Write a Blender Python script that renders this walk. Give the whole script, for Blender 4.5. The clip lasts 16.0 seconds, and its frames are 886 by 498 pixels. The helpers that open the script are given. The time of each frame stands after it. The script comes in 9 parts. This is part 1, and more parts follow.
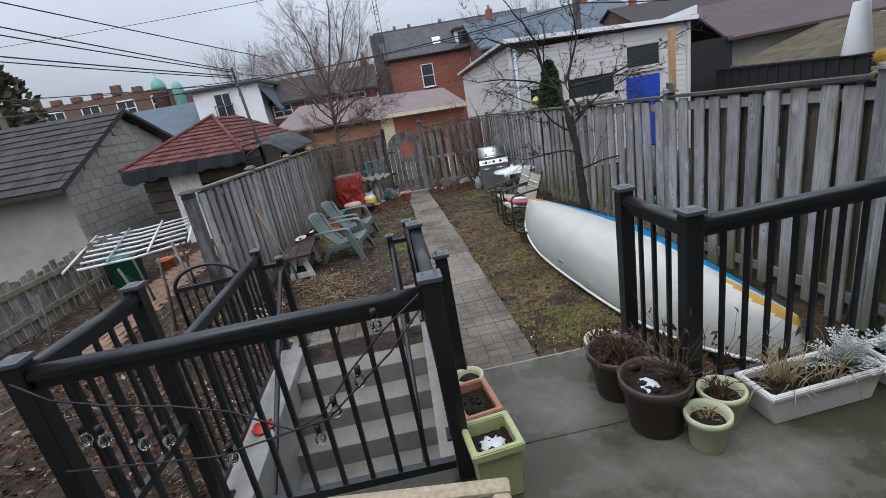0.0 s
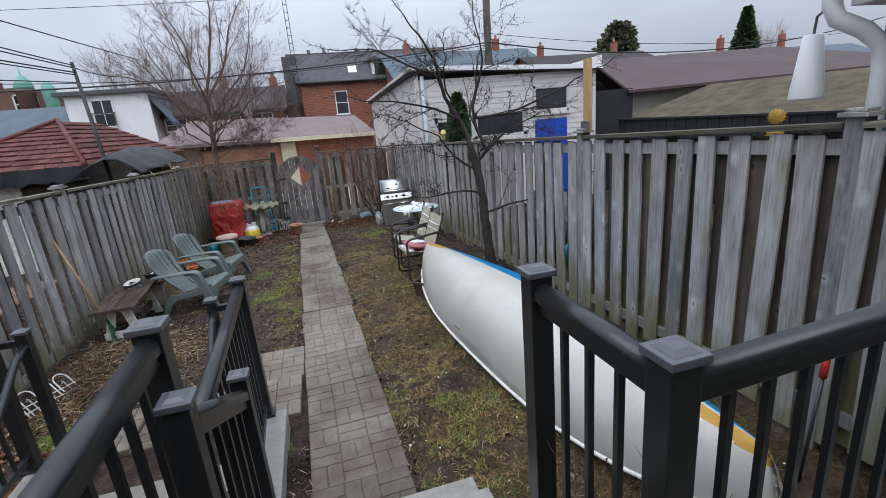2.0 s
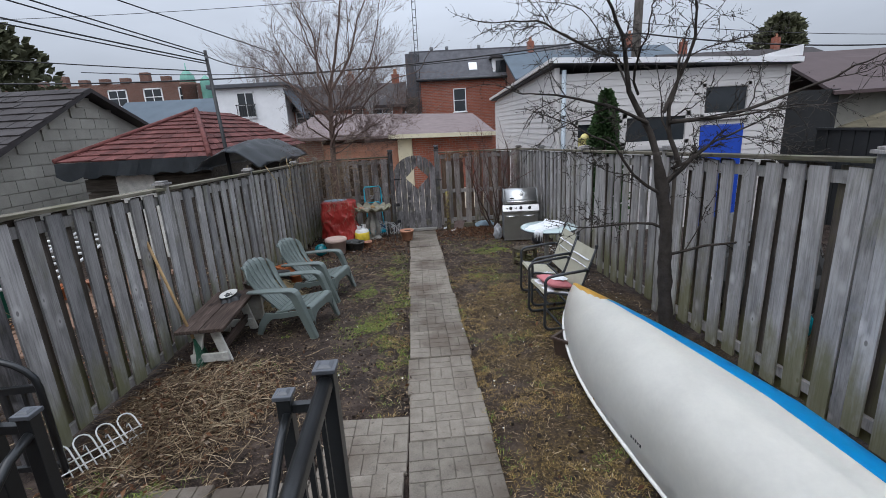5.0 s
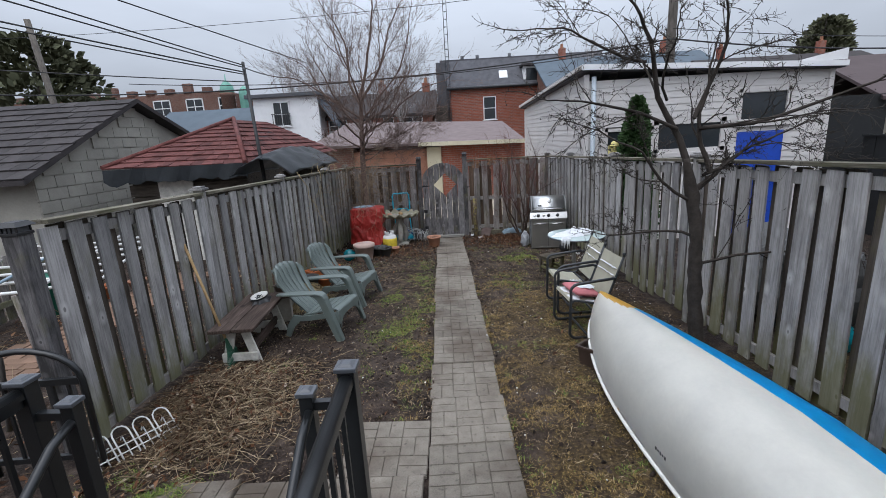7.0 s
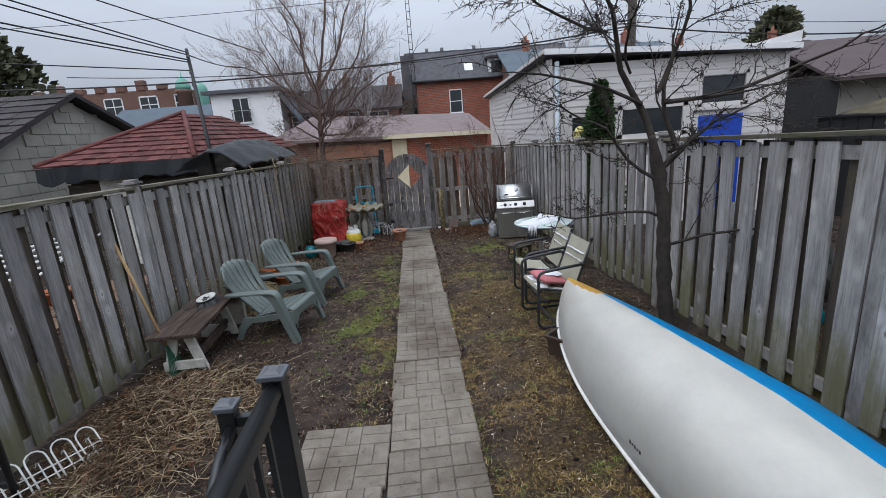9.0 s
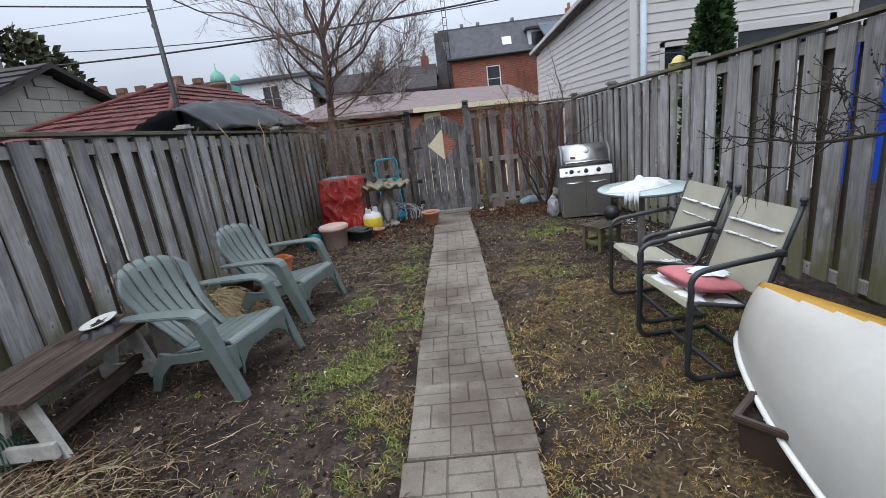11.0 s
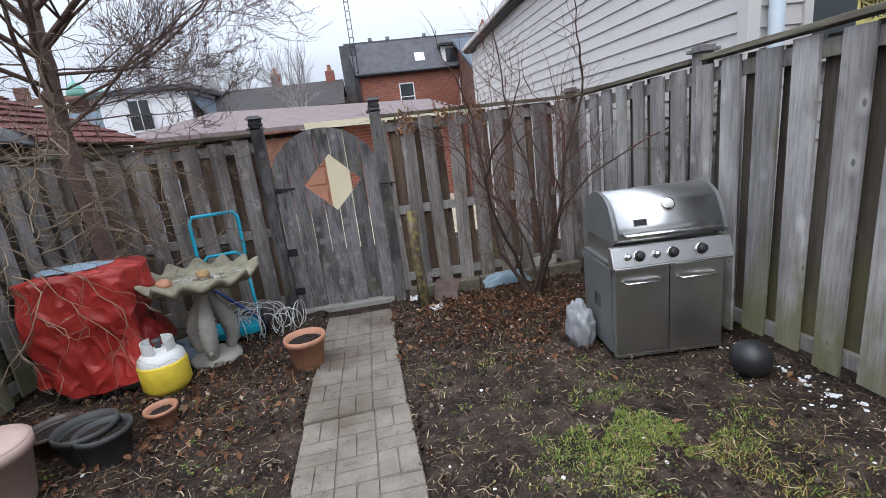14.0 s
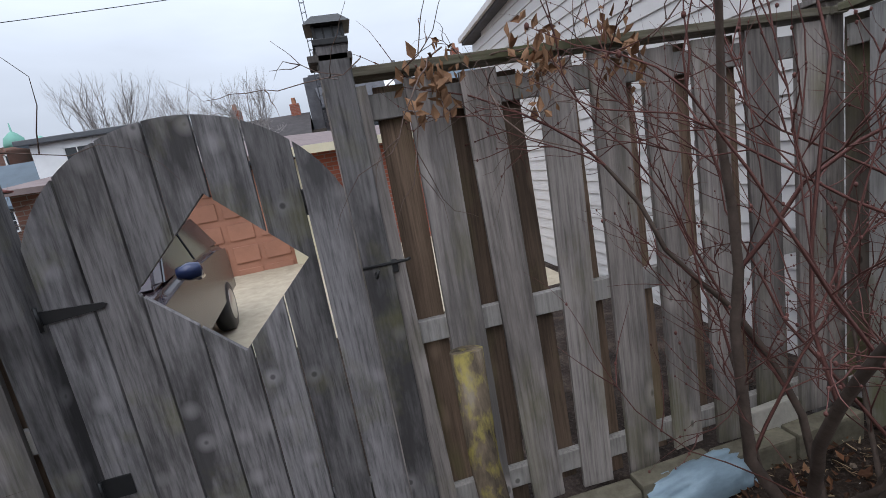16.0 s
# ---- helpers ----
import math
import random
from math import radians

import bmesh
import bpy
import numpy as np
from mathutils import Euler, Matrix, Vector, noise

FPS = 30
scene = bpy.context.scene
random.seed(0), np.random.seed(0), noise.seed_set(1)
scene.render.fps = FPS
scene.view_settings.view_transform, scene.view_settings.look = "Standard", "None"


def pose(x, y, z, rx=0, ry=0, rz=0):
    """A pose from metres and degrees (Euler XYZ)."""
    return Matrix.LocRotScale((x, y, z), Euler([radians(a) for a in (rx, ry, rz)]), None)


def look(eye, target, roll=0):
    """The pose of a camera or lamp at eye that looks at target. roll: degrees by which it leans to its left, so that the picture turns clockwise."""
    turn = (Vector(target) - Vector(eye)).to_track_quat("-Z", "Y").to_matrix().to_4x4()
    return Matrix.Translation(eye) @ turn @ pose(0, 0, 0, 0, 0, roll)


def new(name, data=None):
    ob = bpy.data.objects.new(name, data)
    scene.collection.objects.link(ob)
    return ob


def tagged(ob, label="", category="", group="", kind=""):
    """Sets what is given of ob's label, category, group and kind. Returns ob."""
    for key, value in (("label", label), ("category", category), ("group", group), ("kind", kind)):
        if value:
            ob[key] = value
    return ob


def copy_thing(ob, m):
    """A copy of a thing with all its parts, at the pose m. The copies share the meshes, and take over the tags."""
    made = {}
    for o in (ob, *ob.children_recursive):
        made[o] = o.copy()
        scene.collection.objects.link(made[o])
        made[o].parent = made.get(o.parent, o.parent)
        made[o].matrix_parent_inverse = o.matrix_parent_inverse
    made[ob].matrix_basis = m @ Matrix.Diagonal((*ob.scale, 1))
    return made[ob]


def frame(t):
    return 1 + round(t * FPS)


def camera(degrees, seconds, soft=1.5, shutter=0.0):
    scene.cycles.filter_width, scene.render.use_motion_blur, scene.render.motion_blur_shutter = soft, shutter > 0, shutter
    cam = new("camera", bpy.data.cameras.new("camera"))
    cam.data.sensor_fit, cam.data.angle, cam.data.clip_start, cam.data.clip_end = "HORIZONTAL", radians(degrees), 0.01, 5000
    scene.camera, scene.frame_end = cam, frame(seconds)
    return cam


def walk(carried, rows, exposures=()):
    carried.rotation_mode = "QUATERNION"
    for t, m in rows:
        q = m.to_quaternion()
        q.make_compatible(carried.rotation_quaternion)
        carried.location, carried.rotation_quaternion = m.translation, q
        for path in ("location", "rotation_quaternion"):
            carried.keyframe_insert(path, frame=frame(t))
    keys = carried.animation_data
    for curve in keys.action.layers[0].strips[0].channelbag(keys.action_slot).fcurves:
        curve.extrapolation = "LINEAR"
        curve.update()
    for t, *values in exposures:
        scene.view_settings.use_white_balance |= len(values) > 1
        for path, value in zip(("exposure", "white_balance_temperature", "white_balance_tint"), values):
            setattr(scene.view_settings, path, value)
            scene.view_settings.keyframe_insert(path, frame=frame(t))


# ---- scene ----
cam = camera(88.3, 16.0, soft=0.6)
PATH = [
    (0, (0.077, 0.114, 1.396), (0.187, 2.01, 0.77), -10.3),
    (0.5, (0.16, 0.325, 1.409), (0.402, 2.202, 0.761), -9.1),
    (1, (0.225, 0.449, 1.476), (0.536, 2.342, 0.908), -6.4),
    (1.5, (0.362, 0.725, 1.294), (0.824, 2.605, 0.789), -3.8),
    (2, (0.614, 1.227, 1.245), (1.113, 3.084, 0.698), -5.1),
    (2.5, (0.623, 1.681, 1.257), (1.09, 3.553, 0.728), -5.0),
    (3, (0.632, 2.168, 1.251), (1.07, 4.036, 0.686), -4.7),
    (3.5, (0.655, 2.547, 1.208), (1.01, 4.426, 0.624), -5.0),
    (4, (0.559, 2.669, 1.285), (0.808, 4.576, 0.733), -4.6),
    (4.5, (0.484, 2.678, 1.289), (0.631, 4.601, 0.759), -3.7),
    (7, (0.524, 2.639, 1.278), (0.471, 4.579, 0.796), -3.3),
    (7.5, (0.523, 2.642, 1.274), (0.462, 4.585, 0.806), -3.2),
    (8, (0.549, 2.652, 1.278), (0.516, 4.592, 0.79), -3.6),
    (8.5, (0.614, 2.705, 1.223), (0.641, 4.635, 0.699), -4.0),
    (8.7, (0.635, 2.758, 1.206), (0.705, 4.69, 0.696), -4.3),
    (10.8, (0.625, 4.736, 0.578), (0.545, 6.67, 0.074), -7.1),
    (11, (0.635, 5.005, 0.562), (0.523, 6.927, 0.021), -7.1),
    (11.5, (0.534, 5.698, 0.531), (0.396, 7.607, -0.05), -6.5),
    (12, (0.57, 6.304, 0.579), (0.427, 8.214, 0.005), -6.4),
    (12.5, (0.615, 6.997, 0.556), (0.504, 8.918, 0.009), -6.4),
    (13, (0.637, 7.685, 0.5), (0.595, 9.623, 0.009), -5.8),
    (13.5, (0.679, 8.419, 0.49), (0.801, 10.355, 0.004), -5.4),
    (14, (0.749, 9.21, 0.472), (1.0, 11.131, -0.025), -6.9),
    (14.5, (0.766, 9.985, 0.449), (1.04, 11.919, 0.021), -8.8),
    (14.7, (0.743, 10.292, 0.439), (1.038, 12.227, 0.029), -9.1),
    (15, (0.785, 10.75, 0.421), (1.031, 12.691, 0.006), -9.5),
    (15.5, (0.766, 11.498, 0.42), (1.062, 13.438, 0.036), -10.1),
    (16, (0.795, 12.199, 0.366), (1.157, 14.128, -0.022), -10.3),
]
walk(cam, [(t, look(eye, target, roll)) for t, eye, target, roll in PATH], [(t, ev, 6250, 11) for t, ev in ((0.0, 0.18), (1.0, 0.3), (1.5, 0.12), (2.0, 0.25), (2.5, 0.4), (3.0, 0.1), (4.0, 0.36), (4.5, 0.14), (7.0, 0.15), (8.5, 0.05), (11.0, 0.36), (12.0, 0.47), (13.0, 0.52), (14.0, 0.62), (15.0, 0.46), (15.5, 0.43), (16.0, 0.26))])

# ---------------------------------------------------------------- world, light
world = bpy.data.worlds.new("overcast")
scene.world = world
world.use_nodes = True
wn = world.node_tree
wn.nodes.clear()
w_out = wn.nodes.new("ShaderNodeOutputWorld")
w_bg = wn.nodes.new("ShaderNodeBackground")
w_sky = wn.nodes.new("ShaderNodeTexSky")
w_sky.sky_type = "NISHITA"
w_sky.sun_disc = False
w_sky.sun_elevation, w_sky.sun_rotation = radians(38), radians(200)
w_sky.air_density, w_sky.dust_density, w_sky.ozone_density = 1.0, 3.0, 1.0
w_hsv = wn.nodes.new("ShaderNodeHueSaturation")
w_hsv.inputs["Saturation"].default_value = 0.25
w_mix = wn.nodes.new("ShaderNodeMix")
w_mix.data_type = "RGBA"
w_mix.inputs[0].default_value = 0.72
w_mix.inputs[7].default_value = (8.6, 9.45, 10.8, 1)
wn.links.new(w_sky.outputs[0], w_hsv.inputs["Color"])
wn.links.new(w_hsv.outputs[0], w_mix.inputs[6])
# soft cloud cover
w_tc = wn.nodes.new("ShaderNodeTexCoord")
w_map = wn.nodes.new("ShaderNodeMapping")
w_map.inputs["Scale"].default_value = (1, 1, 3.5)
w_noise = wn.nodes.new("ShaderNodeTexNoise")
w_noise.inputs["Scale"].default_value = 2.2
w_noise.inputs["Detail"].default_value = 5
w_ramp = wn.nodes.new("ShaderNodeMapRange")
w_ramp.inputs["From Min"].default_value, w_ramp.inputs["From Max"].default_value = 0.3, 0.75
w_ramp.inputs["To Min"].default_value, w_ramp.inputs["To Max"].default_value = 0.86, 1.08
w_mul = wn.nodes.new("ShaderNodeVectorMath")
w_mul.operation = "SCALE"
wn.links.new(w_tc.outputs["Generated"], w_map.inputs[0])
wn.links.new(w_map.outputs[0], w_noise.inputs[0])
wn.links.new(w_noise.outputs[0], w_ramp.inputs["Value"])
wn.links.new(w_mix.outputs[2], w_mul.inputs[0])
wn.links.new(w_ramp.outputs[0], w_mul.inputs["Scale"])
# an overcast sky is brighter overhead than at the horizon
w_sep = wn.nodes.new("ShaderNodeSeparateXYZ")
w_grad = wn.nodes.new("ShaderNodeMapRange")
w_grad.inputs["From Min"].default_value, w_grad.inputs["From Max"].default_value = 0.0, 1.0
w_grad.inputs["To Min"].default_value, w_grad.inputs["To Max"].default_value = 0.51, 2.75
w_mul2 = wn.nodes.new("ShaderNodeVectorMath")
w_mul2.operation = "SCALE"
wn.links.new(w_tc.outputs["Generated"], w_sep.inputs[0])
wn.links.new(w_sep.outputs[2], w_grad.inputs["Value"])
wn.links.new(w_mul.outputs[0], w_mul2.inputs[0])
wn.links.new(w_grad.outputs[0], w_mul2.inputs["Scale"])
wn.links.new(w_mul2.outputs[0], w_bg.inputs[0])
w_bg.inputs[1].default_value = 0.085
wn.links.new(w_bg.outputs[0], w_out.inputs[0])

sun = new("sun", bpy.data.lights.new("sun", "SUN"))
sun.data.energy, sun.data.angle, sun.data.color = 1.0, radians(50), (1.0, 0.97, 0.93)
sun.matrix_world = look((-8, -11, 30), (0, 0, 0))

# ---------------------------------------------------------------- materials


def mat(name, rough=0.8, metal=0.0):
    m = bpy.data.materials.new(name)
    m.use_nodes = True
    b = m.node_tree.nodes["Principled BSDF"]
    b.inputs["Roughness"].default_value = rough
    b.inputs["Metallic"].default_value = metal
    if rough >= 0.75:
        b.inputs["Specular IOR Level"].default_value = 0.2
    return m, m.node_tree, b


def tex(nt, scale, detail=5, stretch=(1, 1, 1), space="Object", offset=None):
    tc = nt.nodes.new("ShaderNodeTexCoord")
    mp = nt.nodes.new("ShaderNodeMapping")
    mp.inputs["Scale"].default_value = stretch
    nt.links.new(tc.outputs[space], mp.inputs[0])
    if offset is not None:
        nt.links.new(offset, mp.inputs[1])
    n = nt.nodes.new("ShaderNodeTexNoise")
    n.inputs["Scale"].default_value = scale
    n.inputs["Detail"].default_value = detail
    n.inputs["Roughness"].default_value = 0.62
    nt.links.new(mp.outputs[0], n.inputs[0])
    return n.outputs[0]


def ramp(nt, fac, stops):
    r = nt.nodes.new("ShaderNodeValToRGB")
    while len(r.color_ramp.elements) < len(stops):
        r.color_ramp.elements.new(0.5)
    for e, (p, c) in zip(r.color_ramp.elements, stops):
        e.position = p
        e.color = (*c, 1) if len(c) == 3 else c
    nt.links.new(fac, r.inputs[0])
    return r.outputs[0]


def mixc(nt, fac, a, b, mode="MIX"):
    m = nt.nodes.new("ShaderNodeMix")
    m.data_type, m.blend_type = "RGBA", mode
    for sock, v in ((m.inputs[0], fac), (m.inputs[6], a), (m.inputs[7], b)):
        if isinstance(v, (int, float)):
            sock.default_value = v
        elif isinstance(v, tuple):
            sock.default_value = (*v, 1)
        else:
            nt.links.new(v, sock)
    return m.outputs[2]


def bump(nt, b, height, strength=0.4, dist=0.01):
    n = nt.nodes.new("ShaderNodeBump")
    n.inputs["Strength"].default_value, n.inputs["Distance"].default_value = strength, dist
    nt.links.new(height, n.inputs["Height"])
    nt.links.new(n.outputs[0], b.inputs["Normal"])


def rnd(nt):
    return nt.nodes.new("ShaderNodeObjectInfo").outputs["Random"]


def simple(name, col, rough=0.7, metal=0.0, var=0.25, scale=6.0, bumps=0.2, fine=60.0, per_object=0.0):
    """Painted or plain surface with mottling at two scales and a fine relief."""
    m, nt, b = mat(name, rough, metal)
    dark = tuple(c * (1 - var) for c in col)
    lite = tuple(min(1, c * (1 + var * 0.6)) for c in col)
    a = ramp(nt, tex(nt, scale), [(0.3, dark), (0.7, lite)])
    f = tex(nt, fine, 3)
    c = mixc(nt, 0.25, a, ramp(nt, f, [(0.3, dark), (0.75, lite)]))
    if per_object:
        k = ramp(nt, rnd(nt), [(0, (1 - per_object,) * 3), (1, (1,) * 3)])
        c = mixc(nt, 1.0, c, k, "MULTIPLY")
    nt.links.new(c, b.inputs["Base Color"])
    if bumps:
        bump(nt, b, f, bumps, 0.004)
    return m


def wood(name, stops, axis=2, rough=0.85, per_object=0.45, green=0.0):
    """Weathered sawn wood, grain along the local axis."""
    m, nt, b = mat(name, rough)
    st = [14, 14, 14]
    st[axis] = 0.9
    comb = nt.nodes.new("ShaderNodeCombineXYZ")
    r = rnd(nt)
    mul = nt.nodes.new("ShaderNodeMath")
    mul.operation = "MULTIPLY"
    mul.inputs[1].default_value = 37.0
    nt.links.new(r, mul.inputs[0])
    for i in range(3):
        nt.links.new(mul.outputs[0], comb.inputs[i])
    g = tex(nt, 4.5, 10, tuple(st), "Object", comb.outputs[0])
    c = ramp(nt, g, stops)
    st2 = [2.5, 2.5, 2.5]
    st2[axis] = 1.2
    blot = tex(nt, 1.3, 4, tuple(st2), "Object", comb.outputs[0])
    c = mixc(nt, ramp(nt, blot, [(0.42, (0, 0, 0)), (0.7, (0.55, 0.55, 0.55))]), c, tuple(x * 0.45 for x in stops[0][1]))
    # knots
    vo = nt.nodes.new("ShaderNodeTexVoronoi")
    tc = nt.nodes.new("ShaderNodeTexCoord")
    mp = nt.nodes.new("ShaderNodeMapping")
    st3 = [7.0, 7.0, 7.0]
    st3[axis] = 3.2
    mp.inputs["Scale"].default_value = st3
    nt.links.new(tc.outputs["Object"], mp.inputs[0])
    nt.links.new(comb.outputs[0], mp.inputs[1])
    nt.links.new(mp.outputs[0], vo.inputs[0])
    vo.inputs["Scale"].default_value = 1.0
    c = mixc(nt, ramp(nt, vo.outputs["Distance"], [(0.10, (0.8, 0.8, 0.8)), (0.2, (0, 0, 0))]), c, tuple(x * 0.35 for x in stops[0][1]))
    k = ramp(nt, r, [(0, (1 - per_object, 1 - per_object, 1 - per_object * 0.95)), (0.5, (0.8, 0.78, 0.76)), (1, (1.05, 1.04, 1.03))])
    c = mixc(nt, 1.0, c, k, "MULTIPLY")
    if green:
        c = mixc(nt, ramp(nt, tex(nt, 1.6, 5, (1, 1, 0.5), "Object", comb.outputs[0]), [(0.5, (0, 0, 0)), (0.8, (green,) * 3)]), c, (0.075, 0.085, 0.03))
    nt.links.new(c, b.inputs["Base Color"])
    bump(nt, b, g, 0.7, 0.004)
    return m



def silvered(name, col, foot=0.32, grain=0.42, worn=0.6, stain=0.0):
    """Silvered fence board: soft mottling, pale knots, algae at the foot."""
    m, nt, b = mat(name, 0.8)
    comb = nt.nodes.new("ShaderNodeCombineXYZ")
    r = rnd(nt)
    mul = nt.nodes.new("ShaderNodeMath")
    mul.operation = "MULTIPLY"
    mul.inputs[1].default_value = 53.0
    nt.links.new(r, mul.inputs[0])
    for i in range(3):
        nt.links.new(mul.outputs[0], comb.inputs[i])
    off = comb.outputs[0]

    def k(f):
        return tuple(min(1, x * f) for x in col)
    blot = tex(nt, 1.6, 5, (4, 4, 3.0), "Object", off)
    c = ramp(nt, blot, [(0.3, k(0.48)), (0.5, k(0.9)), (0.66, k(1.12)), (0.8, k(1.4))])
    g = tex(nt, 4.0, 8, (22, 22, 1.6), "Object", off)
    c = mixc(nt, grain, c, ramp(nt, g, [(0.3, k(0.25)), (0.5, k(0.95)), (0.7, k(1.4))]))
    if stain:
        c = mixc(nt, ramp(nt, tex(nt, 1.4, 6, (5, 5, 1.3), "Object", off), [(0.45, (0, 0, 0)), (0.62, (stain,) * 3)]), c, k(0.28))
    vo = nt.nodes.new("ShaderNodeTexVoronoi")
    tc = nt.nodes.new("ShaderNodeTexCoord")
    mp = nt.nodes.new("ShaderNodeMapping")
    mp.inputs["Scale"].default_value = (6.5, 6.5, 6.0)
    nt.links.new(tc.outputs["Object"], mp.inputs[0])
    nt.links.new(off, mp.inputs[1])
    nt.links.new(mp.outputs[0], vo.inputs[0])
    vo.inputs["Scale"].default_value = 1.0
    c = mixc(nt, ramp(nt, vo.outputs["Distance"], [(0.06, (0.7,) * 3), (0.26, (0, 0, 0))]), c, k(1.55))
    c = mixc(nt, ramp(nt, vo.outputs["Distance"], [(0.05, (0.8,) * 3), (0.085, (0, 0, 0))]), c, k(0.3))
    tone = ramp(nt, r, [(0, (worn, worn, worn * 1.01)), (0.5, (0.9, 0.88, 0.86)), (1, (1.06, 1.06, 1.07))])
    c = mixc(nt, 1.0, c, tone, "MULTIPLY")
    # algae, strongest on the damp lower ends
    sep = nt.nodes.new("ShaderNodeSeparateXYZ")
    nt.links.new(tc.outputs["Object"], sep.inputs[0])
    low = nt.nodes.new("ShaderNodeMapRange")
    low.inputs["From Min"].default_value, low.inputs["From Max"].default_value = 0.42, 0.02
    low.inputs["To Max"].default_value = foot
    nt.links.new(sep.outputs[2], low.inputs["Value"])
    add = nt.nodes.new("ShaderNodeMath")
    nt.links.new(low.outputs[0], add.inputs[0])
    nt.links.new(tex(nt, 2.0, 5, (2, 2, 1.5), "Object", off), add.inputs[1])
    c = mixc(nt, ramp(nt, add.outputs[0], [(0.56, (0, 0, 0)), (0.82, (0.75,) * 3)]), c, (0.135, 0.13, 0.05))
    nt.links.new(c, b.inputs["Base Color"])
    bump(nt, b, g, 0.35, 0.003)
    return m


M = {}
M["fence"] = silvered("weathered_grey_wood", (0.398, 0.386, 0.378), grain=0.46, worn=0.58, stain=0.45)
# tan wood, darkened for the shade between front boards; stool legs share it
M["fence_tan_shaded"] = silvered("weathered_tan_wood_shaded", (0.120, 0.101, 0.084))
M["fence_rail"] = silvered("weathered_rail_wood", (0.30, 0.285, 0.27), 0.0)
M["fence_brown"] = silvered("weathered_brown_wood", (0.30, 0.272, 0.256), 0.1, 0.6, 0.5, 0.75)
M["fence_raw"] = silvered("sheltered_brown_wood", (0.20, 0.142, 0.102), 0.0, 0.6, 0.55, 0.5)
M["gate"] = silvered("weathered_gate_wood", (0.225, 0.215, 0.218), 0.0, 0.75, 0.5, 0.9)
M["fresh"] = wood("fresh_lumber", [(0.3, (0.42, 0.27, 0.13)), (0.55, (0.55, 0.37, 0.19)), (0.8, (0.62, 0.45, 0.26))], per_object=0.1)
M["plank_x"] = wood("wet_weathered_plank", [(0.28, (0.035, 0.025, 0.021)), (0.5, (0.085, 0.060, 0.050)), (0.72, (0.16, 0.125, 0.105))], axis=1, per_object=0.3)
M["white_wood"] = simple("flaking_white_paint", (0.6, 0.58, 0.53), 0.7, var=0.35, scale=14)
M["black_metal"] = simple("black_powder_coated_aluminium", (0.012, 0.013, 0.014), 0.32, 0.0, 0.3, 20, 0.08, 180)
M["black"] = simple("black_plastic", (0.015, 0.015, 0.016), 0.5, 0.0, 0.3)
M["cap"] = simple("grey_post_cap", (0.075, 0.08, 0.09), 0.35, 0.0, 0.2)


def concrete(name, col, wet=0.0):
    m, nt, b = mat(name, 0.8)
    big = tex(nt, 0.9, 6)
    mid = tex(nt, 7, 6)
    fine = tex(nt, 90, 3)
    c = ramp(nt, mid, [(0.3, tuple(x * 0.7 for x in col)), (0.7, tuple(x * 1.15 for x in col))])
    c = mixc(nt, 0.35, c, ramp(nt, fine, [(0.3, tuple(x * 0.6 for x in col)), (0.7, tuple(x * 1.2 for x in col))]))
    if wet:
        w = ramp(nt, big, [(0.36, (0, 0, 0)), (0.5, (1, 1, 1))])
        c = mixc(nt, w, c, tuple(x * y for x, y in zip(col, (0.34, 0.34, 0.27))))
        nt.links.new(ramp(nt, big, [(0.38, (0.7,) * 3), (0.5, (0.1,) * 3)]), b.inputs["Roughness"])
        bump(nt, b, fine, 0.08, 0.002)
    else:
        bump(nt, b, mid, 0.35, 0.004)
    c = mixc(nt, ramp(nt, tex(nt, 2.3, 6), [(0.55, (0, 0, 0)), (0.8, (0.5,) * 3)]), c, tuple(x * 0.5 for x in col))
    nt.links.new(c, b.inputs["Base Color"])
    return m


M["concrete_wet"] = concrete("wet_concrete", (0.18, 0.168, 0.14), 1.0)
M["concrete"] = concrete("worn_concrete", (0.30, 0.285, 0.26))
M["step"] = concrete("damp_step_concrete", (0.22, 0.205, 0.178))


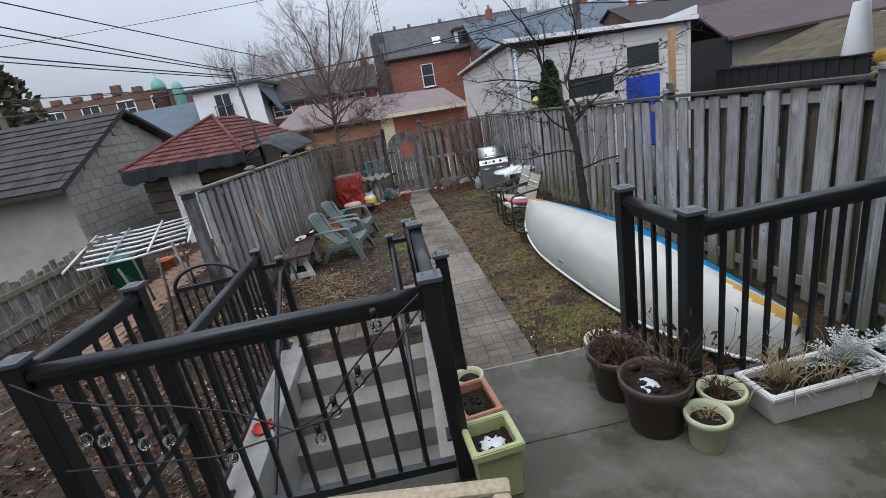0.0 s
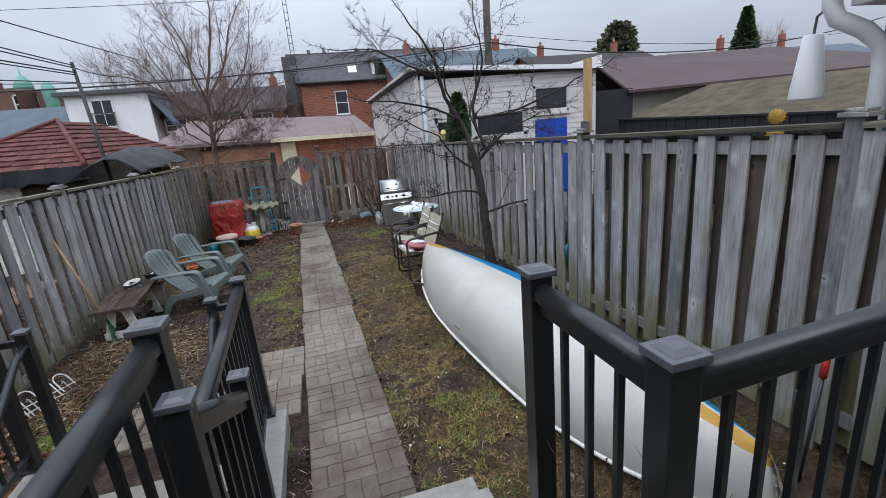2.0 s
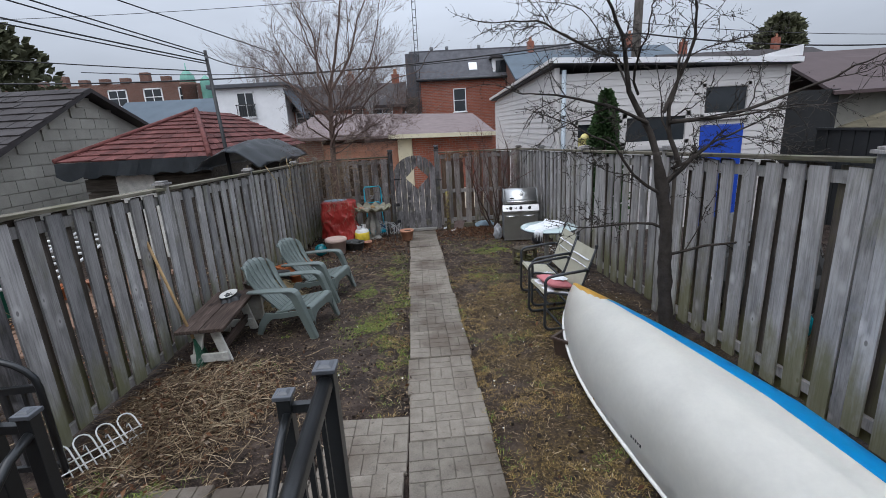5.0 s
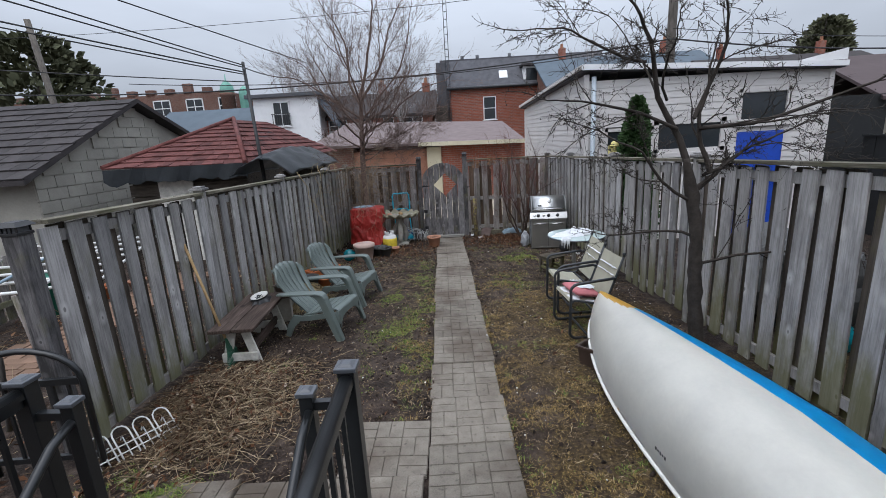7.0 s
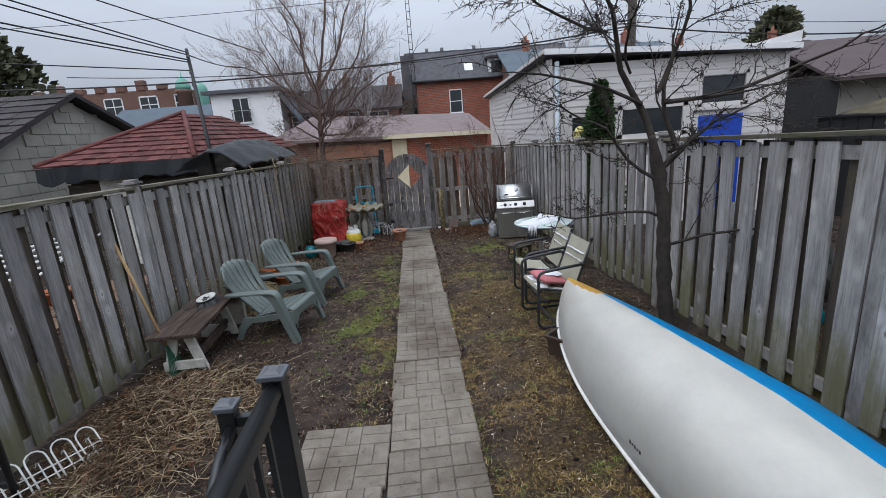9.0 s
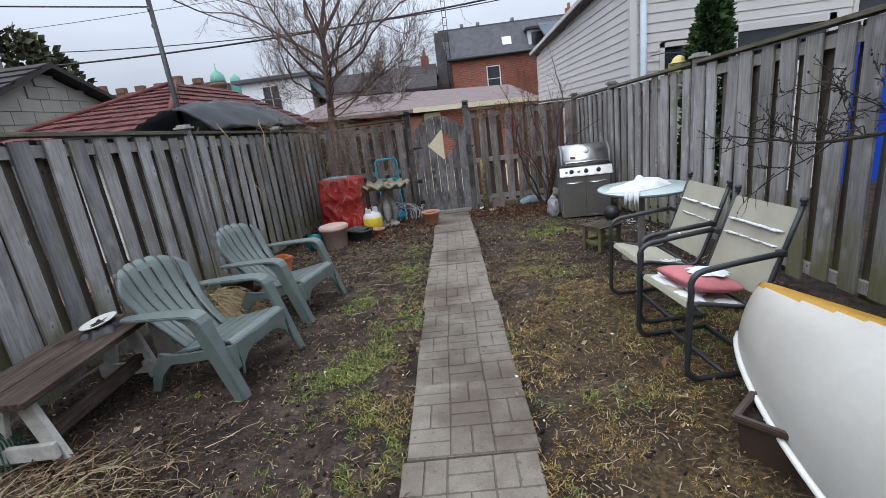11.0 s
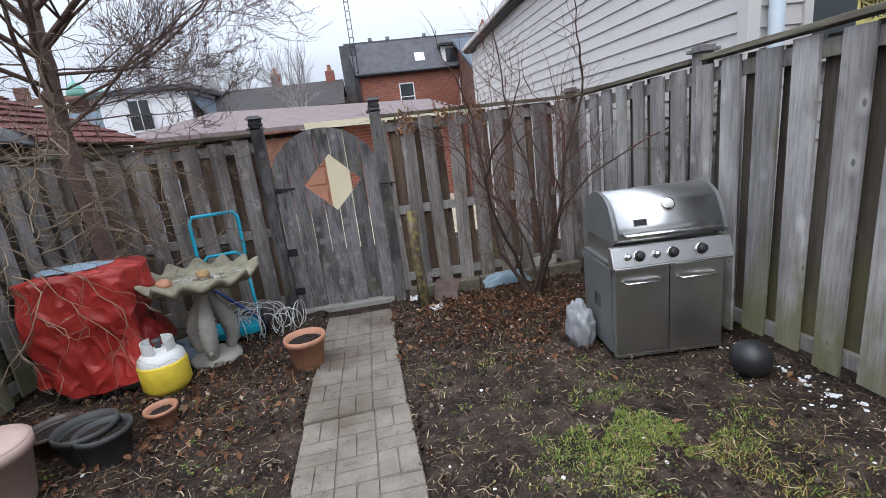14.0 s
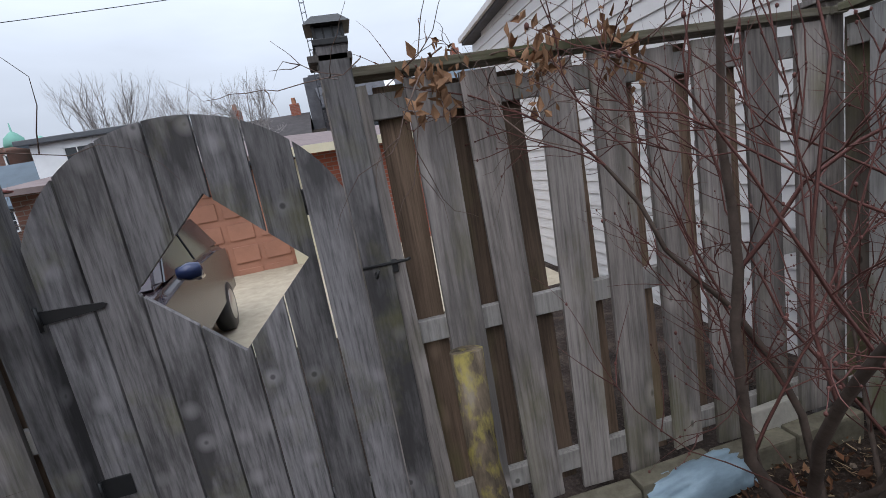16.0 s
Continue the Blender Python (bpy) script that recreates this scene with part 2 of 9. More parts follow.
def paver_mat():
    """Patio stone with soil stains that run on from stone to stone."""
    m, nt, b = mat("grey_patio_stone", 0.85)
    geo = nt.nodes.new("ShaderNodeNewGeometry")

    def at(scale, detail=6):
        n = nt.nodes.new("ShaderNodeTexNoise")
        n.inputs["Scale"].default_value, n.inputs["Detail"].default_value = scale, detail
        nt.links.new(geo.outputs["Position"], n.inputs[0])
        return n.outputs[0]
    c = ramp(nt, at(9), [(0.3, (0.150, 0.130, 0.106)), (0.7, (0.245, 0.216, 0.178))])
    f = at(120, 3)
    c = mixc(nt, 0.3, c, ramp(nt, f, [(0.3, (0.11, 0.094, 0.077)), (0.7, (0.29, 0.258, 0.217))]))
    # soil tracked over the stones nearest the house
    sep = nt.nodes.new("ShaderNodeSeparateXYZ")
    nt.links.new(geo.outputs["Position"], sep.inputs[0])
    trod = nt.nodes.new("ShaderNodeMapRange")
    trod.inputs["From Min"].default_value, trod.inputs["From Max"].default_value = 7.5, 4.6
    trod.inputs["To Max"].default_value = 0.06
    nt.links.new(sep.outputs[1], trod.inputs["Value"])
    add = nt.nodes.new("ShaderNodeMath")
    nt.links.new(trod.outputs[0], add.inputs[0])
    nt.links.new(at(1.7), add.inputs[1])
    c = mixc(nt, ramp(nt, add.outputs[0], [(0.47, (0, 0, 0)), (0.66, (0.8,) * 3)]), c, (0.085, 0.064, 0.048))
    c = mixc(nt, ramp(nt, at(26), [(0.6, (0, 0, 0)), (0.72, (0.6,) * 3)]), c, (0.06, 0.05, 0.04))
    k = ramp(nt, rnd(nt), [(0, (0.78,) * 3), (1, (1.02,) * 3)])
    nt.links.new(mixc(nt, 1.0, c, k, "MULTIPLY"), b.inputs["Base Color"])
    bump(nt, b, f, 0.35, 0.004)
    return m


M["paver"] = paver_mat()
M["canoe"] = simple("white_gelcoat", (0.82, 0.80, 0.735), 0.3, 0, 0.1, 2.5, 0.03, 30)
M["yellow"] = simple("yellow_gelcoat", (0.72, 0.44, 0.07), 0.35, 0, 0.12, 5, 0.03)
M["blue"] = simple("bright_blue_gelcoat", (0.006, 0.36, 0.72), 0.35, 0, 0.15, 6, 0.05)
M["trim"] = simple("pale_vinyl_gunwale", (0.72, 0.71, 0.67), 0.4, 0, 0.15, 9)
M["adirondack"] = simple("sage_green_resin", (0.122, 0.148, 0.138), 0.4, 0, 0.16, 9, 0.05, 120)
M["kerb"] = simple("mossy_kerb_concrete", (0.15, 0.135, 0.10), 0.95, 0, 0.5, 9, 0.6, 50)
M["slate_shard"] = simple("brown_slate", (0.10, 0.065, 0.055), 0.7, 0, 0.3, 8)
M["snow"] = simple("wet_snow", (0.64, 0.655, 0.675), 0.5, 0, 0.12, 25, 0.6, 90)


def ground_material():
    m, nt, b = mat("muddy_lawn", 0.9)
    big = tex(nt, 0.8, 6)
    mid = tex(nt, 5, 8)
    fine = tex(nt, 55, 6)
    dirt = ramp(nt, mid, [(0.3, (0.009, 0.006, 0.0045)), (0.5, (0.034, 0.023, 0.018)), (0.72, (0.10, 0.073, 0.058))])
    dirt = mixc(nt, ramp(nt, fine, [(0.52, (0, 0, 0)), (0.72, (0.7,) * 3)]), dirt, (0.115, 0.085, 0.065))
    dirt = mixc(nt, ramp(nt, fine, [(0.25, (0.7,) * 3), (0.45, (0, 0, 0))]), dirt, (0.012, 0.009, 0.007))
    straw = ramp(nt, tex(nt, 38, 8), [(0.36, (0.022, 0.015, 0.009)), (0.5, (0.085, 0.058, 0.022)), (0.62, (0.17, 0.115, 0.045)), (0.76, (0.27, 0.19, 0.09))])
    # dry lawn on the far side of the path
    tc = nt.nodes.new("ShaderNodeTexCoord")
    sep = nt.nodes.new("ShaderNodeSeparateXYZ")
    nt.links.new(tc.outputs["Object"], sep.inputs[0])
    side = nt.nodes.new("ShaderNodeMapRange")
    side.inputs["From Min"].default_value, side.inputs["From Max"].default_value = 0.6, 1.2
    nt.links.new(sep.outputs[0], side.inputs["Value"])
    far = nt.nodes.new("ShaderNodeMapRange")
    far.inputs["From Min"].default_value, far.inputs["From Max"].default_value = 9.6, 8.4
    nt.links.new(sep.outputs[1], far.inputs["Value"])
    mu = nt.nodes.new("ShaderNodeMath")
    mu.operation = "MULTIPLY"
    nt.links.new(side.outputs[0], mu.inputs[0])
    nt.links.new(far.outputs[0], mu.inputs[1])
    mu2 = nt.nodes.new("ShaderNodeMath")
    mu2.operation = "MULTIPLY"
    nt.links.new(mu.outputs[0], mu2.inputs[0])
    nt.links.new(ramp(nt, big, [(0.47, (0, 0, 0)), (0.58, (0.6,) * 3)]), mu2.inputs[1])
    c = mixc(nt, mu2.outputs[0], dirt, straw)
    nt.links.new(c, b.inputs["Base Color"])
    nt.links.new(ramp(nt, big, [(0.3, (0.6,) * 3), (0.6, (0.95,) * 3)]), b.inputs["Roughness"])
    bump(nt, b, mixc(nt, 0.45, fine, tex(nt, 17, 6)), 1.0, 0.045)
    return m


M["ground"] = ground_material()

# ---------------------------------------------------------------- mesh helpers


def link_mesh(name, bm, material, smooth=False):
    me = bpy.data.meshes.new(name)
    if smooth:
        for f in bm.faces:
            f.smooth = True
    bm.to_mesh(me)
    bm.free()
    for k in material if isinstance(material, (list, tuple)) else [material]:
        me.materials.append(k)
    return me


def part(name, bm, material, parent, label="", m=None, smooth=False):
    """One mesh object under a thing or a part, at the pose m in the parent's space."""
    ob = new(name, link_mesh(name, bm, material, smooth))
    if parent is not None:
        ob.parent = parent
    if m is not None:
        ob.matrix_local = m
    if label:
        ob["label"] = label
    return ob


def shared(name, me, parent, m):
    ob = new(name, me)
    ob.parent = parent
    ob.matrix_local = m
    return ob


def thing(name, label, category, m=None, group="", kind=""):
    ob = new(name)
    ob.empty_display_size = 0.05
    if m is not None:
        ob.matrix_world = m
    return tagged(ob, label, category, group, kind)


def box(bm, c, s, rot=None, bev=0.0, mi=0):
    """A box of size s about c, with bevelled edges if bev."""
    mtx = Matrix.Translation(c) @ (rot.to_4x4() if rot is not None else Matrix.Identity(4)) @ Matrix.Diagonal((*s, 1))
    r = bmesh.ops.create_cube(bm, size=1, matrix=mtx)
    vs = r["verts"]
    fs = {f for v in vs for f in v.link_faces}
    for f in fs:
        f.material_index = mi
    if bev:
        es = list({e for v in vs for e in v.link_edges})
        q = bmesh.ops.bevel(bm, geom=es, offset=bev, segments=2, affect="EDGES", profile=0.6)
        for f in q["faces"]:
            f.material_index = mi
    return bm


def bx(c, s, rot=None, bev=0.0):
    return box(bmesh.new(), c, s, rot, bev)


def tube(bm, pts, rad, seg=8, closed=False, caps=True):
    """A round bar along points; rad is a number or one radius a point."""
    pts = [Vector(p) for p in pts]
    n = len(pts)
    rads = rad if isinstance(rad, (list, tuple)) else [rad] * n
    rings = []
    up = None
    for i, p in enumerate(pts):
        a = pts[(i - 1) % n] if closed or i else p
        c = pts[(i + 1) % n] if closed or i < n - 1 else p
        d = (c - a).normalized()
        if up is None:
            up = Vector((0, 0, 1)) if abs(d.z) < 0.9 else Vector((1, 0, 0))
        side = d.cross(up).normalized()
        up = side.cross(d).normalized()
        rings.append([bm.verts.new(p + (side * math.cos(2 * math.pi * k / seg) + up * math.sin(2 * math.pi * k / seg)) * rads[i]) for k in range(seg)])
    for i in range(n if closed else n - 1):
        r0, r1 = rings[i], rings[(i + 1) % n]
        for k in range(seg):
            f = bm.faces.new((r0[k], r0[(k + 1) % seg], r1[(k + 1) % seg], r1[k]))
            f.smooth = True
    if caps and not closed:
        bm.faces.new(list(reversed(rings[0])))
        bm.faces.new(rings[-1])
    return bm


def lathe(bm, prof, seg=28, c=(0, 0, 0), wob=None):
    """Profile of (radius, z) turned about the upright axis through c."""
    rings = []
    for i, (r, z) in enumerate(prof):
        ring = []
        for k in range(seg):
            a = 2 * math.pi * k / seg
            q = r * (wob(a, i) if wob else 1)
            ring.append(bm.verts.new((c[0] + q * math.cos(a), c[1] + q * math.sin(a), c[2] + z)))
        rings.append(ring)
    for r0, r1 in zip(rings, rings[1:]):
        for k in range(seg):
            f = bm.faces.new((r0[k], r0[(k + 1) % seg], r1[(k + 1) % seg], r1[k]))
            f.smooth = True
    if prof[0][0] > 1e-4:
        bm.faces.new(list(reversed(rings[0])))
    if prof[-1][0] > 1e-4:
        bm.faces.new(rings[-1])
    bmesh.ops.remove_doubles(bm, verts=bm.verts, dist=1e-5)
    bmesh.ops.recalc_face_normals(bm, faces=bm.faces)
    return bm


def poly(bm, pts, thick, axis):
    """A flat outline of points, extruded by the vector axis * thick."""
    vs = [bm.verts.new(p) for p in pts]
    f = bm.faces.new(vs)
    r = bmesh.ops.extrude_face_region(bm, geom=[f])
    bmesh.ops.translate(bm, verts=[v for v in r["geom"] if isinstance(v, bmesh.types.BMVert)], vec=Vector(axis) * thick)
    bmesh.ops.recalc_face_normals(bm, faces=bm.faces)
    return bm


def arc(c, r, a0, a1, n, plane="xz"):
    out = []
    for i in range(n + 1):
        a = radians(a0 + (a1 - a0) * i / n)
        u, v = r * math.cos(a), r * math.sin(a)
        out.append(Vector(c) + (Vector((u, 0, v)) if plane == "xz" else Vector((u, v, 0)) if plane == "xy" else Vector((0, u, v))))
    return out


def gz(x, y):
    """Height of the yard's ground."""
    for (a, za), (b, zb) in zip(((-60, -0.86), (3, -0.86), (8, -0.92), (11, -1.02), (13.9, -1.17), (17, -1.25), (80, -1.25)), ((3, -0.86), (8, -0.92), (11, -1.02), (13.9, -1.17), (17, -1.25), (80, -1.25), (9000, -1.25))):
        if y <= b:
            return za + (zb - za) * (y - a) / (b - a)
    return -1.25


def gbump(x, y):
    n = noise.noise((x * 1.3, y * 1.3, 0.3)) * 0.016 + noise.noise((x * 5, y * 5, 3.1)) * 0.013 + noise.noise((x * 9.5, y * 9.5, 5.2)) * 0.014 + noise.noise((x * 16, y * 16, 7.7)) * 0.011 + noise.noise((x * 33, y * 33, 1.7)) * 0.007
    return n


def path_x(y):
    """Middle of the garden path."""
    return 0.58 + (0.41 - 0.58) * (y - 5.0) / 8.7


# ---------------------------------------------------------------- ground
WELL = (-1.24, -0.04, 1.9, 4.12)      # basement stairwell


def on_path(x, y, pad=0.0):
    if 3.0 < y < 13.8 and abs(x - path_x(y)) < 0.30 + pad:
        return True
    return (-1.3 - pad < x < 0.3 and 4.12 < y < 5.2 + pad) or (-0.36 - pad < x < 0.3 and 4.12 < y < 5.82 + pad)


def make_ground():
    bm = bmesh.new()
    xs = [-400, -150, -60, -30, -16, -10, -7, -5] + [-4 + 0.06 * i for i in range(46)] + [WELL[0]]
    xs += [WELL[0] + 0.06 * i for i in range(1, 20)] + [WELL[1]] + [WELL[1] + 0.045 * i for i in range(1, 78)] + [3.7, 4.5, 6, 9, 14, 25, 60, 150, 400]
    ys = [-300, -100, -30, -10, -4, -1, 0.5, 1.2, WELL[2]] + [WELL[2] + 0.185 * i for i in range(1, 12)] + [WELL[3]]
    ys += [WELL[3] + 0.05 * i for i in range(1, 202)] + [14.5, 15.3, 16.5, 18, 21, 26, 40, 80, 200, 600]
    xs, ys = sorted(xs), sorted(ys)
    grid = {}
    for i, x in enumerate(xs):
        for j, y in enumerate(ys):
            near = -4 < x < 3.6 and 1 < y < 14.2
            z = gz(x, y) + (gbump(x, y) if near else 0)
            if on_path(x, y, 0.05):
                z = gz(x, y) - 0.03
            grid[i, j] = bm.verts.new((x, y, z))
    for i in range(len(xs) - 1):
        for j in range(len(ys) - 1):
            cx, cy = (xs[i] + xs[i + 1]) / 2, (ys[j] + ys[j + 1]) / 2
            if WELL[0] < cx < WELL[1] and WELL[2] < cy < WELL[3]:
                continue
            f = bm.faces.new((grid[i, j], grid[i + 1, j], grid[i + 1, j + 1], grid[i, j + 1]))
            f.smooth = True
    return tagged(part("ground", bm, M["ground"], None), "muddy back yard soil with patches of worn grass", "ground", kind="structure")


make_ground()


# ---------------------------------------------------------------- porch, front steps, stairwell
def slab_mesh(x0, x1, y0, y1, z0, z1, bev=0.012):
    return bx(((x0 + x1) / 2, (y0 + y1) / 2, (z0 + z1) / 2), (x1 - x0, y1 - y0, z1 - z0), None, bev)


porch = thing("porch", "wet grey concrete porch slab with a step at its front", "porch", kind="structure")
bm = slab_mesh(-1.62, 3.25, -1.2, 1.86, -1.3, -0.22)
part("slab", bm, M["concrete_wet"], porch)
bm = slab_mesh(1.342, 3.25, 1.862, 2.06, -1.3, -0.2205)
part("slab_side", bm, M["concrete_wet"], porch)
bm = slab_mesh(0.16, 1.34, 1.862, 2.53, -1.3, -0.221)
part("slab_front", bm, M["concrete_wet"], porch)
for i in range(3):
    z = -0.385 - 0.165 * i
    part("step", slab_mesh(0.2, 1.22, 2.472 + 0.27 * i, 2.742 + 0.27 * i, -1.3, z), M["concrete"], porch)

well = thing("basement_stairwell", "concrete basement stairwell with damp worn steps", "stairwell", kind="structure")
x0, x1, y0, y1 = WELL
part("curb", slab_mesh(x0 - 0.24, x0, 1.862, y1 + 0.35, -3.2, -0.75), M["concrete"], well)
part("curb", slab_mesh(x1, x1 + 0.2, 1.862, y1 + 0.35, -3.2, -0.752), M["concrete"], well)
part("floor", slab_mesh(x0, x1, 1.3, 2.1, -3.3, -2.45), M["step"], well)
STEPS = 8
for i in range(STEPS):
    z = -0.83 - 0.185 * i
    ya = y1 - 0.255 * i
    part("step", slab_mesh(x0, x1, ya - 0.275, ya, -3.3, z, 0.01), M["step"], well)

house = thing("house_wall", "plain rendered back wall of the house behind the porch", "wall", kind="structure")
part("wall", slab_mesh(-3.5, 3.3, -1.4, -1.2, -1.3, 4.5, 0), M["concrete"], house)


# ---------------------------------------------------------------- black metal railings
def post(parent, x, y, z0, z1, w=0.075):
    p = part("post", bx((0, 0, (z1 - z0) / 2), (w, w, z1 - z0), None, 0.004), M["black_metal"], parent, "", pose(x, y, z0))
    bm = bmesh.new()
    box(bm, (0, 0, z1 - z0 + 0.006), (w + 0.022, w + 0.022, 0.02), None, 0.004)
    c = w / 2 - 0.004
    pts = [(-c, -c), (c, -c), (c, c), (-c, c)]
    vs = [bm.verts.new((a, b, z1 - z0 + 0.0165)) for a, b in pts]
    vt = [bm.verts.new((a * 0.55, b * 0.55, z1 - z0 + 0.026)) for a, b in pts]
    for k in range(4):
        bm.faces.new((vs[k], vs[(k + 1) % 4], vt[(k + 1) % 4], vt[k]))
    bm.faces.new(vt)
    part("cap", bm, M["cap"], p, "grey pyramid post cap")
    bm = bmesh.new()
    box(bm, (0, 0, 0.009), (w + 0.05, w + 0.05, 0.018), None, 0.004)
    part("base_plate", bm, M["black_metal"], p)
    return p


def bar_between(name, parent, a, b, w, h, round_top=False):
    a, b = Vector(a), Vector(b)
    d = b - a
    L = d.length
    mtx = Matrix.Translation((a + b) / 2) @ d.to_track_quat("Y", "Z").to_matrix().to_4x4()
    bm = bmesh.new()
    if round_top:
        prof = [(-w / 2, -h / 2), (w / 2, -h / 2), (w / 2, 0.0)] + [(w / 2 * math.cos(radians(q)), h / 2 * math.sin(radians(q))) for q in (25, 50, 75, 105, 130, 155)] + [(-w / 2, 0.0)]
        poly(bm, [(p, -L / 2, q) for p, q in prof], L, (0, 1, 0))
        for f in bm.faces:
            f.smooth = len(f.verts) == 4 and f.normal.z > 0.2
    else:
        box(bm, (0, 0, 0), (w, L, h), None, 0.002)
    return part(name, bm, M["black_metal"], parent, "", mtx)


BALUSTER = {}


def baluster_mesh(L):
    k = round(L, 2)
    if k not in BALUSTER:
        BALUSTER[k] = link_mesh("baluster", bx((0, 0, k / 2), (0.019, 0.019, k), None), M["black_metal"])
    return BALUSTER[k]


def rail_panel(parent, a, b, top=None):
    """Handrail, under-rail, bottom rail and balusters between two posts; a and b are the handrail's ends."""
    a, b = Vector(a), Vector(b)
    bar_between("handrail", parent, a, b, 0.062, 0.05, True)
    bar_between("under_rail", parent, a - Vector((0, 0, 0.045)), b - Vector((0, 0, 0.045)), 0.036, 0.04)
    H = top if top else 0.83
    bar_between("bottom_rail", parent, a - Vector((0, 0, H)), b - Vector((0, 0, H)), 0.036, 0.04)
    d = Vector((b.x - a.x, b.y - a.y, 0))
    n = max(2, int(d.length / 0.115))
    me = baluster_mesh(H - 0.07)
    for i in range(1, n):
        p = a.lerp(b, i / n)
        ob = shared("baluster", me, parent, pose(p.x, p.y, p.z - H + 0.015, 0, 0, math.degrees(math.atan2(d.y, d.x))))


porch_rail = thing("porch_railing", "black aluminium railing with square balusters along the porch edge", "railing")
for x in (0.1, -1.45):
    post(porch_rail, x, 1.75, -0.22, 0.75)
rail_panel(porch_rail, (0.06, 1.75, 0.70), (-1.41, 1.75, 0.70))
east = thing("porch_railing", "black aluminium railing with square balusters beside potted plants", "railing")
post(east, 1.248, 2.475, -0.22, 0.75)
post(east, 1.253, 1.895, -0.22, 0.75)
post(east, 3.1, 1.955, -0.22, 0.75)
rail_panel(east, (1.248, 2.435, 0.70), (1.253, 1.935, 0.70))
rail_panel(east, (1.293, 1.896, 0.70), (3.06, 1.955, 0.70))
guard = thing("stairwell_railing", "black aluminium guard railing round the basement stairs", "railing")
post(guard, 0.085, 2.66, -0.75, 0.73)
post(guard, -1.43, 2.52, -0.75, 0.73)
rail_panel(guard, (0.1, 1.79, 0.70), (0.085, 2.62, 0.69))
rail_panel(guard, (-1.45, 1.79, 0.70), (-1.43, 2.48, 0.69))
post(guard, 0.02, 4.46, -0.75, 0.31)
post(guard, -0.17, 4.45, -0.75, 0.20, 0.06)
post(guard, -1.45, 4.46, -0.75, 0.31)
post(guard, -1.25, 4.45, -0.75, 0.20, 0.06)
rail_panel(guard, (0.08, 2.70, 0.27), (0.02, 4.42, 0.27), top=0.93)
rail_panel(guard, (-1.43, 2.56, 0.27), (-1.45, 4.42, 0.27), top=0.93)
bar_between("link_rail", guard, (0.0, 4.455, 0.14), (-0.14, 4.45, 0.14), 0.036, 0.04)
bar_between("link_rail", guard, (-1.43, 4.455, 0.14), (-1.28, 4.45, 0.14), 0.036, 0.04)
for x in (-0.16, -1.24):
    bm = bmesh.new()
    tube(bm, [(x, 4.42, 0.12), (x, 4.3, 0.08), (x, 2.2, -1.42), (x, 2.0, -1.5)], 0.021, 10)
    part("stair_handrail", bm, M["black_metal"], guard)
front = thing("step_railing", "short black aluminium handrail beside the front steps", "railing")
post(front, 0.19, 2.42, -0.22, 0.60, 0.065)
post(front, 0.17, 3.2, -0.88, 0.24, 0.065)
rail_panel(front, (0.19, 2.46, 0.53), (0.17, 3.16, 0.17), top=0.78)

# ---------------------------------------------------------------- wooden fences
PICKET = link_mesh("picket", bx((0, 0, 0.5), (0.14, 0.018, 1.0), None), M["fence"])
# back board of the grey fences, with the gap shade in its colour
PICKET_T = link_mesh("picket", bx((0, 0, 0.5), (0.14, 0.018, 1.0), None), M["fence_tan_shaded"])
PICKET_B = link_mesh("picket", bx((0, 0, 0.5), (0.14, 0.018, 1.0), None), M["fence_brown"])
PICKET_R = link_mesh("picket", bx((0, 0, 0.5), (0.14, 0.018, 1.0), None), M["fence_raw"])


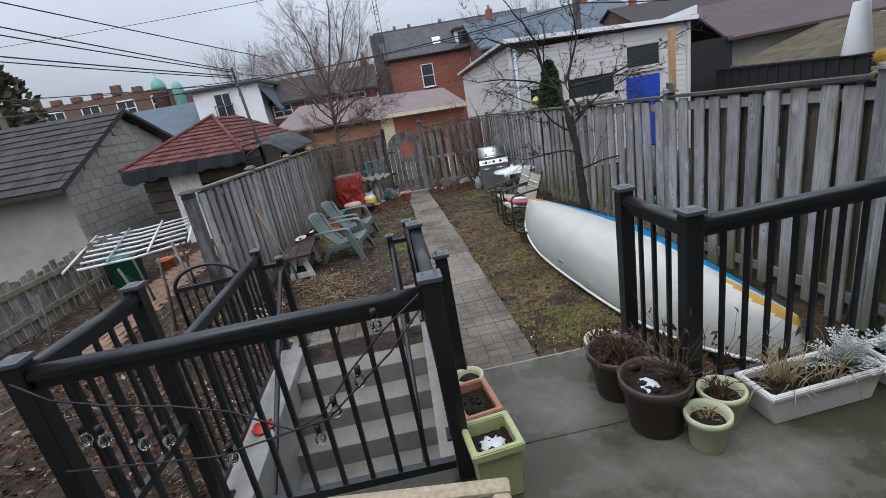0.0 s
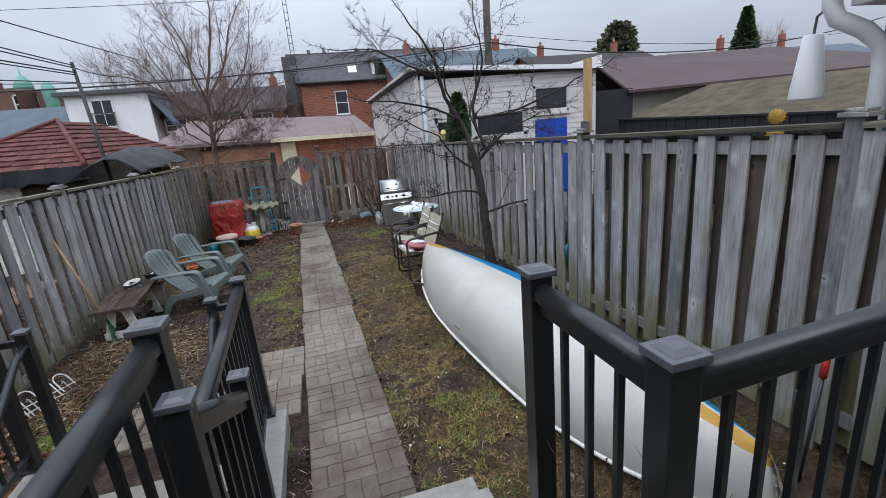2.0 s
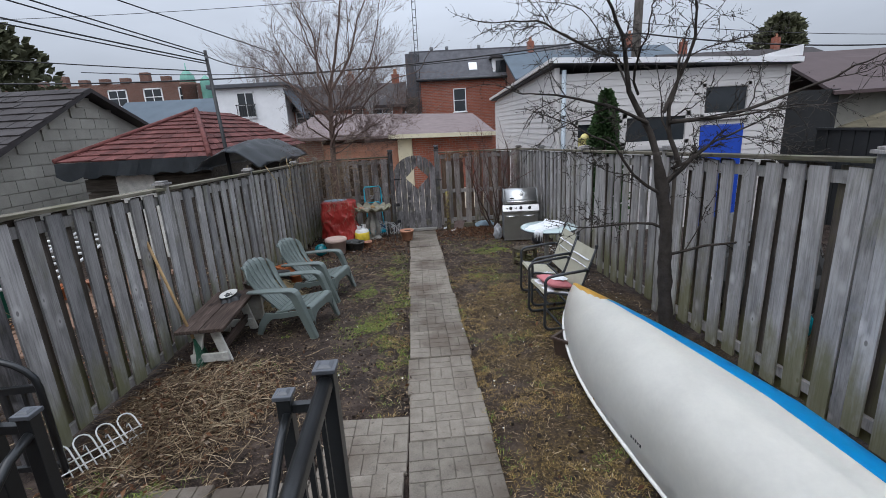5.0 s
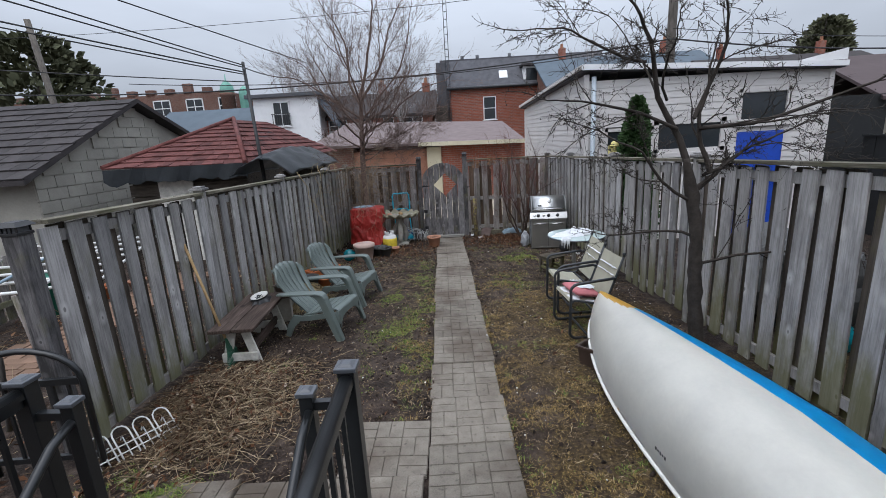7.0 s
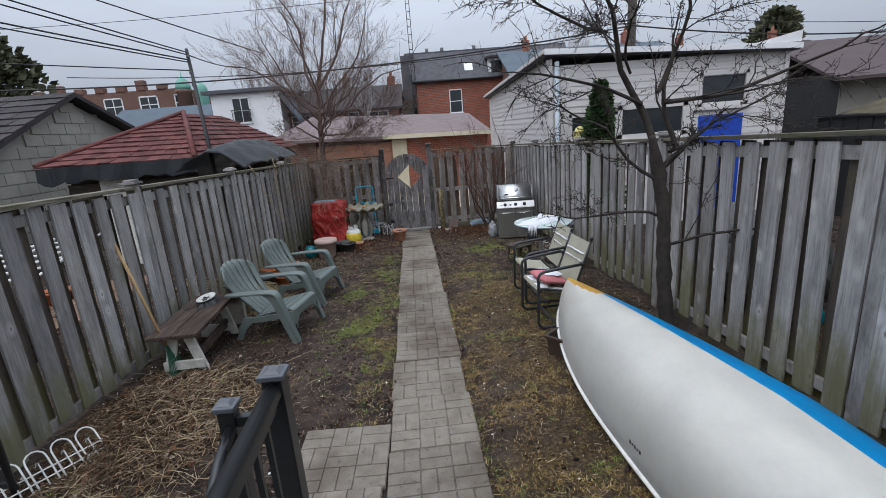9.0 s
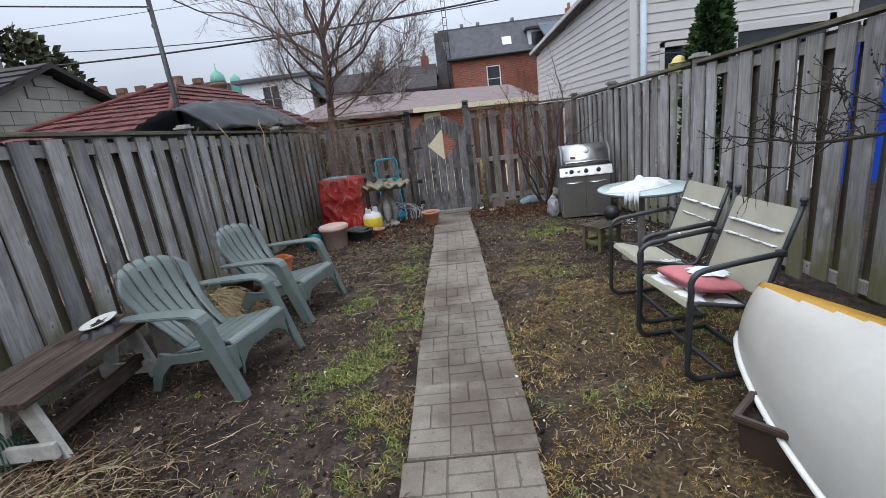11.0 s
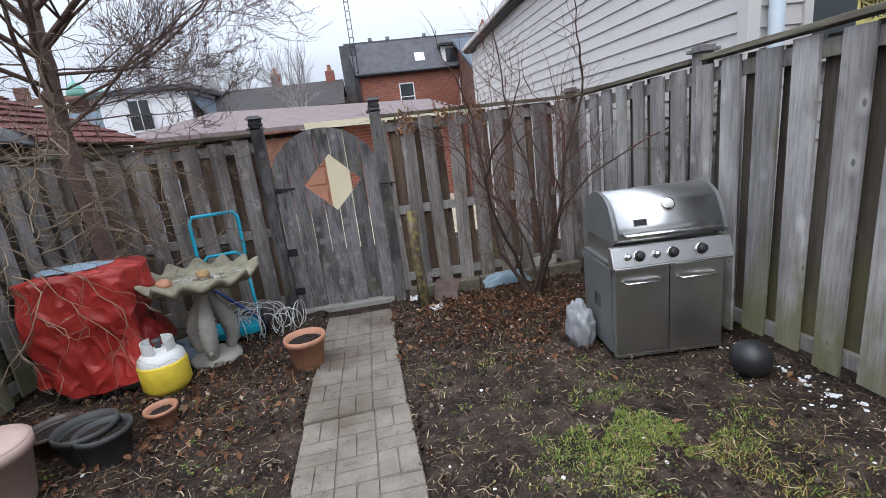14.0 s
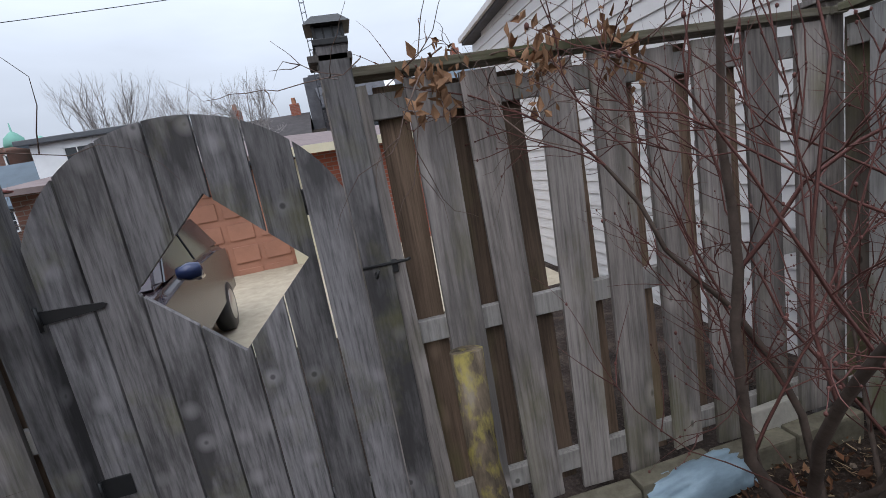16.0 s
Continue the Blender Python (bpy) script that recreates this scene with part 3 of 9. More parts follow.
def fence(name, label, a, b, za, zb, posts, mesh, material, side, pitch=0.228, skip=None, drop=0.0, post_caps=True, open_top=False, width=1.0, back=0.9, slip=0.0):
    """Shadow-box fence from a to b with its top falling from za to zb; side: +1 or -1, which way the yard lies from a->b's left."""
    f = thing(name, label, "fence", kind="structure")
    a, b = Vector(a), Vector(b)
    d = (b - a)
    L = d.length
    d.normalize()
    nrm = Vector((-d.y, d.x)) * side
    yaw = math.degrees(math.atan2(d.y, d.x))

    def top(s):
        return za + (zb - za) * s / L
    rng = random.Random(round(L * 1000))
    ends = [0.0] + [p for p in posts if 0 < p < L] + [L]
    for s in posts:
        p = a + d * s
        g = gz(p.x, p.y) - 0.1
        h = top(s) + 0.02 - g
        q = part("post", bx((0, 0, h / 2), (0.09, 0.09, h), None, 0.004), material, f, "", pose(p.x, p.y, g, 0, 0, yaw))
        if post_caps:
            bm = bmesh.new()
            box(bm, (0, 0, h + 0.012), (0.14, 0.14, 0.022), None, 0.003)
            box(bm, (0, 0, h + 0.033), (0.10, 0.10, 0.02), None, 0.006)
            part("cap", bm, material, q)
    for s0, s1 in zip(ends, ends[1:]):
        m0, m1 = a + d * s0, a + d * s1
        for off, hh, ww in ((-0.02, 0.03, 0.13), (-0.13, 0.085, 0.036), (-0.95, 0.085, 0.036), (-1.66, 0.085, 0.036)):
            if (off == -0.02 and open_top) or (off == -0.95 and mesh is PICKET):
                continue
            p0 = Vector((m0.x, m0.y, top(s0) + off))
            p1 = Vector((m1.x, m1.y, top(s1) + off))
            v = p1 - p0
            bm = bmesh.new()
            box(bm, (0, 0, 0), (ww, v.length - 0.09, hh), None, 0.003)
            part("top_rail" if off == -0.02 else "rail", bm, M["fence_rail"] if off != -0.02 else M["fence_top"], f, "", Matrix.Translation((p0 + p1) / 2) @ v.to_track_quat("Y", "Z").to_matrix().to_4x4())
    n = int(L / pitch)
    for layer in (1, -1):
        for i in range(n + 1):
            s = (i + (0.5 + slip if layer < 0 else 0.05)) * pitch + 0.05
            if s > L - 0.03 or (skip and skip[0] < s < skip[1]) or (layer < 0 and min(abs(s - q) for q in posts) < 0.04):
                continue
            p = a + d * s + nrm * layer * (0.031 if layer > 0 else 0.033)
            g = gz(p.x, p.y) + 0.06 + rng.uniform(-0.04, 0.05)
            t = top(s) - 0.055 + rng.uniform(-0.012, 0.008)
            w = (1.0 if layer > 0 else back) * rng.uniform(0.94, 1.04) * width
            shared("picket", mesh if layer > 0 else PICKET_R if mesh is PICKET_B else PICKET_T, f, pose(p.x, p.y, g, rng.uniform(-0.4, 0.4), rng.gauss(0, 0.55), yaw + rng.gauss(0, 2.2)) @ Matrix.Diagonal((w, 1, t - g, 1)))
    return f


M["fence_top"] = wood("mossy_rail_wood", [(0.28, (0.08, 0.07, 0.05)), (0.5, (0.17, 0.155, 0.12)), (0.72, (0.26, 0.245, 0.20))], axis=1, green=0.9)


def ex(y):
    return 3.2 - 0.0395 * (y - 5.2)


ya, yb = -1.3, 13.78
fence("fence_east", "weathered grey shadow-box wooden fence with mossy top rail", (ex(ya), ya), (ex(yb), yb), 0.98 - 0.0345 * (ya - 5.2), 0.68,
      [y - ya for y in (0.6, 2.92, 5.23, 7.5, 9.77, 12.04)], PICKET, M["fence"], 1, back=0.98, slip=0.12)
fence("fence_west", "weathered grey shadow-box wooden fence beside the garden", (-2.30, 5.62), (-2.02, 13.78), 0.88, 0.66,
      [1.97, 4.2, 6.5], PICKET, M["fence"], -1, pitch=0.228, back=0.98, slip=0.1)
fence("fence_north", "weathered brown shadow-box wooden fence at the yard's end", (-2.07, 13.82), (-0.26, 13.82), 0.66, 0.66,
      [0.02, 1.81], PICKET_B, M["fence_brown"], -1, pitch=0.226, back=0.80)
fence("fence_north", "weathered brown shadow-box wooden fence beside the gate", (0.84, 13.82), (2.86, 13.82), 0.70, 0.68,
      [0.0, 2.0], PICKET_B, M["fence_brown"], -1, pitch=0.226, back=0.80)

# ---------------------------------------------------------------- gate with an arched top and a diamond opening
gate = thing("gate", "weathered grey arched wooden gate with a diamond hole", "gate", kind="structure")
GX0, GX1 = -0.19, 0.80
gc = (GX0 + GX1) / 2
nb = 7
bw = (GX1 - GX0) / nb


def clip_poly(pts, nx, nz, c):
    """Keep the part of an outline where nx*x + nz*z <= c."""
    out = []
    for i, p in enumerate(pts):
        q = pts[(i + 1) % len(pts)]
        a, b = nx * p[0] + nz * p[1] - c, nx * q[0] + nz * q[1] - c
        if a <= 0:
            out.append(p)
        if (a < 0 < b) or (b < 0 < a):
            t = a / (a - b)
            out.append((p[0] + (q[0] - p[0]) * t, p[1] + (q[1] - p[1]) * t))
    return out


def arch(x):
    u = (x - gc) / 0.53
    return 0.13 + 0.51 * math.sqrt(max(0.0, 1 - u * u))


DX, DZ, DR = 0.355, 0.115, 0.275
for i in range(nb):
    xa, xb = GX0 + bw * i + 0.004, GX0 + bw * (i + 1) - 0.004
    n = 5
    zb = -1.13 + (i % 3) * 0.006
    outline = [(xa, zb), (xb, zb)] + [(xb + (xa - xb) * k / n, arch(xb + (xa - xb) * k / n)) for k in range(n + 1)]
    up_part = clip_poly(outline, 0, -1, -DZ)
    lo_part = clip_poly(outline, 0, 1, DZ)
    bm = bmesh.new()
    cuts = []
    for piece, sz in ((up_part, 1), (lo_part, -1)):
        # outside the diamond to either side of its middle
        for sx in (1, -1):
            q = clip_poly(piece, -sx, -sz, -(sx * DX + sz * DZ + DR))
            q = clip_poly(q, -sx, 0, -sx * DX) if q else q
            if len(q) > 2:
                cuts.append(q)
    for q in cuts:
        poly(bm, [(a, 13.81, b) for a, b in q], 0.022, (0, 1, 0))
    bmesh.ops.remove_doubles(bm, verts=bm.verts, dist=1e-4)
    part("board", bm, M["gate"], gate)
for z in (-0.85, 0.30):
    for xa, xb in ((GX0 + 0.03, GX1 - 0.03),) if z < 0 else ((GX0 + 0.03, 0.14), (0.57, GX1 - 0.03)):
        part("brace", bx(((xa + xb) / 2, 13.853, z), (xb - xa, 0.036, 0.09), None, 0.003), M["gate"], gate)
for z in (0.10, -0.52, -0.93):
    bm = bmesh.new()
    poly(bm, [(-0.24, 13.806, z + 0.025), (-0.24, 13.806, z - 0.025), (-0.02, 13.806, z - 0.008), (-0.005, 13.806, z + 0.004), (-0.02, 13.806, z + 0.012)], 0.006, (0, -1, 0)) if z > 0 else box(bm, (-0.17, 13.803, z), (0.13, 0.008, 0.075), None, 0.002)
    tube(bm, [(-0.2, 13.795, z - 0.04), (-0.2, 13.795, z + 0.04)], 0.008, 8)
    part("hinge", bm, M["black"], gate, "black iron hinge")
bm = bmesh.new()
box(bm, (0.87, 13.765, 0.03), (0.10, 0.02, 0.045), None, 0.003)
tube(bm, [(0.80, 13.75, 0.045), (0.95, 13.75, 0.045), (0.965, 13.74, 0.05)], 0.006, 8)
tube(bm, [(0.84, 13.75, 0.02), (0.84, 13.72, 0.01), (0.85, 13.72, 0.035)], 0.005, 6)
part("latch", bm, M["black"], gate, "black sliding bolt latch")


sill = thing("threshold", "worn pale concrete sill under the gate", "threshold", kind="structure")
part("sill", slab_mesh(GX0 + 0.04, GX1 - 0.02, 13.77, 13.90, -1.35, -1.138, 0.012), M["concrete"], sill)
kerb = thing("kerb", "mossy concrete kerb along the foot of the fence", "kerb", kind="structure")
for k in range(5):
    part("kerb_stone", bx((1.12 + 0.37 * k, 13.66 + 0.012 * math.sin(k * 4), -1.11), (0.355, 0.09, 0.16), Matrix.Rotation(0.03 * math.sin(k * 3 + 1), 3, "Z"), 0.012), M["kerb"], kerb)
for k, (x, y, sx, sy, rx, rz, mt, lab, nm) in enumerate(((1.30, 13.46, 0.24, 0.20, 62, -20, "slate_shard", "broken brown slate leaning on the kerb", "slate"), (1.16, 13.20, 0.13, 0.09, 8, 25, "snow", "crumpled white paper scrap on the soil", "paper"), (0.97, 13.60, 0.07, 0.08, 30, -10, "snow", "crumpled white paper scrap beside the gate post", "paper"))):
    bm = bmesh.new()
    bmesh.ops.create_grid(bm, x_segments=8, y_segments=8, size=0.5)
    for v in bm.verts:
        q = 1 + 0.25 * noise.noise((v.co.x * 3, v.co.y * 3, k + 0.5))
        v.co = Vector((v.co.x * sx * q, v.co.y * sy * q, 0.02 * noise.noise((v.co.x * 4, v.co.y * 4, k)) * (0.4 if nm == "slate" else 1.4)))
    bmesh.ops.solidify(bm, geom=bm.faces[:], thickness=0.014 if nm == "slate" else 0.002)
    ob = part(nm, bm, M[mt], None)
    ob.matrix_world = pose(x, y, gz(x, y) + 0.02 + sy * 0.5 * math.sin(radians(rx)), rx, 0, rz)
    tagged(ob, lab, nm)


def lantern_post(x, y, ztop, w=0.1):
    p = thing("gate_post", "weathered wooden gate post with a black solar lantern cap", "post", pose(x, y, gz(x, y) - 0.1), "gate posts")
    h = ztop - gz(x, y) + 0.1
    part("post", bx((0, 0, h / 2), (w, w, h), None, 0.005), M["gate"], p)
    part("collar", bx((0, 0, h + 0.008), (w + 0.012, w + 0.012, 0.02), None, 0.003), M["black"], p)
    part("lens", bx((0, 0, h + 0.035), (w - 0.02, w - 0.02, 0.04), None, 0.003), M["cap"], p, "clear lantern lens")
    for sx in (-1, 1):
        for sy in (-1, 1):
            part("pillar", bx((sx * (w / 2 - 0.006), sy * (w / 2 - 0.006), h + 0.037), (0.01, 0.01, 0.042), None), M["black"], p)
    for k in (-0.015, 0.015):
        part("lantern_bar", bx((k, -(w / 2 - 0.006), h + 0.037), (0.006, 0.006, 0.042), None), M["black"], p)
    bm = bmesh.new()
    c, e = w / 2 + 0.022, w / 2 - 0.008
    lo = [bm.verts.new((a * c, b * c, h + 0.058)) for a, b in ((-1, -1), (1, -1), (1, 1), (-1, 1))]
    hi = [bm.verts.new((a * e, b * e, h + 0.088)) for a, b in ((-1, -1), (1, -1), (1, 1), (-1, 1))]
    bm.faces.new(list(reversed(lo)))
    bm.faces.new(hi)
    for k in range(4):
        bm.faces.new((lo[k], lo[(k + 1) % 4], hi[(k + 1) % 4], hi[k]))
    part("roof", bm, M["black"], p)
    return p


lantern_post(-0.25, 13.80, 0.72)
lantern_post(0.85, 13.80, 0.77)
lantern_post(-2.36, 5.55, 0.80, 0.115)

# ---------------------------------------------------------------- patio-stone path


def stone_mesh(rot, s=0.605):
    """A square patio stone with the joints of a brick pattern pressed into its face."""
    bm = bmesh.new()
    box(bm, (0, 0, -0.028), (s, s, 0.04), None)
    w = s / 3
    g = 0.005
    cells = []
    for i in range(3):
        for j in range(3):
            cx, cy = (i - 1) * w, (j - 1) * w
            for k in (-0.25, 0.25):
                cells.append((cx + k * w, cy, w / 2, w) if (i + j + rot) % 2 else (cx, cy + k * w, w, w / 2))
    for cx, cy, a, b in cells:
        z0, z1 = -0.0079, 0.0
        lo = [bm.verts.new((cx + u * (a / 2 - g * 0.4), cy + v * (b / 2 - g * 0.4), z0)) for u, v in ((-1, -1), (1, -1), (1, 1), (-1, 1))]
        hi = [bm.verts.new((cx + u * (a / 2 - g), cy + v * (b / 2 - g), z1)) for u, v in ((-1, -1), (1, -1), (1, 1), (-1, 1))]
        bm.faces.new(hi)
        for k in range(4):
            bm.faces.new((lo[k], lo[(k + 1) % 4], hi[(k + 1) % 4], hi[k]))
    return bm


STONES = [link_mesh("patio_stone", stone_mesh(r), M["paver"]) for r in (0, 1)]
path = thing("garden_path", "straight path of grey brick-patterned patio stones", "path", kind="structure")
rng = random.Random(5)
y = 3.36
i = 0
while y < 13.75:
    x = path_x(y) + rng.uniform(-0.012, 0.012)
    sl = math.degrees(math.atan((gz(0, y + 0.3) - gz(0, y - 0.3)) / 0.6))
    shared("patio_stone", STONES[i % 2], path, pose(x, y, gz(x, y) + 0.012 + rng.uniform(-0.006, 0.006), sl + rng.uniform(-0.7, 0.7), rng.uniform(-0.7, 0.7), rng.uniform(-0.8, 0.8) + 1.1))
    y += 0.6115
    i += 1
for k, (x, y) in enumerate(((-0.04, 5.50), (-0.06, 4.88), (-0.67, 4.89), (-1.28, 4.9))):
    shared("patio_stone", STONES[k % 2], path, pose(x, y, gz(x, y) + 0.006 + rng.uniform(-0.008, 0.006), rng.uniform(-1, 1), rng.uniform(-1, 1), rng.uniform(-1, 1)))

# ---------------------------------------------------------------- canoe, upside down on the grass
def canoe():
    c = thing("canoe", "upturned white canoe with yellow ends and a blue far side", "canoe")
    L = 4.75
    bow, stern = Vector((1.96, 7.14)), Vector((2.42, 2.42))
    ax = (stern - bow)
    yaw = math.atan2(ax.y, ax.x)
    L = ax.length
    ns, nc = 128, 44
    base = gz(2, 5) + 0.01

    def section(u):
        """Half-width at the gunwale, height of the keel line and of the gunwale above the ground."""
        s = abs(2 * u - 1)
        half = 0.43 * (1 - s ** 2.6) ** 0.75 + 0.012
        keel = 0.54 + 0.10 * (1 - s * s)
        gun = 0.05 + 0.17 * max(0.0, (s - 0.35) / 0.65) ** 2
        return half, keel, gun
    hull, rows = bmesh.new(), []
    for i in range(ns + 1):
        u = i / ns
        half, keel, gun = section(u)
        s = abs(2 * u - 1)
        row = []
        round_end = max(0.0, (s - 0.93) / 0.07)
        for k in range(nc + 1):
            a = -1 + 2 * k / nc
            w = half * math.copysign(abs(math.sin(a * math.pi / 2)) ** (0.75 + 0.5 * s), a) * (1.0 + 0.08 * (1 - abs(a)) * (1 - s))
            rise = (math.cos(a * math.pi / 2)) ** (0.55 + 0.4 * s)
            z = gun + (keel - gun) * rise
            along = u * L + math.copysign(round_end, 0.5 - u) * 0.10 * rise ** 2
            row.append(hull.verts.new((along, w, z)))
        rows.append(row)
    rows_at = [[v.co.copy() for v in row] for row in rows]
    for i in range(ns):
        for k in range(nc):
            f = hull.faces.new((rows[i][k], rows[i + 1][k], rows[i + 1][k + 1], rows[i][k + 1]))
            f.smooth = True
            u, a = (i + 0.5) / ns, -1 + 2 * (k + 0.5) / nc
            # yellow points along the keel at both ends, blue beyond the keel
            yel = (u < 0.15 and -0.24 * (1 - u / 0.15) ** 0.6 < a < 0.8) or (u > 0.835 and -0.40 * (u - 0.825) / 0.175 < a < 0.02)
            f.material_index = 1 if yel else (2 if a > 0.09 and 0.12 < u < 0.985 else 0)
    bmesh.ops.solidify(hull, geom=hull.faces[:], thickness=0.006)
    m = Matrix.Translation((bow.x, bow.y, base)) @ Matrix.Rotation(yaw, 4, "Z")
    c.matrix_world = m
    part("hull", hull, [M["canoe"], M["yellow"], M["blue"]], c)
    for u0 in (0.435, 0.905):
        mk = bmesh.new()
        for q in range(5):
            i = int(u0 * ns)
            k = 1
            p, p1, p2 = rows_at[i][k], rows_at[i + 1][k], rows_at[i][k + 1]
            ex_, ey_ = (p1 - p).normalized(), (p2 - p).normalized()
            nn = ey_.cross(ex_).normalized()
            c0 = p + ex_ * 0.026 * (q - 2) + ey_ * 0.02 + nn * (0.003 if nn.y < 0 else -0.003)
            h = 0.008 if q % 2 else 0.012
            mk.faces.new([mk.verts.new(c0 + ex_ * a + ey_ * b) for a, b in ((-0.008, -h), (0.008, -h), (0.008, h), (-0.008, h))])
        bmesh.ops.solidify(mk, geom=mk.faces[:], thickness=0.001)
        part("lettering", mk, M["black"], c, "worn black hull lettering")
    for sgn in (-1, 1):
        bm = bmesh.new()
        pts = []
        for i in range(ns + 1):
            half, keel, gun = section(i / ns)
            pts.append((i / ns * L, sgn * (half + 0.006), gun + 0.012))
        tube(bm, pts, 0.014, 8)
        part("gunwale", bm, M["trim"], c, "pale vinyl gunwale trim")
    for u in (0.3, 0.7):
        half, keel, gun = section(u)
        part("thwart", bx((u * L, 0, gun + 0.03), (0.05, half * 2, 0.02), None, 0.004), M["fresh"], c)
    return c


CANOE = canoe()

# ---------------------------------------------------------------- materials of the things
M["steel"] = simple("stainless_steel", (0.62, 0.62, 0.61), 0.34, 1.0, 0.12, 5, 0.03, 150)
M["grill_side"] = simple("grey_enamel", (0.17, 0.175, 0.175), 0.45, 0.3, 0.15, 6)
M["chrome"] = simple("polished_chrome", (0.75, 0.75, 0.75), 0.12, 1.0, 0.05)
M["dark_frame"] = simple("charcoal_painted_steel", (0.035, 0.038, 0.042), 0.4, 0.2, 0.25, 15)
M["terracotta"] = simple("terracotta_plastic", (0.42, 0.20, 0.12), 0.6, 0, 0.22, 8)
M["orange"] = simple("orange_plastic", (0.50, 0.15, 0.05), 0.5, 0, 0.2, 8)
M["beige_pot"] = simple("dusty_pink_plastic", (0.46, 0.33, 0.28), 0.6, 0, 0.15, 8)
M["dark_pot"] = simple("dirty_black_plastic", (0.045, 0.045, 0.043), 0.6, 0, 0.4, 9)
M["brown_pot"] = simple("brown_plastic_pot", (0.055, 0.036, 0.028), 0.4, 0, 0.2, 9)
M["cream_pot"] = simple("pale_green_plastic", (0.55, 0.56, 0.36), 0.5, 0, 0.15, 9)
M["green_pot"] = simple("olive_green_plastic", (0.40, 0.42, 0.20), 0.5, 0, 0.15, 9)
M["white_planter"] = simple("white_plastic", (0.66, 0.65, 0.61), 0.5, 0, 0.15, 7)
M["soil"] = simple("potting_soil", (0.025, 0.019, 0.015), 0.95, 0, 0.5, 30, 0.9, 80)


def wrinkled(name, col, rough):
    """Sheet with sharp creases at two sizes."""
    m, nt, b = mat(name, rough)
    n1 = tex(nt, 2.4, 1, (1, 1, 0.5))
    n2 = tex(nt, 6, 1, (1, 1, 0.7))
    r1 = ramp(nt, n1, [(0.36, (0, 0, 0)), (0.5, (1, 1, 1)), (0.64, (0, 0, 0))])
    r2 = ramp(nt, n2, [(0.40, (0, 0, 0)), (0.5, (0.5,) * 3), (0.60, (0, 0, 0))])
    h = mixc(nt, 1.0, r1, r2, "ADD")
    nt.links.new(ramp(nt, tex(nt, 3), [(0.3, tuple(x * 0.65 for x in col)), (0.7, tuple(x * 1.15 for x in col))]), b.inputs["Base Color"])
    bump(nt, b, h, 0.7, 0.035)
    return m


M["red_tarp"] = wrinkled("red_vinyl_cover", (0.40, 0.030, 0.024), 0.42)
M["teal"] = simple("turquoise_paint", (0.01, 0.36, 0.50), 0.4, 0, 0.15, 9)
M["teal_ball"] = simple("teal_glazed_ball", (0.01, 0.16, 0.19), 0.15, 0, 0.5, 9)
M["yellow_net"] = simple("yellow_tank_sleeve", (0.78, 0.58, 0.05), 0.6, 0, 0.2, 16, 0.5, 120)
M["tank"] = simple("dirty_white_enamel", (0.72, 0.72, 0.70), 0.4, 0, 0.2, 8)
M["mossy_stone"] = simple("mossy_cast_stone", (0.27, 0.25, 0.18), 0.9, 0, 0.5, 7, 0.6, 50)
M["pale_stone"] = simple("cast_stone", (0.36, 0.34, 0.30), 0.9, 0, 0.3, 9, 0.5, 50)
M["wire"] = simple("white_coated_wire", (0.6, 0.6, 0.58), 0.5, 0, 0.2)
M["stalk"] = simple("grey_brown_stalks", (0.20, 0.15, 0.095), 0.95, 0, 0.5, 9)
M["straw"] = simple("dry_straw", (0.36, 0.28, 0.16), 0.9, 0, 0.4, 20)
M["dead_leaf"] = simple("dead_brown_leaves", (0.12, 0.062, 0.035), 0.85, 0, 0.6, 3)
M["twig"] = simple("dry_twigs", (0.10, 0.07, 0.05), 0.9, 0, 0.4, 10)
M["silver_leaf"] = simple("dusty_silver_leaves", (0.55, 0.58, 0.57), 0.9, 0, 0.15, 20)
M["pink"] = simple("faded_pink_cushion", (0.46, 0.16, 0.17), 0.9, 0, 0.2, 12, 0.4, 200)
M["wicker"] = simple("woven_wicker", (0.42, 0.33, 0.22), 0.7, 0, 0.4, 40, 0.6, 120)
M["plastic_bag"] = simple("milky_plastic_bag", (0.27, 0.28, 0.295), 0.3, 0, 0.3, 12)
M["blue_tarp"] = simple("faded_blue_tarp", (0.22, 0.30, 0.36), 0.6, 0, 0.25, 9)
M["rubber"] = simple("black_rubber_ball", (0.018, 0.018, 0.02), 0.45, 0, 0.3)
M["mesh_fabric"] = simple("beige_sling_fabric", (0.36, 0.345, 0.27), 0.75, 0, 0.2, 4, 0.3, 220)
M["red"] = simple("red_plastic", (0.5, 0.03, 0.025), 0.5, 0, 0.2)
M["green_rake"] = simple("dark_green_plastic", (0.02, 0.10, 0.055), 0.5, 0, 0.2)


def glass_mat(name, tint, rough=0.03, alpha=1.0):
    m, nt, b = mat(name, rough)
    b.inputs["Base Color"].default_value = (*tint, 1)
    b.inputs["Transmission Weight"].default_value = 1.0
    b.inputs["IOR"].default_value = 1.45
    return m


M["glass"] = glass_mat("clear_glass", (0.95, 0.97, 0.97))
M["table_glass"] = glass_mat("frosted_table_glass", (0.72, 0.88, 0.86), 0.35)


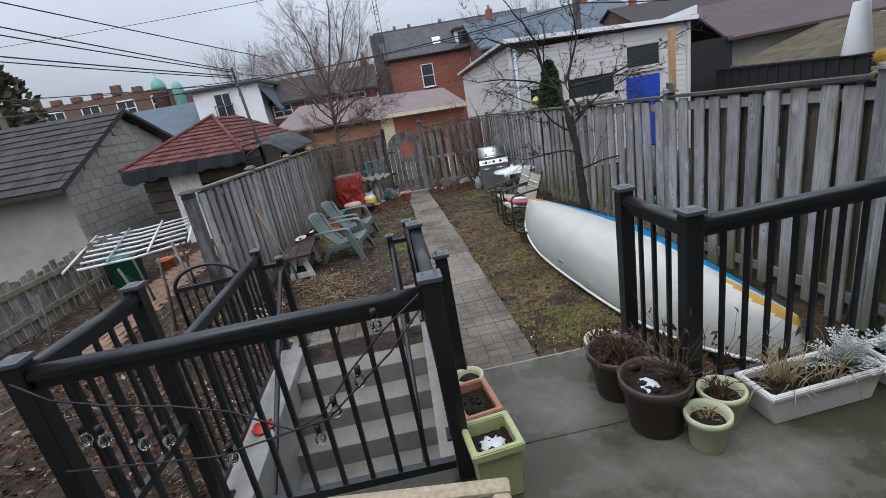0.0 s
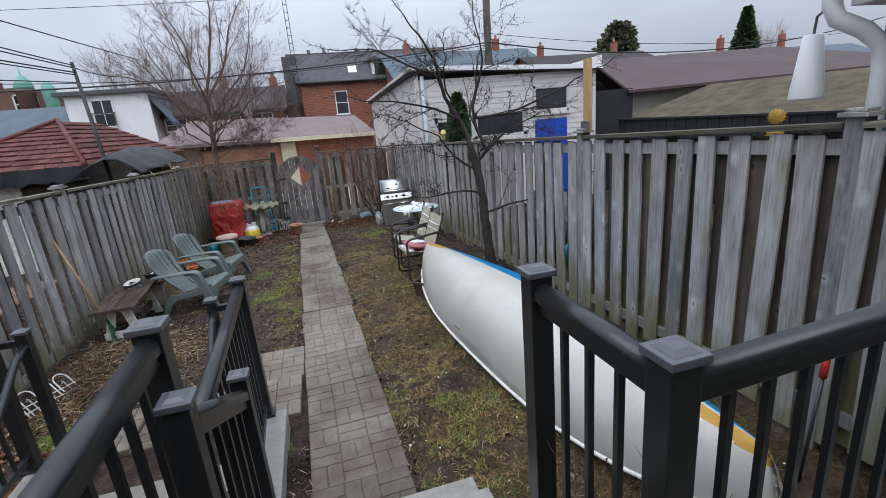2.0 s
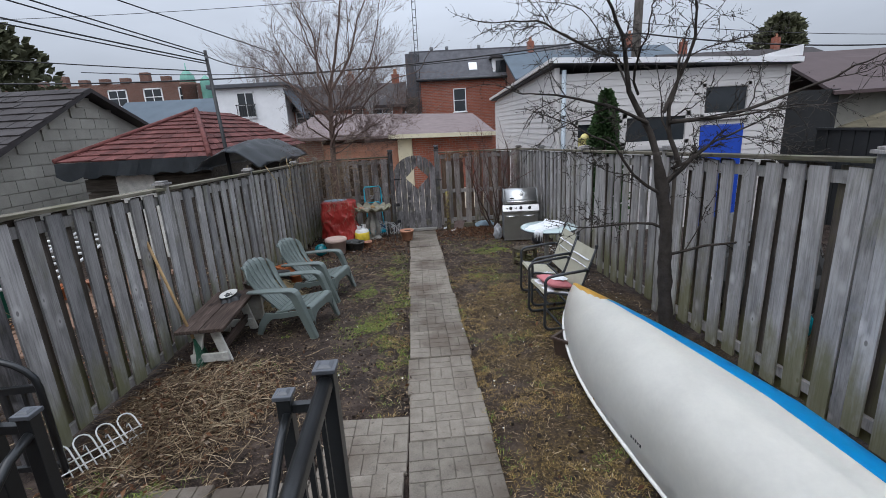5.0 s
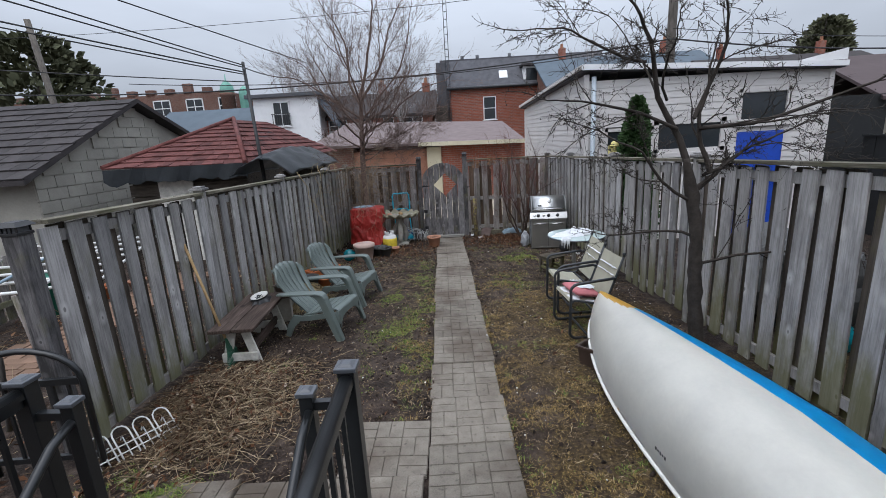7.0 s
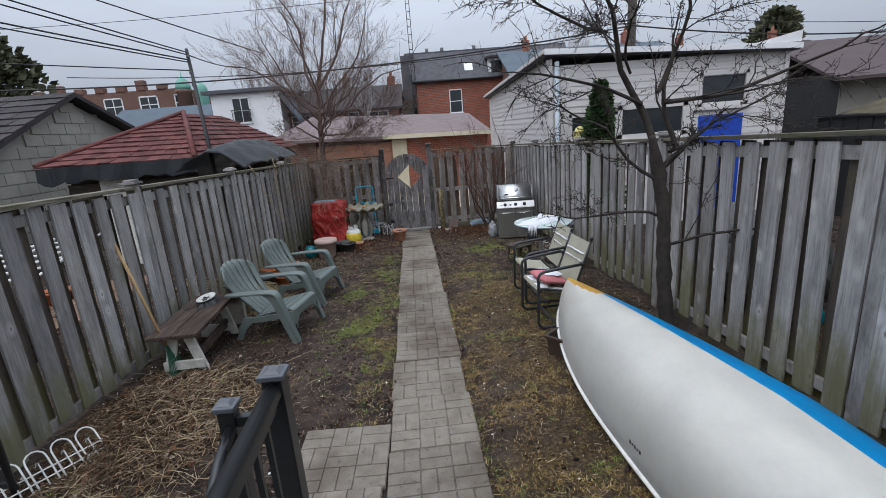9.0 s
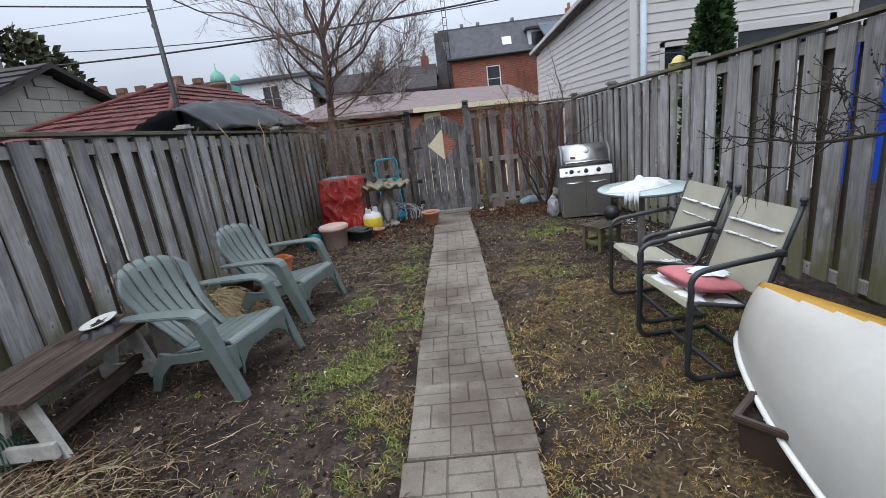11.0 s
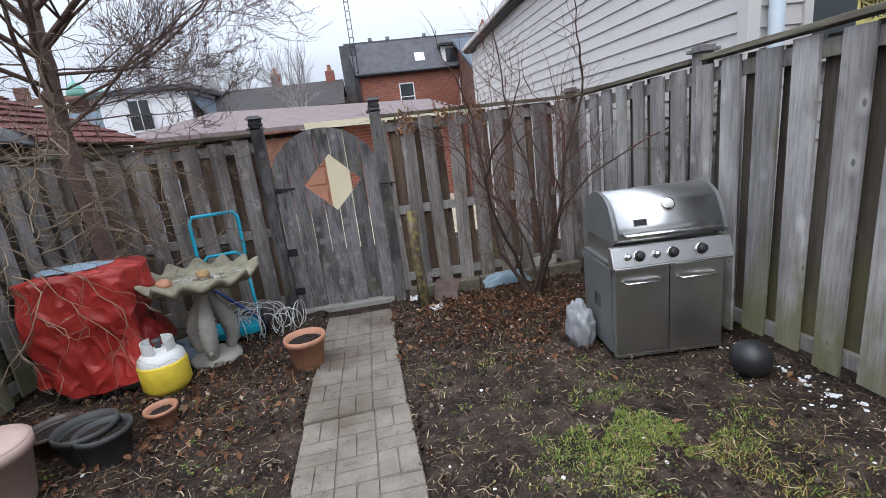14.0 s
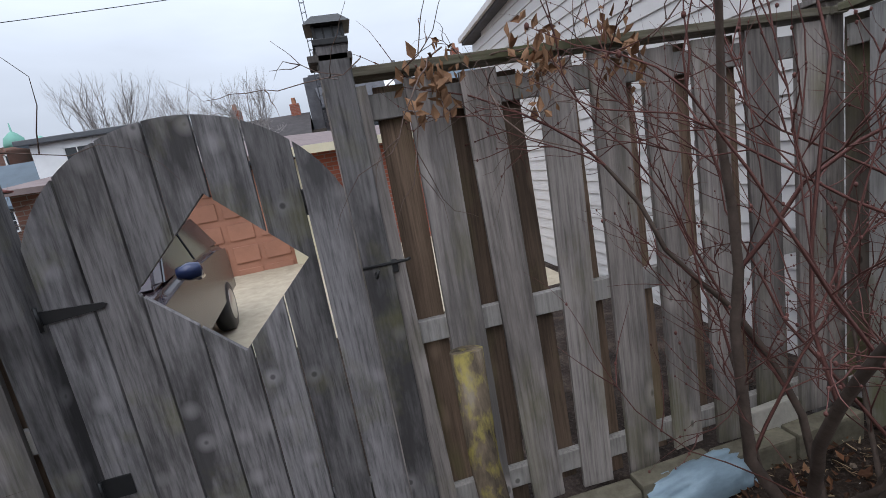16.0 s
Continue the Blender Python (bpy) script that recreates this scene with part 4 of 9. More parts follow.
def slat(name, parent, pts, w0, w1, thick, material, axis_w=(0, 1, 0), smooth=True, taper=None):
    """A bent board through points, w wide along axis_w."""
    bm = bmesh.new()
    aw = Vector(axis_w)
    n = len(pts)
    rows = []
    for i, p in enumerate(pts):
        p = Vector(p)
        t = (Vector(pts[min(n - 1, i + 1)]) - Vector(pts[max(0, i - 1)])).normalized()
        nn = t.cross(aw).normalized()
        w = w0 + (w1 - w0) * i / (n - 1) if taper is None else taper[i]
        rows.append([bm.verts.new(p + aw * sx * w / 2 + nn * sn * thick / 2) for sx, sn in ((-1, -1), (1, -1), (1, 1), (-1, 1))])
    for r0, r1 in zip(rows, rows[1:]):
        for k in range(4):
            f = bm.faces.new((r0[k], r0[(k + 1) % 4], r1[(k + 1) % 4], r1[k]))
    bm.faces.new(list(reversed(rows[0])))
    bm.faces.new(rows[-1])
    bmesh.ops.recalc_face_normals(bm, faces=bm.faces)
    bmesh.ops.bevel(bm, geom=[e for e in bm.edges if e.calc_face_angle(0) > 0.9], offset=thick * 0.3, segments=2, affect="EDGES")
    return part(name, bm, material, parent)


# ---------------------------------------------------------------- green resin lounge chairs
def adirondack(m):
    """Moulded resin lounge chair: hollowed fan back, rolled seat, arms flowing into the front legs."""
    c = thing("garden_chair", "sage green resin lounge chair with a fanned slatted back", "chair", m, "green lounge chairs")
    R = M["adirondack"]

    def back(u, q):
        h = min(1.0, q / 0.8)
        hw = 0.205 + 0.095 * h * h * (3 - 2 * h)
        x = -0.02 - 0.40 * q - 0.06 * math.sin(math.pi * min(1, q * 1.1)) - 0.05 * max(0.0, q - 0.82)
        return Vector((x + 0.055 * u * u * (0.3 + 0.7 * q), u * hw, 0.25 + 0.575 * q))
    nb, rows_n = 7, 14
    for i in range(nb):
        bm = bmesh.new()
        u0, u1 = -1 + 2 * i / nb + 0.022, -1 + 2 * (i + 1) / nb - 0.022
        grid = []
        for r in range(rows_n + 1):
            line = []
            for k in range(5):
                u = u0 + (u1 - u0) * k / 4
                qm = 1.0 - 0.10 * u * u - 0.16 * abs(u) ** 5
                edge = 0.012 if (r == rows_n and k in (0, 4)) else 0.0
                line.append(bm.verts.new(back(u, (qm - edge) * r / rows_n)))
            grid.append(line)
        for g0, g1 in zip(grid, grid[1:]):
            for k in range(4):
                bm.faces.new((g0[k], g0[k + 1], g1[k + 1], g1[k])).smooth = True
        bmesh.ops.recalc_face_normals(bm, faces=bm.faces)
        bmesh.ops.solidify(bm, geom=bm.faces[:], thickness=0.016)
        part("back_slat", bm, R, c)
    for q, w in ((0.12, 0.40), (0.62, 0.50), (0.9, 0.42)):
        p = back(0, q)
        part("back_brace", bx((p.x - 0.012, 0, p.z), (0.014, w, 0.045), Matrix.Rotation(radians(-37), 3, "Y"), 0.004), R, c)
    # seat boards, the first rolling over the front edge
    for i in range(4):
        x = 0.285 - 0.098 * i
        z = 0.335 - 0.022 * i
        part("seat_slat", bx((x, 0, z), (0.088, 0.50, 0.018), Matrix.Rotation(radians(-13), 3, "Y"), 0.006), R, c)
    roll = [(0.335, 0, 0.347)] + [(0.365 + 0.04 * math.sin(radians(a)), 0, 0.312 + 0.04 * math.cos(radians(a))) for a in (0, 25, 50, 75, 95)] + [(0.408, 0, 0.25)]
    slat("seat_front", c, roll, 0.52, 0.54, 0.014, R)
    for s in (-1, 1):
        # skirt under the seat, sweeping into the front leg
        bm = bmesh.new()
        poly(bm, [(0.41, s * 0.262, 0.335), (0.43, s * 0.262, 0.20), (0.40, s * 0.262, 0.17), (0.36, s * 0.262, 0.22), (0.28, s * 0.262, 0.255), (0.05, s * 0.262, 0.215), (-0.10, s * 0.262, 0.20), (-0.12, s * 0.262, 0.255), (0.05, s * 0.262, 0.275)], 0.022, (0, s, 0))
        part("side_rail", bm, R, c)
        bm = bmesh.new()
        poly(bm, [(0.412, s * 0.245, 0.335), (0.425, s * 0.245, 0.13), (0.42, s * 0.225, 0.19), (0.415, s * 0.17, 0.235), (0.41, s * 0.10, 0.25), (0.41, s * 0.10, 0.335)], 0.014, (-1, 0, 0))
        part("gusset", bm, R, c)
        # arm and front leg in one sweep
        prof = [(-0.315, 0.525), (-0.29, 0.528), (-0.2, 0.535), (-0.05, 0.548), (0.1, 0.558), (0.2, 0.562), (0.245, 0.558), (0.275, 0.542), (0.295, 0.51), (0.32, 0.43), (0.35, 0.34), (0.385, 0.235), (0.425, 0.11), (0.46, 0.005)]
        wid = [0.05, 0.085, 0.115, 0.135, 0.135, 0.125, 0.118, 0.11, 0.102, 0.092, 0.086, 0.08, 0.07, 0.062]
        slat("arm", c, [(a, s * (0.305 + 0.012 * math.sin(3.0 * (a + 0.3))), b) for a, b in prof], 0.1, 0.1, 0.018, R, taper=wid)
        bm = bmesh.new()
        poly(bm, [(0.10, s * 0.335, 0.552), (0.24, s * 0.335, 0.55), (0.285, s * 0.335, 0.51), (0.35, s * 0.335, 0.32), (0.45, s * 0.335, 0.0), (0.395, s * 0.335, 0.0), (0.32, s * 0.335, 0.19), (0.265, s * 0.335, 0.35), (0.225, s * 0.335, 0.46), (0.18, s * 0.335, 0.515)], 0.02, (0, s, 0))
        bmesh.ops.bevel(bm, geom=[e for e in bm.edges if e.calc_face_angle(0) > 1.0], offset=0.004, segments=1, affect="EDGES")
        part("front_leg", bm, R, c)
        bm = bmesh.new()
        poly(bm, [(-0.02, s * 0.255, 0.26), (-0.16, s * 0.255, 0.27), (-0.25, s * 0.255, 0.14), (-0.29, s * 0.255, 0.0), (-0.235, s * 0.255, 0.0), (-0.17, s * 0.255, 0.12)], 0.026, (0, s, 0))
        part("rear_leg", bm, R, c)
    return c


ad = adirondack(pose(-1.17, 7.79, gz(-1.1, 7.8) + 0.005, 0, 0, -12))
copy_thing(ad, pose(-1.12, 8.92, gz(-1.1, 8.9) + 0.005, 0, 0, -12))


# ---------------------------------------------------------------- metal sling chairs
def sling_chair(m, label):
    c = thing("patio_chair", label, "chair", m, "metal patio chairs")
    F = M["dark_frame"]
    for s in (-1, 1):
        y = s * 0.265
        bm = bmesh.new()
        pts = [(-0.08, y, 0.016), (0.29, y, 0.016)] + [(0.29 + 0.07 * math.sin(radians(a)), y, 0.086 - 0.07 * math.cos(radians(a))) for a in (25, 50, 75, 95)]
        pts += [(0.35, y, 0.50)] + [(0.28 + 0.075 * math.cos(radians(a)), y, 0.54 + 0.075 * math.sin(radians(a))) for a in (10, 35, 60, 85)] + [(0.10, y, 0.635), (-0.10, y, 0.65)]
        tube(bm, pts, 0.016, 8)
        part("side_frame", bm, F, c)
        bm = bmesh.new()
        y2 = s * 0.233
        pts = [(0.34, y2, 0.43), (0.28, y2, 0.425), (0.03, y2, 0.37), (-0.02, y2, 0.38), (-0.06, y2, 0.44), (-0.155, y2, 0.70), (-0.215, y2, 0.87)]
        tube(bm, pts, 0.013, 8)
        part("seat_frame", bm, F, c)
        part("finial", lathe(bmesh.new(), [(0.0, -0.005), (0.017, 0.0), (0.012, 0.01), (0.02, 0.022), (0.016, 0.036), (0.0, 0.042)], 12, (-0.217, y2, 0.87)), F, c)
        part("bracket", bx((-0.11, s * 0.249, 0.645), (0.03, 0.05, 0.03), None, 0.004), F, c)
        part("bracket", bx((0.335, s * 0.249, 0.43), (0.03, 0.05, 0.025), None, 0.004), F, c)
    for x, z in ((-0.08, 0.016), (0.15, 0.02)):
        part("cross_bar", tube(bmesh.new(), [(x, -0.265, z), (x, 0.265, z)], 0.013, 8), F, c)
    part("cross_bar", tube(bmesh.new(), [(0.0, -0.233, 0.362), (0.0, 0.233, 0.362)], 0.012, 8), F, c)
    for name, pts in (("seat_sling", [(0.35, 0, 0.41), (0.34, 0, 0.435), (0.28, 0, 0.428), (0.16, 0, 0.392), (0.03, 0, 0.37)]),
                      ("back_sling", [(-0.045, 0, 0.41), (-0.075, 0, 0.49), (-0.145, 0, 0.68), (-0.208, 0, 0.85)])):
        slat(name, c, pts, 0.455, 0.455, 0.008, M["mesh_fabric"])
    return c


def clump(bm, c, r, n, flat=0.5, seed=0, size=0.22):
    """A lump of many small rounded crumbs."""
    rg = random.Random(seed)
    for _ in range(n):
        a, q = rg.uniform(0, 6.28), math.sqrt(rg.random())
        p = Vector(c) + Vector((math.cos(a) * q * r[0], math.sin(a) * q * r[1], rg.random() * r[2] * (1 - q * q)))
        s = rg.uniform(0.35, 1.0) * min(r[0], r[1]) * size
        bmesh.ops.create_icosphere(bm, subdivisions=1, radius=s, matrix=Matrix.Translation(p) @ Matrix.Diagonal((rg.uniform(0.8, 1.6), rg.uniform(0.8, 1.6), flat, 1)))
    for f in bm.faces:
        f.smooth = True
    return bm


def snow_blob(rx, ry, h, seed):
    """A thin patch of snow with a ragged, melted edge."""
    bm = bmesh.new()
    seg, rings = 40, 6
    mid_v = bm.verts.new((0, 0, h))
    prev = None
    for j in range(1, rings + 1):
        t = j / rings
        row = []
        for i in range(seg):
            a = 2 * math.pi * i / seg
            k = 1 + t * (0.38 * noise.noise((math.cos(a) * 2, math.sin(a) * 2, seed)) + 0.22 * noise.noise((math.cos(a) * 6, math.sin(a) * 6, seed)))
            x, y = math.cos(a) * rx * t * k, math.sin(a) * ry * t * k
            row.append(bm.verts.new((x, y, h * (1 - t ** 3) + (0.35 * h * noise.noise((x * 60, y * 60, seed)) if j < rings else -0.004))))
        for i in range(seg):
            f = bm.faces.new((prev[i], row[i], row[(i + 1) % seg], prev[(i + 1) % seg])) if prev else bm.faces.new((mid_v, row[i], row[(i + 1) % seg]))
            f.smooth = True
        prev = row
    return bm


CH_A = pose(2.03, 7.44, gz(2, 7.5) + 0.004, 0, 0, 185)
CH_B = pose(2.08, 8.14, gz(2, 8.1) + 0.004, 0, 0, 182)
sling_chair(CH_A, "charcoal metal patio chair with a beige sling seat and pink cushion")
sling_chair(CH_B, "charcoal metal patio chair with a snow-dusted beige sling")


def drift(m, bands, label):
    """Melting snow lying on a sling, as crumbs along lines in the chair's space."""
    bm = bmesh.new()
    rg = random.Random(len(bands))
    for (ax, ay, az), (bx_, by, bz), n, s in bands:
        for i in range(n):
            t = rg.random()
            p = Vector((ax, ay, az)).lerp(Vector((bx_, by, bz)), t) + Vector((rg.uniform(-1, 1) * s * 0.7, rg.uniform(-1, 1) * s, 0.004))
            q = s * rg.uniform(0.15, 0.6)
            bmesh.ops.create_icosphere(bm, subdivisions=1, radius=q, matrix=Matrix.Translation(p) @ Matrix.Diagonal((1, 2.0, 0.35, 1)))
    for f in bm.faces:
        f.smooth = True
    ob = part("snow", bm, M["snow"], None)
    ob.matrix_world = m
    return tagged(ob, label, "snow", kind="stuff")


drift(CH_A, [((-0.163, -0.18, 0.73), (-0.163, 0.19, 0.73), 150, 0.026), ((-0.135, -0.17, 0.655), (-0.135, 0.17, 0.655), 90, 0.022), ((0.25, -0.2, 0.428), (0.20, 0.1, 0.415), 120, 0.03)], "melting snow on the sling of the patio chair")
drift(CH_B, [((-0.163, -0.2, 0.73), (-0.163, 0.2, 0.73), 130, 0.026), ((-0.132, -0.15, 0.645), (-0.132, 0.2, 0.645), 60, 0.02), ((-0.075, -0.1, 0.50), (-0.075, 0.0, 0.50), 14, 0.02), ((0.05, 0.15, 0.385), (0.2, 0.2, 0.405), 40, 0.02)], "melting snow on the back of the patio chair")
bm = bmesh.new()
bmesh.ops.create_uvsphere(bm, u_segments=24, v_segments=12, radius=1)
for v in bm.verts:
    x, y, z = v.co
    e = max(abs(x), abs(y), 1e-6)
    k = (math.hypot(x, y) / e) ** 0.75
    v.co = (x * k * 0.145, y * k * 0.195, z * 0.06 * (1 - 0.45 * max(abs(x * k), abs(y * k)) ** 3))
for f in bm.faces:
    f.smooth = True
cushion = part("cushion", bm, M["pink"], None)
cushion.matrix_world = CH_A @ pose(0.15, 0.0, 0.462, 0, -12, 8)
tagged(cushion, "faded pink square cushion on the patio chair seat", "cushion")
bm = snow_blob(0.11, 0.10, 0.012, 3)
ob = part("snow", bm, M["snow"], None)
ob.matrix_world = CH_A @ pose(0.12, 0.03, 0.514, 0, -8, 25)
tagged(ob, "thin wet snow lying on the pink cushion", "snow", kind="stuff")

for k, (px, py, pz, tilt, rx, ry) in enumerate(((0.27, -0.10, 0.429, -13, 0.06, 0.12), (0.27, 0.13, 0.429, -13, 0.055, 0.09), (0.10, 0.17, 0.386, -13, 0.07, 0.05))):
    ob = part("snow", snow_blob(rx, ry, 0.008, 20 + k), M["snow"], None)
    ob.matrix_world = CH_A @ pose(px, py, pz, 0, tilt, 10 * k)
    tagged(ob, "thin patch of melting snow on the sling seat", "snow", kind="stuff")

# ---------------------------------------------------------------- glass table with a snowy cloth
M["dusted_glass"] = simple("snow_dusted_glass", (0.47, 0.56, 0.55), 0.18, 0, 0.12, 5, 0.03)
table = thing("patio_table", "round frosted glass patio table on a wooden pedestal", "table", pose(2.36, 9.40, gz(2.3, 9.4)))
TH = -0.28 - gz(2.3, 9.4)
part("tabletop", lathe(bmesh.new(), [(0.0, TH - 0.009), (0.415, TH - 0.009), (0.422, TH - 0.004), (0.422, TH + 0.001), (0.415, TH + 0.004), (0.0, TH + 0.004)], 48), M["dusted_glass"], table)
part("rim", lathe(bmesh.new(), [(0.40, TH - 0.022), (0.425, TH - 0.022), (0.425, TH - 0.0095), (0.40, TH - 0.0095)], 48), M["cap"], table)
part("pedestal", bx((-0.04, -0.03, TH / 2), (0.052, 0.052, TH - 0.03), None, 0.006), M["fence"], table)
part("base", lathe(bmesh.new(), [(0.0, 0.0), (0.18, 0.0), (0.18, 0.008), (0.15, 0.018), (0.0, 0.022)], 28, (-0.04, -0.03, 0)), M["kerb"], table)
cloth = bmesh.new()
rings = []
for j in range(15):
    t = j / 14
    row = []
    for i in range(56):
        a = 2 * math.pi * i / 56
        ca, sa = math.cos(a), math.sin(a)
        k = 1 + t * 0.3 * noise.noise((ca * 1.5, sa * 1.5, 2.2))
        x, y = 0.34 * t * k * ca, 0.19 * t * k * sa
        lump = 0.022 * (1 - t ** 4) + 0.15 * max(0.0, noise.noise((x * 7, y * 9, 3.3)) + 0.15) * (1 - t ** 3) + 0.025 * noise.noise((x * 17, y * 17, 1.1)) * (1 - t)
        row.append(cloth.verts.new((x, y, max(0.002, lump) if j < 14 else 0.0)))
    rings.append(row)
for a, b in zip(rings, rings[1:]):
    for i in range(56):
        cloth.faces.new((a[i], b[i], b[(i + 1) % 56], a[(i + 1) % 56])).smooth = True
bmesh.ops.remove_doubles(cloth, verts=cloth.verts[:], dist=0.0005)
bmesh.ops.recalc_face_normals(cloth, faces=cloth.faces)
ob = part("tablecloth", cloth, M["snow"], None)
ob.matrix_world = pose(2.33, 9.42, -0.272, 0, 0, 20)
tagged(ob, "crumpled snow-covered white cloth on the glass table", "cloth")
bm = bmesh.new()
rg = random.Random(4)
for i in range(8):
    a = -2.3 + i * 0.034 + rg.uniform(-0.012, 0.012)
    x, y = math.cos(a) * 0.425, math.sin(a) * 0.425
    tube(bm, [(x * 0.9, y * 0.9, 0.012), (x * 1.0, y * 1.0, 0.008), (x * 1.02, y * 1.02, -0.03), (x * 1.02 + rg.uniform(-0.01, 0.01), y * 1.02, -0.05 - rg.random() * 0.10)], [0.014, 0.012, 0.010, 0.004], 6)
fr = part("fringe", bm, M["snow"], ob, "hanging white tassels", pose(0, 0, 0))
fr.matrix_world = pose(2.36, 9.40, -0.272)


def slat_stool(m):
    c = thing("stool", "small weathered slatted wooden stool on the mud", "stool", m)
    for i in range(6):
        part("slat", bx((0, -0.125 + 0.05 * i, 0.262), (0.31, 0.042, 0.02), None, 0.003), M["plank_y"], c)
    for sx in (-1, 1):
        for sy in (-1, 1):
            part("leg", bx((sx * 0.125, sy * 0.115, 0.126), (0.04, 0.04, 0.252), None, 0.003), M["fence_tan_shaded"], c)
        part("stretcher", bx((sx * 0.125, 0, 0.09), (0.025, 0.19, 0.035), None, 0.002), M["fence_tan_shaded"], c)
        part("apron", bx((sx * 0.125, 0, 0.23), (0.025, 0.19, 0.035), None, 0.002), M["fence_tan_shaded"], c)
    for sy in (-1, 1):
        part("stretcher", bx((0, sy * 0.115, 0.09), (0.21, 0.025, 0.035), None, 0.002), M["fence_tan_shaded"], c)
    return c


M["plank_y"] = wood("weathered_slat", [(0.28, (0.045, 0.037, 0.028)), (0.5, (0.105, 0.09, 0.068)), (0.72, (0.19, 0.165, 0.13))], axis=0, per_object=0.25, green=0.5)
slat_stool(pose(2.08, 9.84, gz(2, 9.8), 0, 0, 27))


# ---------------------------------------------------------------- gas barbecue
def barbecue(m):
    c = thing("barbecue", "stainless steel gas barbecue with grey side panels", "barbecue", m)
    W, D = 0.67, 0.50
    S, G = M["steel"], M["grill_side"]
    part("cabinet", bx((0, 0.005, 0.335), (W - 0.006, D - 0.02, 0.56), None, 0.004), G, c)
    for s in (-1, 1):
        d = part("door", bx((s * W / 4, -D / 2 - 0.004, 0.335), (W / 2 - 0.006, 0.018, 0.55), None, 0.004), S, c, "brushed stainless steel door")
        a = s * W / 4
        part("handle", tube(bmesh.new(), [(a - 0.11, -D / 2 - 0.013, 0.53), (a - 0.105, -D / 2 - 0.045, 0.53), (a + 0.105, -D / 2 - 0.045, 0.53), (a + 0.11, -D / 2 - 0.013, 0.53)], 0.008, 8), M["chrome"], d)
        part("side_panel", bx((s * (W / 2 + 0.002), 0.01, 0.335), (0.012, D - 0.05, 0.55), None, 0.003), G, c)
        for k in range(6):
            for j in (-1, 1):
                part("vent_slot", bx((s * (W / 2 + 0.009), 0.0 + j * 0.028, 0.30 + 0.016 * k), (0.003, 0.045, 0.006), None), M["black"], c)
        part("frame_post", bx((s * (W / 2 - 0.012), -D / 2 + 0.008, 0.335), (0.028, 0.028, 0.57), None, 0.003), G, c)
        part("frame_post", bx((s * (W / 2 - 0.012), D / 2 - 0.008, 0.335), (0.028, 0.028, 0.57), None, 0.003), G, c)
    part("base_rail", bx((0, -D / 2 - 0.003, 0.045), (W, 0.02, 0.025), None, 0.003), S, c)
    # firebox and open frame above the cabinet
    part("firebox", bx((0, 0.02, 0.70), (W - 0.05, D - 0.06, 0.15), None, 0.006), M["steel"], c)
    part("top_frame", bx((0, 0.0, 0.628), (W + 0.006, D, 0.02), None, 0.003), G, c)
    # control panel leaning back
    bm = bmesh.new()
    poly(bm, [(-W / 2 - 0.025, -D / 2 - 0.05, 0.62), (-W / 2 - 0.025, -D / 2 - 0.065, 0.64), (-W / 2 - 0.025, -D / 2 - 0.02, 0.755), (-W / 2 - 0.025, -D / 2 + 0.02, 0.76), (-W / 2 - 0.025, -D / 2 + 0.02, 0.62)], W + 0.05, (1, 0, 0))
    bmesh.ops.bevel(bm, geom=bm.edges[:], offset=0.006, segments=2, affect="EDGES")
    cp = part("control_panel", bm, S, c)
    for k, (x, r) in enumerate(((-0.20, 0.026), (-0.10, 0.018), (0.0, 0.026), (0.17, 0.026), (-0.27, 0.016))):
        mk = pose(x, -D / 2 - 0.045, 0.698, 69)
        kn = part("knob", lathe(bmesh.new(), [(r * 1.15, 0.0), (r * 1.15, 0.006), (r, 0.008), (r * 0.92, 0.03), (r * 0.7, 0.034), (0, 0.034)], 20), M["black"] if r > 0.02 else M["chrome"], c, "black control knob", mk)
        part("bezel", lathe(bmesh.new(), [(r * 1.3, -0.002), (r * 1.3, 0.004), (r * 1.1, 0.006), (0, 0.006)], 20), M["chrome"], kn)
    # lid
    bm = bmesh.new()
    prof = [(-D / 2 + 0.0, 0.775), (-D / 2 - 0.02, 0.80), (-D / 2 + 0.0, 0.87)] + [(-0.02 + 0.20 * math.cos(radians(a)) * 1.05, 0.87 + 0.185 * math.sin(radians(a))) for a in (160, 140, 118, 96, 74, 50, 25)] + [(D / 2 - 0.02, 0.86), (D / 2 - 0.02, 0.775)]
    poly(bm, [(-W / 2 + 0.02, y, z) for y, z in prof], W - 0.04, (1, 0, 0))
    for f in bm.faces:
        f.smooth = len(f.verts) == 4
    lid = part("lid", bm, S, c)
    for s in (-1, 1):
        bm = bmesh.new()
        pr = [(y * 1.03, 0.775 + (z - 0.775) * 1.02) for y, z in prof]
        poly(bm, [(s * (W / 2 - 0.019), y, z) for y, z in pr], 0.022, (s, 0, 0))
        part("lid_end", bm, G, lid, "grey cast lid end")
    part("lid_handle", tube(bmesh.new(), [(-W / 2 + 0.05, -D / 2 - 0.012, 0.825), (-W / 2 + 0.055, -D / 2 - 0.06, 0.825), (W / 2 - 0.055, -D / 2 - 0.06, 0.825), (W / 2 - 0.05, -D / 2 - 0.012, 0.825)], 0.012, 10), M["chrome"], lid)
    th = part("thermometer", lathe(bmesh.new(), [(0.042, 0), (0.042, 0.012), (0.034, 0.018), (0.0, 0.018)], 24), M["chrome"], lid, "round lid thermometer", pose(0.02, -0.195, 0.965, 58))
    part("dial", lathe(bmesh.new(), [(0.03, 0.0185), (0.03, 0.0195), (0.0, 0.0195)], 24), M["white_planter"], th)
